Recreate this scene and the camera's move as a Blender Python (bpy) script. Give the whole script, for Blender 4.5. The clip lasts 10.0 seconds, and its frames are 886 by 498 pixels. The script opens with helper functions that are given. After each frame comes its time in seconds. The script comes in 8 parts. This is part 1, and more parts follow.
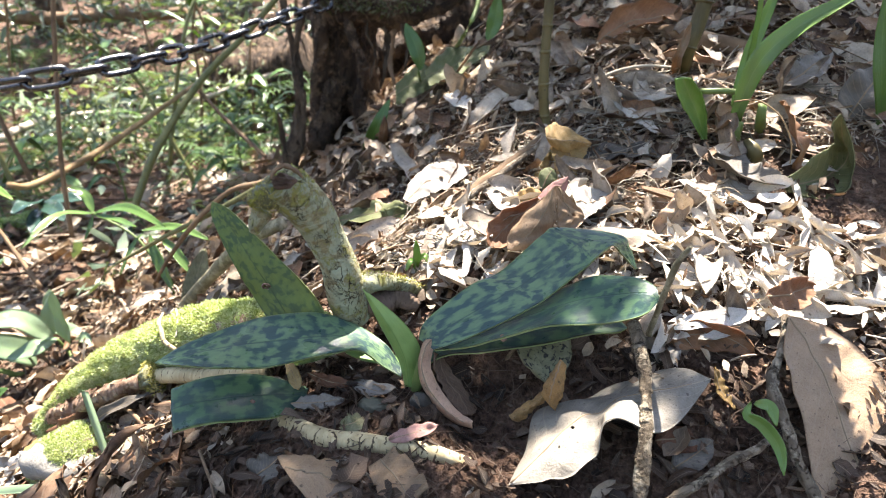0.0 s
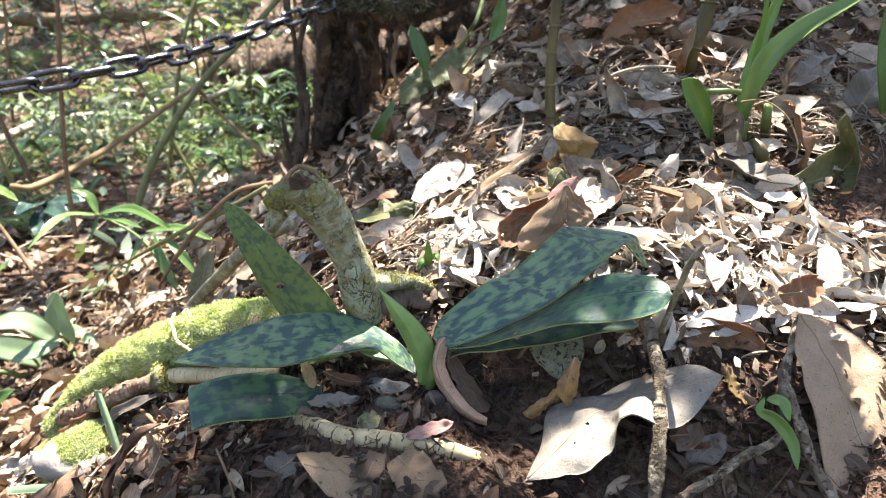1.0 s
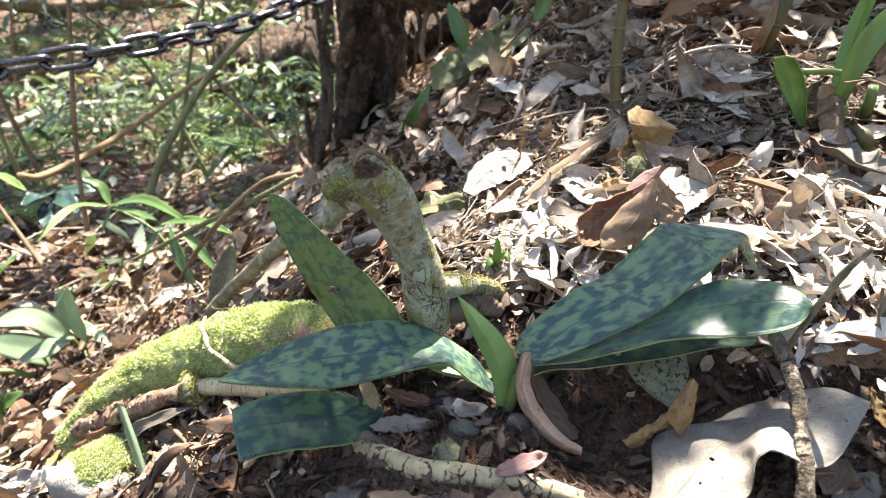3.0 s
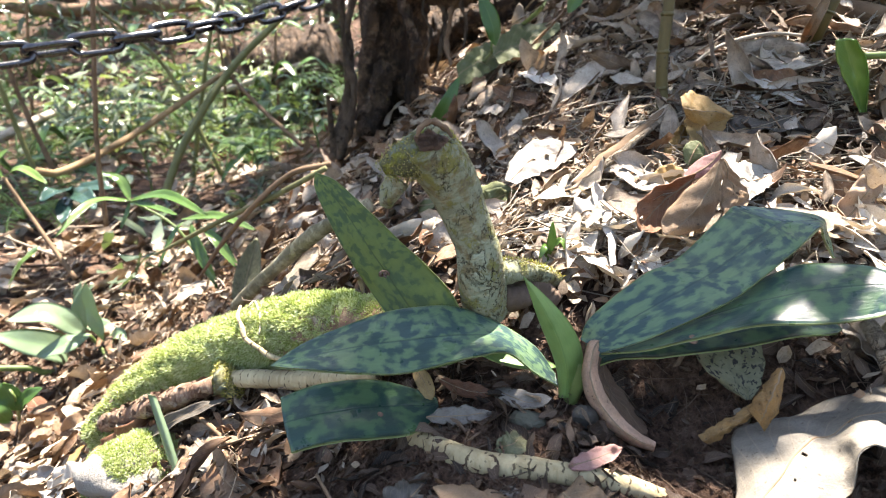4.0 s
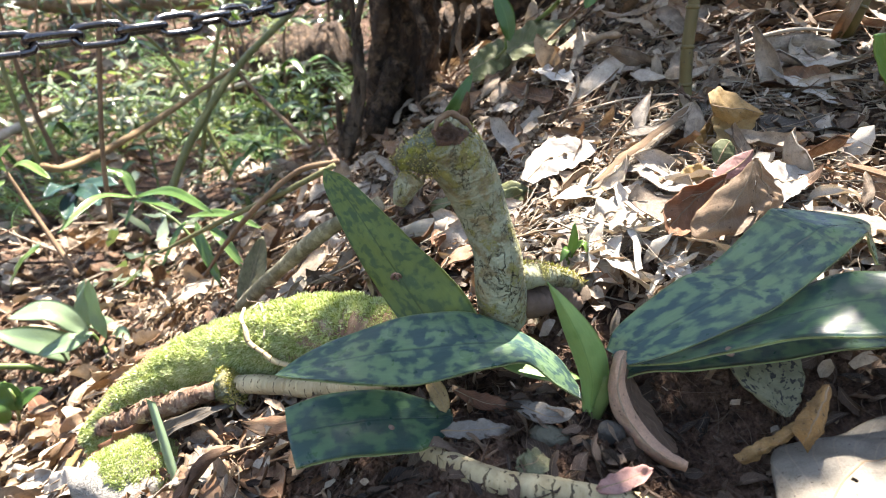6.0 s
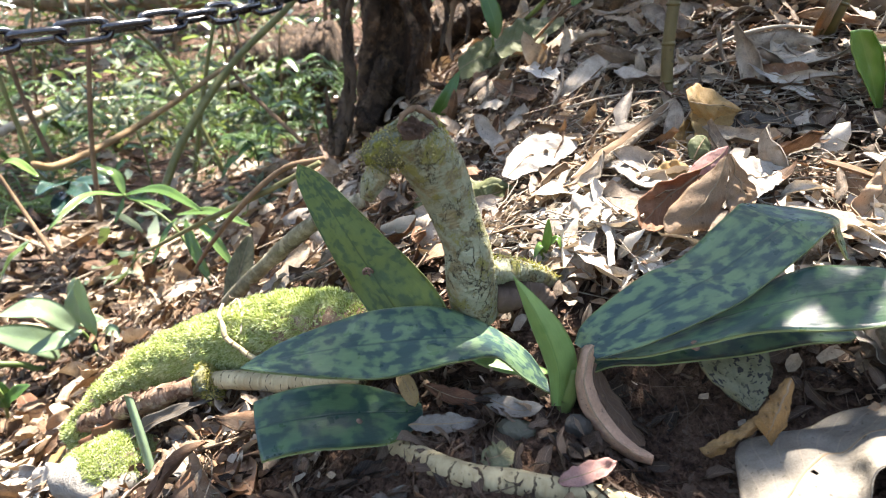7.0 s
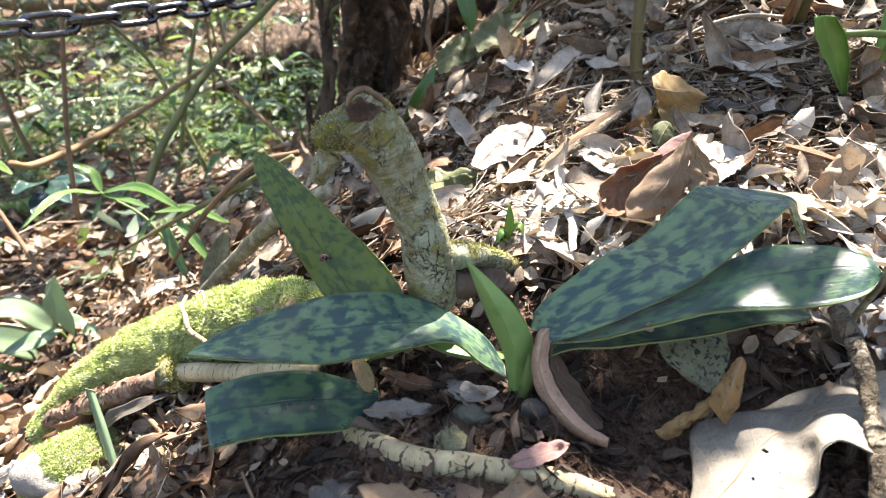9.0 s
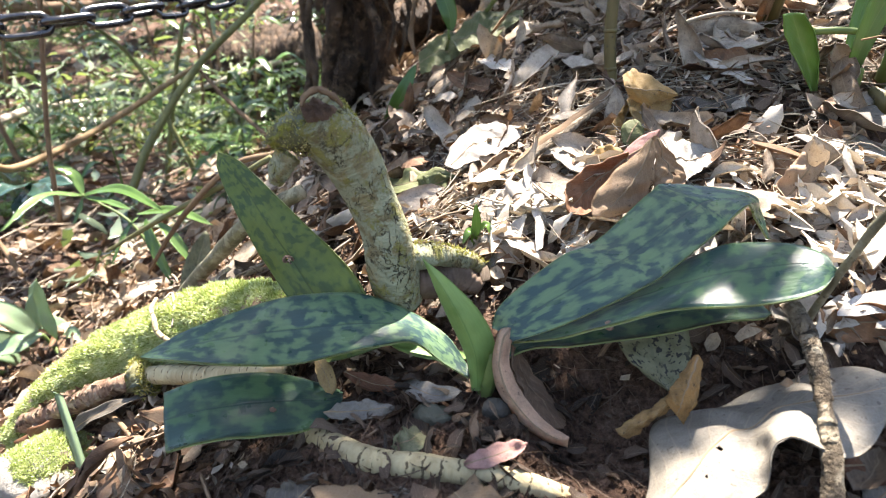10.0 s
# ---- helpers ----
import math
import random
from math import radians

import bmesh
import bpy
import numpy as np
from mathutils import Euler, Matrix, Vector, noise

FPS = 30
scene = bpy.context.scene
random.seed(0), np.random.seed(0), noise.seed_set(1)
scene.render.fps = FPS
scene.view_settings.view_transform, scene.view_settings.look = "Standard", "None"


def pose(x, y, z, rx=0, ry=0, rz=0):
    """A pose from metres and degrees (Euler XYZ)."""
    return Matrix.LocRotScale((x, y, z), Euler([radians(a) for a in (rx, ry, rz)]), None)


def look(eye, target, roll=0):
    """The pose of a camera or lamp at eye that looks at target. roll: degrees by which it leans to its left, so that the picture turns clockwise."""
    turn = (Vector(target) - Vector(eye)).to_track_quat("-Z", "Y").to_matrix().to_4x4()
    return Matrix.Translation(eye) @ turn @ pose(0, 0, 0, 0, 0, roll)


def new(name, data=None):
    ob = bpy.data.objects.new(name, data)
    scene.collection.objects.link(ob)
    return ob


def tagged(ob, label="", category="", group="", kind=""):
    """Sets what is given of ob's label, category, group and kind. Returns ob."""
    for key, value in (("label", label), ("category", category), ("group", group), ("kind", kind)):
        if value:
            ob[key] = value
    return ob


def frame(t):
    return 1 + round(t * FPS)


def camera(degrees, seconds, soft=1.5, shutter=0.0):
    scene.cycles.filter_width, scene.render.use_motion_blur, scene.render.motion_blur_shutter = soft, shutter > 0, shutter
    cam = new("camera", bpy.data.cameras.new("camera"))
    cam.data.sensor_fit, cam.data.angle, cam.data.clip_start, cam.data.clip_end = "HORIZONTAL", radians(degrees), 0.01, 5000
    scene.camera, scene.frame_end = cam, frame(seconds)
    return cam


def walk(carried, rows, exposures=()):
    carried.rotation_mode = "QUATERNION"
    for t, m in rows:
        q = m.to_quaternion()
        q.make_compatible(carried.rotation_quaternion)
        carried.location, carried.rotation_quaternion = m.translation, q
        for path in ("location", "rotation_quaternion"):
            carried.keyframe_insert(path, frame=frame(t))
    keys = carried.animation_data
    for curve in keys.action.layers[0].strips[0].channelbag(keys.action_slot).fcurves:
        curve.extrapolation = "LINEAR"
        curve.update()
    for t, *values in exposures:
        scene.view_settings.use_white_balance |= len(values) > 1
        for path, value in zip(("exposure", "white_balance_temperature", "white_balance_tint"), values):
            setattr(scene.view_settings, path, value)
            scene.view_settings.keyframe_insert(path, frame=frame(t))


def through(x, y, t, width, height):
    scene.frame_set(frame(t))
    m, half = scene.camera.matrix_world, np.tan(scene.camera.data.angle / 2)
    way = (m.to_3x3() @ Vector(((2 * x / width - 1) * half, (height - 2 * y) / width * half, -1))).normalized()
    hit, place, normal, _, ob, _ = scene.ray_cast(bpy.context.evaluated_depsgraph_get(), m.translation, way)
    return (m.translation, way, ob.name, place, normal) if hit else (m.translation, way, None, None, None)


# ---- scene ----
cam = camera(72.6, 10.0, soft=1.0)
cam.data.dof.use_dof = True
cam.data.dof.focus_distance = 0.35
cam.data.dof.aperture_fstop = 14.0
PATH = [
    (0, (0.003, -0.015, 0.302), (-0.011, 1.848, -0.426), -0.3),
    (0.5, (0.004, -0.018, 0.3), (-0.003, 1.845, -0.427), -0.3),
    (1, (-0.007, -0.019, 0.303), (-0.012, 1.844, -0.424), -0.4),
    (1.5, (-0.019, -0.003, 0.312), (-0.02, 1.86, -0.417), -0.4),
    (2, (-0.02, 0.01, 0.308), (-0.025, 1.873, -0.42), -0.4),
    (2.5, (-0.024, 0.03, 0.291), (-0.04, 1.892, -0.438), -0.1),
    (2.7, (-0.034, 0.031, 0.292), (-0.045, 1.883, -0.462), -0.2),
    (3.8, (-0.075, 0.038, 0.266), (-0.106, 1.901, -0.459), 0.1),
    (4, (-0.078, 0.043, 0.268), (-0.11, 1.906, -0.458), 0.1),
    (4.5, (-0.085, 0.058, 0.269), (-0.124, 1.921, -0.459), 0.3),
    (5, (-0.088, 0.065, 0.268), (-0.136, 1.928, -0.459), 0.4),
    (6.5, (-0.077, 0.06, 0.26), (-0.129, 1.924, -0.465), 0.5),
    (7, (-0.069, 0.06, 0.26), (-0.12, 1.923, -0.467), 0.5),
    (7.5, (-0.066, 0.06, 0.258), (-0.112, 1.923, -0.468), 0.4),
    (8, (-0.063, 0.058, 0.257), (-0.106, 1.921, -0.469), 0.4),
    (8.5, (-0.055, 0.058, 0.255), (-0.093, 1.922, -0.469), 0.3),
    (9, (-0.051, 0.06, 0.252), (-0.08, 1.924, -0.472), 0.2),
    (9.5, (-0.043, 0.061, 0.251), (-0.065, 1.925, -0.473), 0.0),
    (10, (-0.035, 0.061, 0.252), (-0.049, 1.925, -0.474), -0.1),
]
walk(cam, [(t, look(eye, target, roll)) for t, eye, target, roll in PATH])

# ---- light ----
SUN_DIR = Vector((0.10, 0.38, 0.92)).normalized()
scene.view_settings.exposure = 2.84
scene.view_settings.use_white_balance = True
scene.view_settings.white_balance_temperature = 7200
scene.view_settings.white_balance_tint = 16
world = bpy.data.worlds.new("sky")
scene.world = world
world.use_nodes = True
wn = world.node_tree.nodes
sky = wn.new("ShaderNodeTexSky")
sky.sky_type = 'NISHITA'
sky.sun_disc = False
sky.sun_elevation = math.asin(SUN_DIR.z)
sky.sun_rotation = math.atan2(SUN_DIR.x, SUN_DIR.y)
world.node_tree.links.new(sky.outputs[0], wn["Background"].inputs[0])
wn["Background"].inputs[1].default_value = 0.092
sun_data = bpy.data.lights.new("sun", 'SUN')
sun_data.energy = 4.3
sun_data.angle = radians(0.5)
sun_data.color = (1.0, 0.99, 0.95)
sun = new("sun", sun_data)
sun.matrix_world = look(SUN_DIR * 20, (0, 0, 0))


# ---- materials ----
class Nodes:
    """Short hand for building one node material."""

    def __init__(self, name):
        self.m = bpy.data.materials.new(name)
        self.m.use_nodes = True
        self.t = self.m.node_tree
        self.b = self.t.nodes["Principled BSDF"]

    def add(self, kind, **values):
        n = self.t.nodes.new(kind)
        for k, v in values.items():
            n.inputs[k.replace("_", " ")].default_value = v
        return n

    def link(self, a, b):
        self.t.links.new(a, b)

    def noise(self, vector, scale, detail=4.0, rough=0.6, distort=0.0):
        n = self.add("ShaderNodeTexNoise", Scale=scale, Detail=detail, Roughness=rough, Distortion=distort)
        self.link(vector, n.inputs["Vector"])
        return n.outputs["Fac"]

    def ramp(self, fac, stops, mode="LINEAR"):
        n = self.t.nodes.new("ShaderNodeValToRGB")
        r = n.color_ramp
        r.interpolation = mode
        while len(r.elements) < len(stops):
            r.elements.new(0.5)
        for e, (p, c) in zip(r.elements, stops):
            e.position = p
            e.color = (*c, 1) if len(c) == 3 else (c[0], c[0], c[0], 1)
        self.link(fac, n.inputs[0])
        return n.outputs[0]

    def mix(self, fac, a, b, kind="MIX"):
        n = self.t.nodes.new("ShaderNodeMix")
        n.data_type, n.blend_type = "RGBA", kind
        for value, i in ((fac, 0), (a, 6), (b, 7)):
            if isinstance(value, (int, float)):
                n.inputs[i].default_value = value
            elif isinstance(value, tuple):
                n.inputs[i].default_value = (*value, 1)
            else:
                self.link(value, n.inputs[i])
        return n.outputs[2]

    def math(self, op, a, b=0.0, c=0.0):
        n = self.t.nodes.new("ShaderNodeMath")
        n.operation = op
        for value, i in ((a, 0), (b, 1), (c, 2)):
            if isinstance(value, (int, float)):
                n.inputs[i].default_value = value
            else:
                self.link(value, n.inputs[i])
        return n.outputs[0]

    def scaled(self, vector, s):
        n = self.t.nodes.new("ShaderNodeMapping")
        n.inputs["Scale"].default_value = s
        self.link(vector, n.inputs["Vector"])
        return n.outputs[0]

    def coords(self):
        return self.add("ShaderNodeNewGeometry").outputs["Position"]

    def uv(self, layer):
        n = self.t.nodes.new("ShaderNodeUVMap")
        n.uv_map = layer
        return n.outputs[0]

    def split(self, v):
        n = self.add("ShaderNodeSeparateXYZ")
        self.link(v, n.inputs[0])
        return n.outputs[0], n.outputs[1], n.outputs[2]

    def bump(self, height, strength=0.4, distance=0.002):
        n = self.add("ShaderNodeBump", Strength=strength, Distance=distance)
        self.link(height, n.inputs["Height"])
        self.link(n.outputs[0], self.b.inputs["Normal"])
        return n.outputs[0]

    def done(self, colour, rough=0.7, metal=0.0, spec=0.5, through=0.0, glow=None):
        """Colour and gloss; through: the share of light that a thin blade lets pass."""
        for value, key in ((colour, "Base Color"), (rough, "Roughness"), (metal, "Metallic"), (spec, "Specular IOR Level")):
            if isinstance(value, (int, float)):
                self.b.inputs[key].default_value = value
            elif isinstance(value, tuple):
                self.b.inputs[key].default_value = (*value, 1)
            else:
                self.link(value, self.b.inputs[key])
        if through:
            tr = self.add("ShaderNodeBsdfTranslucent")
            tint = glow or (1.0, 0.9, 0.6)
            c = self.mix(1.0, colour, tint, "MULTIPLY")
            self.link(c, tr.inputs[0])
            mx = self.add("ShaderNodeMixShader")
            mx.inputs[0].default_value = through
            self.link(self.b.outputs[0], mx.inputs[1])
            self.link(tr.outputs[0], mx.inputs[2])
            self.link(mx.outputs[0], self.t.nodes["Material Output"].inputs[0])
        return self.m


def random_of(n, per_object):
    return n.add("ShaderNodeObjectInfo").outputs["Random"] if per_object else n.add("ShaderNodeNewGeometry").outputs["Random Per Island"]


def vein_pattern(n, count, slant):
    """1 on the midrib and the slanting side veins of a blade, by its own coordinates."""
    u, v, _ = n.split(n.uv("UVMap"))
    side = n.math("ABSOLUTE", n.math("SUBTRACT", u, 0.5))
    wave = n.math("FRACT", n.math("MULTIPLY", n.math("SUBTRACT", v, n.math("MULTIPLY", side, slant)), count))
    thin = n.math("LESS_THAN", n.math("ABSOLUTE", n.math("SUBTRACT", wave, 0.5)), 0.045)
    rib = n.math("LESS_THAN", side, 0.02)
    return n.math("MAXIMUM", n.math("MULTIPLY", thin, 0.6), rib)


DEAD = [(0.0, (0.030, 0.018, 0.012)), (0.12, (0.100, 0.056, 0.032)), (0.24, (0.205, 0.112, 0.058)), (0.38, (0.275, 0.182, 0.108)), (0.50, (0.150, 0.110, 0.076)),
        (0.64, (0.36, 0.275, 0.188)), (0.82, (0.475, 0.395, 0.300)), (1.0, (0.275, 0.228, 0.178))]


def dead_leaf_material(name, stops, per_object=True, veins=True, through=0.25, rough=0.62, spots=0.5):
    n = Nodes(name)
    r = random_of(n, per_object)
    p = n.coords()
    big = n.noise(p, 55, 5, 0.65, 0.4)
    base = n.ramp(n.math("ADD", n.math("MULTIPLY", r, 0.86), n.math("MULTIPLY", n.math("SUBTRACT", big, 0.4), 0.60)), stops)
    blot = n.ramp(n.noise(p, 120, 5, 0.7, 0.6), [(0.42, (0.0,)), (0.66, (1.0,))])
    col = n.mix(n.math("MULTIPLY", blot, spots), base, n.mix(0.5, base, (0.03, 0.02, 0.013)))
    speck = n.ramp(n.noise(p, 420, 2, 0.5), [(0.66, (0.0,)), (0.72, (1.0,))])
    col = n.mix(n.math("MULTIPLY", speck, 0.6), col, (0.035, 0.022, 0.016))
    grit = n.noise(p, 1100, 3, 0.7)
    col = n.mix(n.ramp(grit, [(0.35, (0.35,)), (0.55, (0.0,))]), col, n.mix(0.55, col, (0.04, 0.026, 0.018)))
    h = n.math("ADD", n.math("ADD", n.noise(p, 330, 5, 0.7), n.math("MULTIPLY", grit, 0.5)), n.math("MULTIPLY", n.noise(p, 75, 3, 0.6, 1.0), 1.4))
    if veins:
        vp = vein_pattern(n, 11, 0.5)
        col = n.mix(n.math("MULTIPLY", vp, 0.35), col, n.mix(0.6, col, (0.5, 0.40, 0.28)))
        h = n.math("ADD", n.math("MULTIPLY", h, 0.5), n.math("MULTIPLY", vp, 0.8))
    n.bump(h, 0.6, 0.002)
    return n.done(col, rough, spec=0.35, through=through, glow=(1.0, 0.80, 0.55))


def speckled_material():
    """Withered grey green blade with black mould specks."""
    n = Nodes("speckled_withered_leaf")
    m = n.uv("Metre")
    big = n.noise(m, 70, 4, 0.6)
    col = n.ramp(big, [(0.3, (0.11, 0.108, 0.050)), (0.55, (0.175, 0.17, 0.095)), (0.75, (0.23, 0.22, 0.135))])
    speck = n.ramp(n.noise(m, 360, 2, 0.5, 0.3), [(0.555, (0.0,)), (0.60, (1.0,))])
    patch = n.ramp(n.noise(m, 60, 3, 0.6), [(0.30, (0.2,)), (0.50, (1.0,))])
    col = n.mix(n.math("MULTIPLY", speck, patch), col, (0.018, 0.016, 0.012))
    vp = vein_pattern(n, 9, 0.3)
    col = n.mix(n.math("MULTIPLY", vp, 0.3), col, (0.10, 0.10, 0.06))
    n.bump(n.noise(m, 400, 4), 0.4, 0.001)
    return n.done(col, 0.55, spec=0.4, through=0.1)


def green_leaf_material(name, a, b, through=0.35, rough=0.35, veins=12, per_object=True):
    n = Nodes(name)
    r = random_of(n, per_object)
    p = n.coords()
    f = n.math("ADD", n.math("MULTIPLY", r, 0.7), n.math("MULTIPLY", n.noise(p, 60, 4), 0.4))
    col = n.mix(f, a, b)
    vp = vein_pattern(n, veins, 0.6)
    col = n.mix(n.math("MULTIPLY", vp, 0.3), col, n.mix(0.5, col, (0.30, 0.42, 0.16)))
    n.bump(n.math("ADD", n.noise(p, 260, 3), n.math("MULTIPLY", vp, -0.7)), 0.3, 0.001)
    return n.done(col, rough, spec=0.5, through=through, glow=(0.9, 1.0, 0.35))


def mottled_material(name, light, dark, amount, gloss, blotch=1.0):
    """Tessellated orchid blade: pale ground, dark ladder-like blotches, a sunken dark midrib."""
    n = Nodes(name)
    m = n.uv("Metre")
    warp = n.add("ShaderNodeTexNoise", Scale=190.0, Detail=3.0, Roughness=0.6)
    n.link(m, warp.inputs["Vector"])
    off = n.t.nodes.new("ShaderNodeVectorMath")
    off.operation = "MULTIPLY_ADD"
    n.link(warp.outputs["Color"], off.inputs[0])
    off.inputs[1].default_value = (0.006, 0.006, 0.0)
    n.link(m, off.inputs[2])
    warp2 = n.add("ShaderNodeTexNoise", Scale=620.0, Detail=2.0, Roughness=0.6)
    n.link(m, warp2.inputs["Vector"])
    off2 = n.t.nodes.new("ShaderNodeVectorMath")
    off2.operation = "MULTIPLY_ADD"
    n.link(warp2.outputs["Color"], off2.inputs[0])
    off2.inputs[1].default_value = (0.0009, 0.0012, 0.0)
    n.link(off.outputs[0], off2.inputs[2])
    tone = n.noise(n.scaled(off2.outputs[0], (165 * blotch, 135 * blotch, 1)), 1.0, 1.5, 0.5)
    large = n.noise(n.scaled(m, (55, 40, 1)), 1.0, 2, 0.5)
    f = n.ramp(n.math("ADD", n.math("MULTIPLY", tone, 0.72), n.math("MULTIPLY", large, 0.38)),
               [(amount - 0.06, (0.0,)), (amount - 0.01, (0.30,)), (amount + 0.04, (0.82,)), (amount + 0.13, (1.0,))])
    fine = n.noise(n.scaled(m, (900, 140, 1)), 1.0, 3, 0.6)
    pale = n.mix(fine, light, tuple(c * 1.35 for c in light))
    deep = n.mix(fine, dark, tuple(c * 1.5 for c in dark))
    col = n.mix(f, deep, pale)
    u, v, _ = n.split(n.uv("UVMap"))
    side = n.math("ABSOLUTE", n.math("SUBTRACT", u, 0.5))
    rib = n.ramp(side, [(0.0, (1.0,)), (0.022, (0.0,))])
    col = n.mix(n.math("MULTIPLY", rib, 0.75), col, dark)
    edge = n.ramp(side, [(0.485, (0.0,)), (0.498, (1.0,))])
    col = n.mix(n.math("MULTIPLY", edge, 0.7), col, (0.22, 0.27, 0.10))
    dust = n.ramp(n.noise(m, 700, 3, 0.7), [(0.62, (0.0,)), (0.75, (1.0,))])
    col = n.mix(n.math("MULTIPLY", dust, 0.10), col, (0.28, 0.30, 0.22))
    n.bump(n.math("ADD", n.noise(n.scaled(m, (500, 160, 1)), 1.0, 3), n.math("MULTIPLY", rib, -1.2)), 0.22, 0.001)
    g = n.ramp(n.noise(m, 90, 3), [(0.3, (gloss - 0.06,)), (0.7, (gloss + 0.1,))])
    return n.done(col, g, spec=0.38, through=0.14, glow=(0.7, 1.0, 0.3))


def bark_material(name, a, b, scale=60.0, stretch=0.25, moss=None, pale=None, bump=0.8, rings=0.0, rough=0.85, depth=0.003, cracks=0.0, crust=0.5):
    n = Nodes(name)
    p = n.coords()
    m = n.uv("Metre")
    grain = n.noise(n.scaled(m, (scale * 4, scale * 4 * stretch, 1)), 1.0, 5, 0.7, 0.4)
    big = n.noise(p, scale * 0.6, 4, 0.6)
    col = n.mix(n.ramp(n.math("ADD", n.math("MULTIPLY", grain, 0.6), n.math("MULTIPLY", big, 0.5)), [(0.36, (0.0,)), (0.72, (1.0,))]), a, b)
    h = n.math("ADD", grain, n.math("MULTIPLY", big, 0.6))
    if pale:
        f = n.ramp(n.noise(p, scale * 1.1, 5, 0.7), [(crust, (0.0,)), (crust + 0.1, (1.0,))])
        col = n.mix(n.math("MULTIPLY", f, 0.85), col, pale)
    if moss:
        f = n.ramp(n.noise(p, scale * 0.75, 6, 0.75), [(0.52, (0.0,)), (0.6, (1.0,))])
        col = n.mix(n.math("MULTIPLY", f, 0.9), col, moss)
        h = n.math("ADD", h, n.math("MULTIPLY", f, 0.4))
    if rings:
        u, v, _ = n.split(m)
        w = n.math("ADD", n.math("MULTIPLY", v, rings), n.math("MULTIPLY", n.noise(p, 260, 2), 0.5))
        line = n.math("LESS_THAN", n.math("FRACT", w), 0.13)
        line = n.math("MULTIPLY", line, n.ramp(n.noise(p, 190, 3), [(0.48, (0.0,)), (0.52, (1.0,))]))
        col = n.mix(n.math("MULTIPLY", line, 0.85), col, (0.05, 0.035, 0.02))
        h = n.math("SUBTRACT", h, n.math("MULTIPLY", line, 0.6))
    pit = n.ramp(n.noise(p, scale * 5, 2, 0.5), [(0.68, (0.0,)), (0.74, (1.0,))])
    col = n.mix(n.math("MULTIPLY", pit, 0.7), col, (0.03, 0.024, 0.018))
    if cracks:
        gap = n.ramp(n.math("ABSOLUTE", n.math("SUBTRACT", n.noise(n.scaled(p, (1, 1, 0.6)), scale * 1.5, 4, 0.6, 0.6), 0.5)), [(0.0, (1.0,)), (0.025, (0.0,))])
        gap = n.math("MULTIPLY", gap, n.ramp(n.noise(p, scale * 0.5, 3), [(0.46, (0.0,)), (0.56, (1.0,))]))
        col = n.mix(n.math("MULTIPLY", gap, cracks), col, (0.03, 0.022, 0.014))
        h = n.math("SUBTRACT", h, gap)
    n.bump(h, bump, depth)
    return n.done(col, rough, spec=0.3)


def soil_material():
    n = Nodes("soil")
    p = n.coords()
    a = n.noise(p, 26, 6, 0.7)
    b = n.noise(p, 240, 5, 0.75)
    col = n.ramp(n.math("ADD", n.math("MULTIPLY", a, 0.6), n.math("MULTIPLY", b, 0.5)),
                 [(0.36, (0.009, 0.006, 0.004)), (0.47, (0.048, 0.029, 0.020)), (0.58, (0.130, 0.080, 0.056)), (0.74, (0.26, 0.180, 0.130))])
    n.bump(n.math("ADD", b, n.noise(p, 900, 3, 0.6)), 0.9, 0.004)
    return n.done(col, 0.95, spec=0.15)


def moss_material(name="moss", tint=(1.0, 1.0, 1.0)):
    n = Nodes(name)
    r = random_of(n, False)
    p = n.coords()
    col = n.ramp(n.math("ADD", n.math("MULTIPLY", r, 0.5), n.math("MULTIPLY", n.noise(p, 70, 4), 0.6)),
                 [(0.15, (0.120, 0.160, 0.030)), (0.38, (0.29, 0.365, 0.120)), (0.60, (0.47, 0.53, 0.28)), (0.85, (0.68, 0.71, 0.50))])
    col = n.mix(1.0, col, tint, "MULTIPLY")
    return n.done(col, 0.9, spec=0.2, through=0.3, glow=(1.0, 1.0, 0.4))


def chain_material():
    n = Nodes("painted_steel")
    p = n.coords()
    wear = n.ramp(n.noise(p, 300, 5, 0.7), [(0.66, (0.0,)), (0.76, (1.0,))])
    col = n.mix(wear, (0.006, 0.006, 0.009), (0.14, 0.14, 0.16))
    n.bump(n.noise(p, 160, 3), 0.15, 0.001)
    return n.done(col, n.ramp(n.noise(p, 120, 3), [(0.3, (0.14,)), (0.7, (0.32,))]), metal=0.0, spec=1.0)


def stone_material(name, a, b):
    n = Nodes(name)
    p = n.coords()
    col = n.mix(n.noise(p, 90, 6, 0.7), a, b)
    n.bump(n.noise(p, 300, 5, 0.7), 0.7, 0.003)
    return n.done(col, 0.85, spec=0.3)


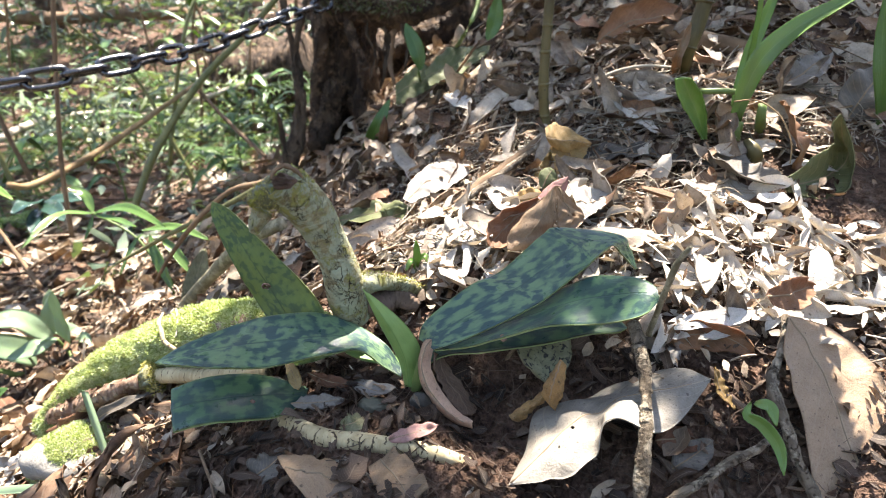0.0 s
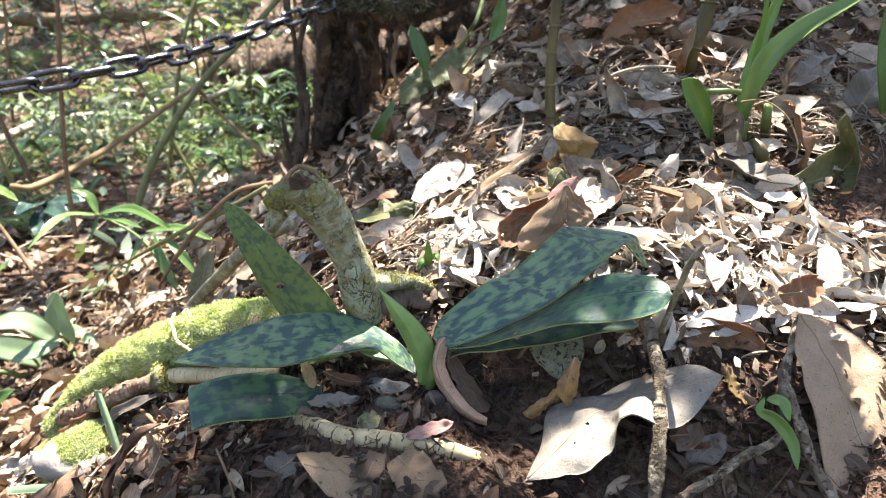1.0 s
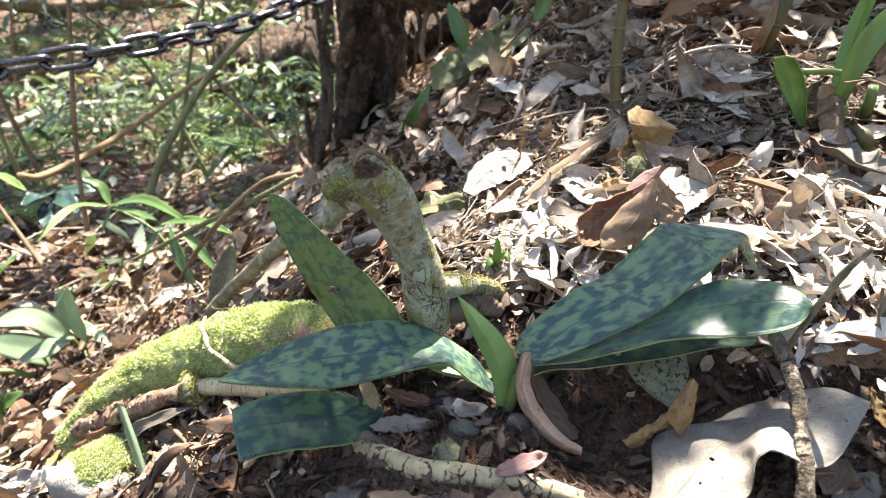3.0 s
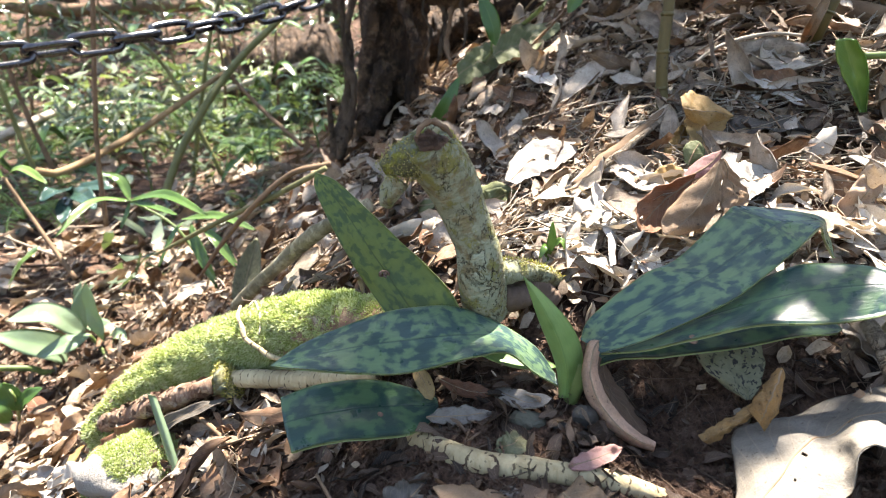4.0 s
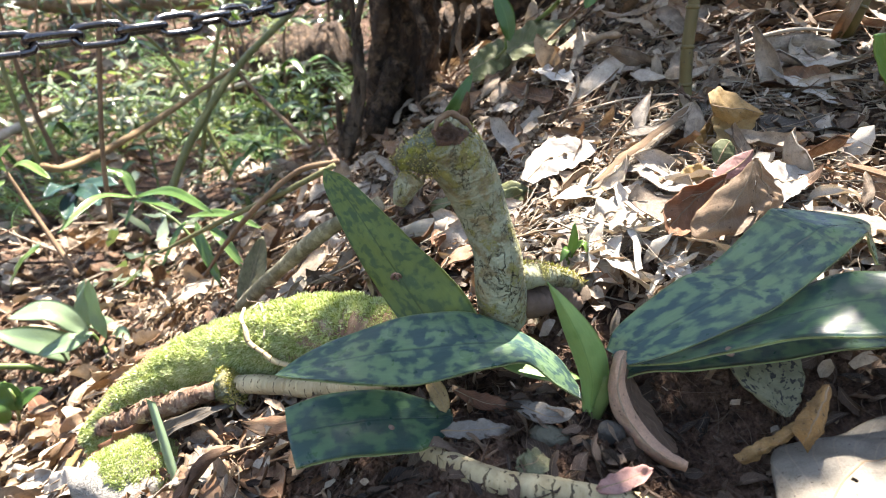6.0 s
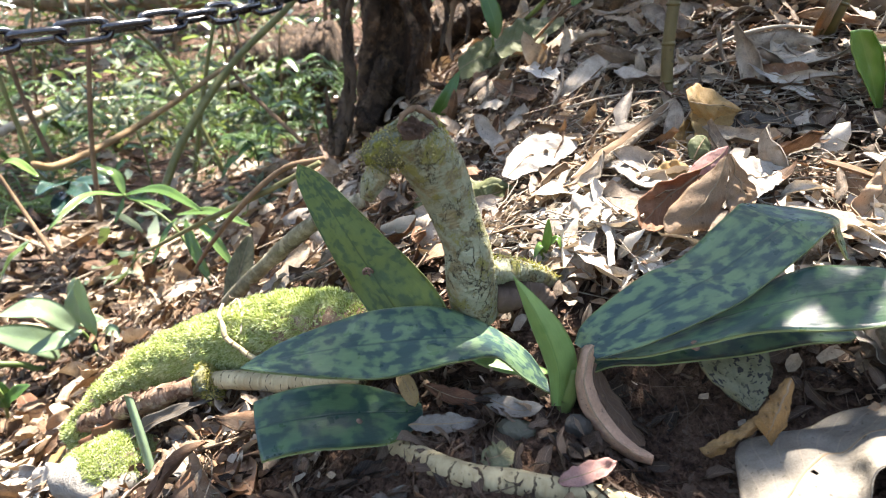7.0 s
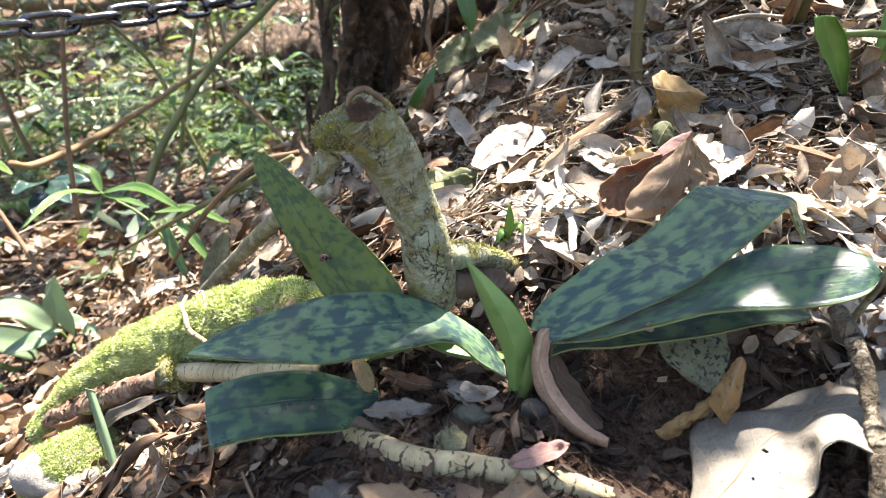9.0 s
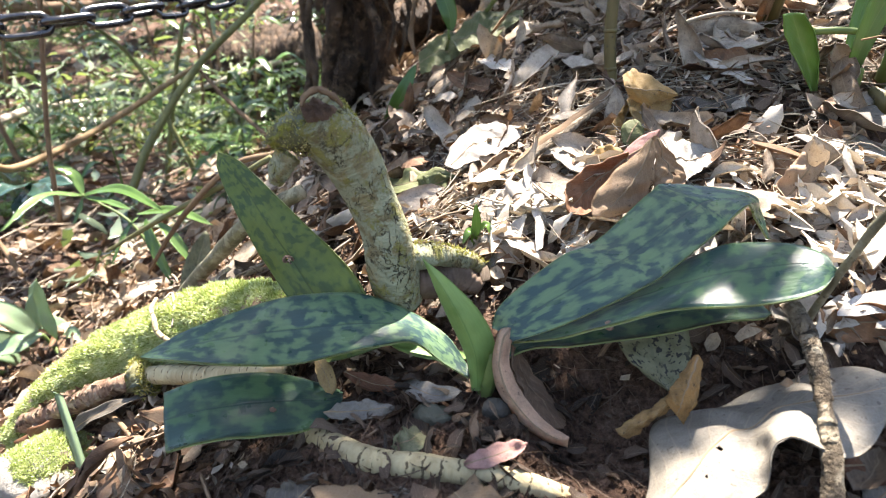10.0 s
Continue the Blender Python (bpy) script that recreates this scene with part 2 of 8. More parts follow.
LEAF_SOFT = mottled_material("mottled_leaf", (0.100, 0.165, 0.084), (0.024, 0.054, 0.050), 0.545, 0.30, 1.10)
LEAF_DARK = mottled_material("mottled_dark_leaf", (0.062, 0.122, 0.060), (0.017, 0.047, 0.040), 0.56, 0.31, 0.8)
LEAF_OLD = mottled_material("mottled_olive_leaf", (0.076, 0.110, 0.016), (0.028, 0.056, 0.012), 0.53, 0.46, 1.25)
LEAF_NEW = mottled_material("fresh_leaf", (0.150, 0.245, 0.075), (0.110, 0.195, 0.055), 0.45, 0.40, 0.6)
DRY = dead_leaf_material("dry_leaf", DEAD)
DRY_LOOSE = dead_leaf_material("loose_dry_leaf", [(0.0, (0.06, 0.036, 0.024)), (0.15, (0.20, 0.105, 0.056)), (0.3, (0.29, 0.205, 0.135)), (0.45, (0.17, 0.132, 0.10)), (0.6, (0.36, 0.295, 0.22)), (0.8, (0.48, 0.42, 0.345)), (1.0, (0.33, 0.29, 0.245))], through=0.15, spots=0.75)
DRY_STUFF = dead_leaf_material("dry_leaf_litter", DEAD, per_object=False, through=0.09, spots=0.7)
# dark humus colour, used too for shade between the litter leaves
HUMUS_STUFF = dead_leaf_material("humus_leaf", [(0.0, (0.012, 0.008, 0.005)), (0.35, (0.040, 0.024, 0.015)), (0.7, (0.100, 0.063, 0.041)), (1.0, (0.20, 0.146, 0.104))], per_object=False, through=0.08)
# lightened litter: the overexposed sun is put into its colour
SUNPATCH_STUFF = dead_leaf_material("sunpatch_leaf_litter", [(0.0, (0.20, 0.13, 0.085)), (0.25, (0.44, 0.39, 0.32)), (0.6, (0.56, 0.52, 0.45)), (1.0, (0.62, 0.585, 0.52))], per_object=False, through=0.1, spots=0.3)
DRY_PALE = dead_leaf_material("pale_dry_leaf", [(0.0, (0.30, 0.27, 0.23)), (0.5, (0.40, 0.365, 0.31)), (1.0, (0.50, 0.46, 0.40))], spots=0.25, through=0.12)
DRY_GREY = dead_leaf_material("grey_dry_leaf", [(0.0, (0.085, 0.075, 0.060)), (0.5, (0.145, 0.130, 0.108)), (1.0, (0.23, 0.21, 0.18))], spots=0.5, through=0.1)
DRY_DARK = dead_leaf_material("blackened_dry_leaf", [(0.0, (0.030, 0.026, 0.021)), (0.5, (0.052, 0.046, 0.038)), (1.0, (0.085, 0.076, 0.064))], spots=0.4, through=0.05, rough=0.5)
DRY_RED = dead_leaf_material("russet_dry_leaf", [(0.0, (0.12, 0.05, 0.028)), (0.5, (0.24, 0.115, 0.06)), (1.0, (0.34, 0.19, 0.10))], through=0.3)
DRY_TAN = dead_leaf_material("tan_dry_leaf", [(0.0, (0.24, 0.16, 0.095)), (0.5, (0.34, 0.23, 0.14)), (1.0, (0.42, 0.30, 0.20))], spots=0.3, through=0.3)
DRY_ASH = dead_leaf_material("ash_dry_leaf", [(0.0, (0.115, 0.102, 0.080)), (0.5, (0.165, 0.148, 0.120)), (1.0, (0.225, 0.205, 0.168))], spots=0.6, through=0.08)
DRY_ROSE = dead_leaf_material("rose_tan_dry_leaf", [(0.0, (0.42, 0.245, 0.150)), (0.5, (0.54, 0.345, 0.23)), (1.0, (0.62, 0.44, 0.32))], spots=0.55, through=0.3, veins=False)
# darker version of the rose tan leaf, for its shaded hollow
DRY_ROSE_SHADED = dead_leaf_material("shaded_rose_dry_leaf", [(0.0, (0.10, 0.064, 0.042)), (0.5, (0.16, 0.105, 0.070)), (1.0, (0.22, 0.15, 0.10))], spots=0.5, through=0.2)
DRY_ORANGE = dead_leaf_material("orange_dry_leaf", [(0.0, (0.28, 0.16, 0.06)), (0.5, (0.42, 0.275, 0.12)), (1.0, (0.50, 0.36, 0.18))], spots=0.9, through=0.2)
DRY_OCHRE = dead_leaf_material("ochre_dry_leaf", [(0.0, (0.26, 0.165, 0.055)), (0.5, (0.35, 0.235, 0.095)), (1.0, (0.40, 0.285, 0.13))], spots=0.35, through=0.35)
DRY_PINK = dead_leaf_material("pink_dry_leaf", [(0.0, (0.28, 0.13, 0.12)), (0.5, (0.38, 0.22, 0.19)), (1.0, (0.46, 0.31, 0.27))], spots=0.3)
SPECKLED = speckled_material()
SPOTTED = dead_leaf_material("spotted_leaf", [(0.0, (0.15, 0.155, 0.080)), (0.5, (0.20, 0.20, 0.115)), (1.0, (0.26, 0.255, 0.16))], spots=0.95, through=0.1)
DRAB = dead_leaf_material("drab_green_leaf", [(0.0, (0.075, 0.095, 0.035)), (0.5, (0.12, 0.14, 0.055)), (1.0, (0.17, 0.18, 0.085))], spots=0.35, through=0.25)
GREEN = green_leaf_material("green_leaf", (0.045, 0.110, 0.026), (0.10, 0.20, 0.05))
GREEN_BRIGHT = green_leaf_material("bright_green_leaf", (0.105, 0.205, 0.042), (0.18, 0.29, 0.075), 0.36, 0.28)
GREEN_SPRIG = green_leaf_material("glossy_sprig_leaf", (0.070, 0.145, 0.036), (0.125, 0.215, 0.062), 0.3, 0.2)
GREEN_FRESH = green_leaf_material("fresh_strap_leaf", (0.13, 0.22, 0.07), (0.21, 0.31, 0.12), 0.4, 0.24)
TEAL = green_leaf_material("teal_leaf", (0.020, 0.052, 0.044), (0.042, 0.088, 0.070), 0.2, 0.2)
# undergrowth green lightened so that its colour carries the sun's white glints
GREEN_GLARE = green_leaf_material("sun_glare_leaf", (0.20, 0.25, 0.15), (0.34, 0.39, 0.27), 0.3, 0.15, per_object=False)
GREEN_BLUE = green_leaf_material("cool_green_leaf", (0.16, 0.25, 0.14), (0.25, 0.34, 0.21), 0.3, 0.20)
GREEN_STUFF = green_leaf_material("undergrowth_leaf", (0.020, 0.043, 0.026), (0.17, 0.21, 0.145), 0.28, 0.15, per_object=False)
CANOPY = green_leaf_material("canopy_leaf", (0.035, 0.09, 0.02), (0.07, 0.15, 0.03), 0.12, 0.45, per_object=False)
SOIL = soil_material()
SOIL_DARK = bark_material("rootlet_bark", (0.05, 0.032, 0.022), (0.20, 0.14, 0.10), 60, 0.2, depth=0.0005)
MOSS = moss_material()
MOSS_DARK = moss_material("dark_moss", (0.26, 0.24, 0.30))
MOSS_OLIVE = moss_material("olive_moss", (0.80, 0.66, 0.50))
STEEL = chain_material()
BARK_LICHEN = bark_material("lichen_bark", (0.13, 0.108, 0.052), (0.40, 0.350, 0.190), 95, 0.8, moss=(0.29, 0.275, 0.075), pale=(0.36, 0.385, 0.255), depth=0.006, cracks=0.9, crust=0.42)
BARK_MOSSY = bark_material("mossy_bark", (0.085, 0.080, 0.036), (0.20, 0.19, 0.09), 110, 0.8, moss=(0.26, 0.26, 0.035), pale=(0.20, 0.24, 0.19), depth=0.005, cracks=0.6)
BARK_MOTTLED = bark_material("mottled_bark", (0.07, 0.062, 0.035), (0.22, 0.20, 0.13), 80, 0.4, pale=(0.28, 0.26, 0.18), depth=0.0018)
BARK_VINE = bark_material("vine_bark", (0.025, 0.017, 0.011), (0.125, 0.088, 0.056), 60, 0.12, bump=1.0, depth=0.008, cracks=0.8)
BARK_TAN = bark_material("tan_cane", (0.15, 0.095, 0.045), (0.32, 0.225, 0.12), 40, 0.1, depth=0.0012)
BARK_DARK = bark_material("dark_bark", (0.016, 0.010, 0.006), (0.100, 0.063, 0.038), 30, 0.3, moss=None, pale=(0.19, 0.125, 0.075), bump=1.0, depth=0.03, cracks=0.9)
BARK_GREY = bark_material("grey_bark", (0.10, 0.085, 0.065), (0.27, 0.24, 0.20), 70, 0.15, depth=0.0015)
BARK_BROWN = bark_material("brown_bark", (0.075, 0.045, 0.025), (0.22, 0.145, 0.085), 60, 0.15, depth=0.0015)
BARK_PALE = bark_material("weathered_wood", (0.20, 0.165, 0.12), (0.42, 0.38, 0.31), 60, 0.10, depth=0.0015)
BARK_OLIVE = bark_material("olive_bark", (0.07, 0.075, 0.03), (0.17, 0.165, 0.075), 60, 0.15, depth=0.0015)
BARK_ROOT = bark_material("ringed_root_bark", (0.235, 0.178, 0.090), (0.50, 0.425, 0.255), 60, 0.5, rings=150, depth=0.0016)
BARK_RED = bark_material("flaky_red_bark", (0.11, 0.055, 0.035), (0.28, 0.185, 0.125), 90, 0.7, pale=(0.36, 0.29, 0.20), depth=0.003)
BARK_STICK = bark_material("scaly_stick_bark", (0.045, 0.032, 0.020), (0.23, 0.18, 0.12), 120, 0.5, rings=120, pale=(0.33, 0.28, 0.20), bump=1.0, depth=0.005, cracks=0.9)
STEM_GREEN = bark_material("green_stem", (0.06, 0.10, 0.025), (0.15, 0.20, 0.06), 40, 0.08, depth=0.0006, rough=0.5)
STEM_OLIVE = bark_material("olive_cane", (0.075, 0.085, 0.028), (0.19, 0.19, 0.075), 40, 0.08, depth=0.0008, rough=0.5)
STEM_CANE = bark_material("brown_cane", (0.030, 0.024, 0.009), (0.115, 0.094, 0.034), 40, 0.08, depth=0.0008, rough=0.5)
RIB = bark_material("leaf_rib", (0.16, 0.11, 0.065), (0.30, 0.22, 0.14), 60, 0.1, depth=0.0005)
CUT_WOOD = bark_material("rotten_wood", (0.07, 0.042, 0.032), (0.34, 0.225, 0.17), 130, 1.0, depth=0.005)
STONE = stone_material("stone", (0.030, 0.027, 0.022), (0.095, 0.088, 0.076))
BARK_DRIFT = bark_material("weathered_stick_bark", (0.045, 0.032, 0.021), (0.21, 0.165, 0.115), 90, 0.10, pale=(0.31, 0.26, 0.19), bump=1.0, depth=0.005, cracks=0.7)
STONE_PALE = stone_material("lichen_pale_stone", (0.10, 0.092, 0.078), (0.36, 0.34, 0.30))
STONE_GREEN = stone_material("green_grey_stone", (0.040, 0.040, 0.028), (0.125, 0.122, 0.088))


# ---- the ground's shape ----
def bell(x, y, cx, cy, r):
    return np.exp(-((x - cx) ** 2 + (y - cy) ** 2) / (r * r))


def ground_smooth(x, y):
    s = np.tanh((x + 0.28) / 0.30)
    z = (-0.0042 + 0.0449 * np.tanh(x / 0.5) + 0.1894 * s + 0.1713 * np.tanh((y - 0.5) / 0.5) + 0.001 * np.tanh((y - 0.6) / 0.6) * s
         + 0.0033 * bell(x, y, -0.02, 0.42, 0.1414) + 0.118 * np.tanh((x - 0.2) / 0.3) * np.tanh((y - 0.5) / 0.4))
    z = z - 0.020 * bell(x, y, 0.035, 0.285, 0.07) + 0.022 * bell(x, y, -0.29, 0.44, 0.10) - 0.05 * bell(x, y, -0.6, 0.68, 0.16) + 0.012 * bell(x, y, -0.02, 0.40, 0.05) - 0.042 * bell(x, y, 0.125, 0.205, 0.085)
    z = z - 0.018 * bell(x, y, 0.035, 0.292, 0.045) + 0.008 * bell(x, y, -0.125, 0.27, 0.05) + 0.006 * bell(x, y, 0.17, 0.32, 0.06) - 0.012 * bell(x, y, -0.02, 0.55, 0.08) + 0.012 * bell(x, y, 0.126, 0.25, 0.03)
    far = np.maximum(0.0, y - 2.6)
    z = z + 0.22 * far + 0.10 * np.maximum(0.0, np.abs(x) - 2.5)
    return np.minimum(z, 9.0 + 0.02 * far)


_octaves = [(random.uniform(0, 6.28), random.uniform(0, 6.28), random.uniform(0, 6.28), f) for f in (9, 13, 21, 34, 47, 75, 110, 150, 210, 290) for _ in range(3)]


def ground_z(x, y):
    """Height of the soil, with its lumps."""
    z = ground_smooth(x, y)
    fade = 1 / (1 + np.maximum(0, y - 1.0) * 0.5)
    for a, p, q, f in _octaves:
        z = z + 0.028 / f * fade * np.sin(f * (x * math.cos(a) + y * math.sin(a)) + p + 1.3 * np.sin(f * 0.6 * (y * math.cos(a) - x * math.sin(a)) + q))
    return z


def gz(x, y):
    return float(ground_z(np.array(float(x)), np.array(float(y))))


def ground_normal(x, y, e=0.01):
    dx = (ground_smooth(x + e, y) - ground_smooth(x - e, y)) / (2 * e)
    dy = (ground_smooth(x, y + e) - ground_smooth(x, y - e)) / (2 * e)
    n = np.stack([-dx, -dy, np.ones_like(dx)], -1)
    return n / np.linalg.norm(n, axis=-1, keepdims=True)


# ---- mesh helpers ----
def mesh_object(name, verts, faces, material, parent=None, label="", uvs=None, metres=None, smooth=True):
    me = bpy.data.meshes.new(name)
    me.from_pydata([tuple(map(float, v)) for v in verts] if not isinstance(verts, np.ndarray) else verts.tolist(), [], faces if isinstance(faces, list) else faces.tolist())
    me.materials.append(material)
    if smooth:
        me.polygons.foreach_set("use_smooth", np.ones(len(me.polygons), dtype=bool))
    if uvs is not None:
        idx = np.empty(len(me.loops), dtype=np.int32)
        me.loops.foreach_get("vertex_index", idx)
        for layer, data in (("UVMap", uvs), ("Metre", metres if metres is not None else uvs)):
            lay = me.uv_layers.new(name=layer)
            lay.data.foreach_set("uv", np.asarray(data, dtype=np.float32)[idx].ravel())
    me.update()
    ob = new(name, me)
    if parent:
        ob.parent = parent
    if label:
        ob["label"] = label
    return ob


def part(name, geo, material, parent, label=""):
    return mesh_object(name, geo[0], geo[1], material, parent, label, *geo[2:])


def single(name, geo, material, label, category, group="", kind=""):
    return tagged(mesh_object(name, geo[0], geo[1], material, None, "", *geo[2:]), label, category, group, kind)


def thing(name, at, label, category, group="", kind=""):
    return tagged(new(name), label, category, group, kind)


def curve(points, count):
    """Points spaced along a smooth curve through the given ones."""
    p = np.array([tuple(q)[:3] for q in points], dtype=float)
    if len(p) == 2:
        return p[0] + (p[1] - p[0]) * np.linspace(0, 1, count)[:, None]
    p = np.vstack([2 * p[0] - p[1], p, 2 * p[-1] - p[-2]])
    seg = np.linalg.norm(np.diff(p[1:-1], axis=0), axis=1)
    knots = np.concatenate([[0], np.cumsum(seg)])
    out = []
    for s in np.linspace(0, knots[-1], count):
        i = min(int(np.searchsorted(knots, s, side="right")) - 1, len(seg) - 1)
        t = (s - knots[i]) / seg[i]
        a, b, c, d = p[i], p[i + 1], p[i + 2], p[i + 3]
        out.append(0.5 * (2 * b + (c - a) * t + (2 * a - 5 * b + 4 * c - d) * t * t + (3 * b - a - 3 * c + d) * t ** 3))
    return np.array(out)


def unit(v):
    return v / np.maximum(np.linalg.norm(v, axis=-1, keepdims=True), 1e-9)


SHAPES = {
    "strap": lambda v: np.minimum(1, 0.30 + 2.4 * v) * np.sqrt(np.clip(1 - np.clip((v - 0.55) / 0.45, 0, 1) ** 2.2, 0, 1)),
    "lance": lambda v: 1.6 * np.clip(v, 0, 1) ** 0.7 * np.clip(1 - v, 0, 1) ** 0.75 * 1.03,
    "ovate": lambda v: 1.56 * np.clip(v, 0, 1) ** 0.52 * np.clip(1 - v, 0, 1) ** 0.68,
    "oval": lambda v: np.sqrt(np.clip(1 - (2 * v - 1) ** 2, 0, 1)),
    "cut": lambda v: np.minimum(1, 0.55 + 1.4 * v) * np.where(v > 0.985, 0.97, 1.0),
    "spear": lambda v: np.minimum(1, 0.62 + 1.3 * v) * np.clip(1 - np.clip((v - 0.28) / 0.72, 0, 1) ** 1.25, 0, 1),
    "tooth": lambda v: np.clip(1.04 - v, 0.01, 1),
    "lily": lambda v: np.minimum(1, 0.16 + 1.7 * v) * np.clip(1 - v ** 3.0, 0, 1),
    "grass": lambda v: np.minimum(1, 0.6 + 3 * v) * np.clip(1 - v ** 2.2, 0, 1),
}


def blade(points, half, shape="lance", n0=(0, 0, 1), n1=None, fold=0.15, curl=0.0, wave=0.0, waves=2.0, thick=0.0006, nu=8, nv=26, seed=0, ragged=0.0, lump=0.0, roll=0.0, edges=None):
    """A leaf: a sheet with thickness along a curve. fold: the V of its midrib; curl: how its sides bend up; roll: how far they roll round (radians); wave and lump: unevenness in metres; edges: the width of its two sides along the length in place of shape."""
    rng = np.random.default_rng(seed)
    c = curve(points, nv)
    tan = unit(np.gradient(c, axis=0))
    v = np.linspace(0, 1, nv)
    n0, n1 = np.array(n0, float), np.array(n1 if n1 is not None else n0, float)
    up = n0 + (n1 - n0) * v[:, None]
    up = unit(up - tan * np.sum(up * tan, axis=1, keepdims=True))
    side = np.cross(tan, up)
    length = np.sum(np.linalg.norm(np.diff(c, axis=0), axis=1))
    w = np.maximum(SHAPES[shape](v), 0.02) * half
    u = np.linspace(-1, 1, nu + 1)
    ph = rng.uniform(0, 6.28, 6)
    wl = w[:, None] * np.ones(nu + 1)
    if edges:
        for e, mask in zip(edges, (u <= 0, u > 0)):
            wl[:, mask] = np.maximum(np.interp(v, np.linspace(0, 1, len(e)), e), 0.02)[:, None] * half
    if ragged:
        for s in (0, -1):
            edge = 1 - ragged * np.abs(np.interp(v, np.linspace(0, 1, 17), rng.uniform(-0.5, 1, 17)))
            mask = (u < 0) if s == 0 else (u > 0)
            wl[:, mask] *= edge[:, None]
    x = u[None, :] * wl
    z = fold * np.abs(x) + curl * x * x / max(half, 1e-6)
    if roll:
        ang = u[None, :] * roll
        x, z = wl / roll * np.sin(ang), wl / roll * (1 - np.cos(ang))
    z = z + wave * np.sin(6.28 * waves * v + ph[0])[:, None] * np.abs(u)[None, :] * np.where(u < 0, 1, -0.6)[None, :]
    if lump:
        z = z + lump * (np.sin(7 * v + ph[1])[:, None] * np.cos(2.1 * u + ph[2])[None, :] + 0.5 * np.sin(17 * v + ph[3])[:, None] * np.cos(4 * u + ph[4])[None, :])
    g = c[:, None, :] + side[:, None, :] * x[..., None] + up[:, None, :] * z[..., None]
    nrm = unit(np.cross(np.gradient(g, axis=1), np.gradient(g, axis=0)))
    nrm = np.where(np.sum(nrm * up[:, None, :], axis=2, keepdims=True) < 0, -nrm, nrm)
    low = g - nrm * thick
    k, m = nu + 1, nv * (nu + 1)
    verts = np.vstack([g.reshape(-1, 3), low.reshape(-1, 3)])
    faces = []
    for j in range(nv - 1):
        for i in range(nu):
            a = j * k + i
            faces.append((a, a + 1, a + k + 1, a + k))
            faces.append((m + a, m + a + k, m + a + k + 1, m + a + 1))
        for a, b in ((j * k, (j + 1) * k), (j * k + nu, (j + 1) * k + nu)):
            faces.append((a, b, m + b, m + a))
    for i in range(nu):
        for j in (0, nv - 1):
            a = j * k + i
            faces.append((a, a + 1, m + a + 1, m + a))
    uu, vv = np.meshgrid((u + 1) / 2, v)
    uv = np.stack([uu.ravel(), vv.ravel()], 1)
    me = np.stack([(uu - 0.5).ravel() * 2 * half + seed * 0.37, vv.ravel() * length + seed * 0.21], 1)
    return verts, faces, np.vstack([uv, uv]), np.vstack([me, me])


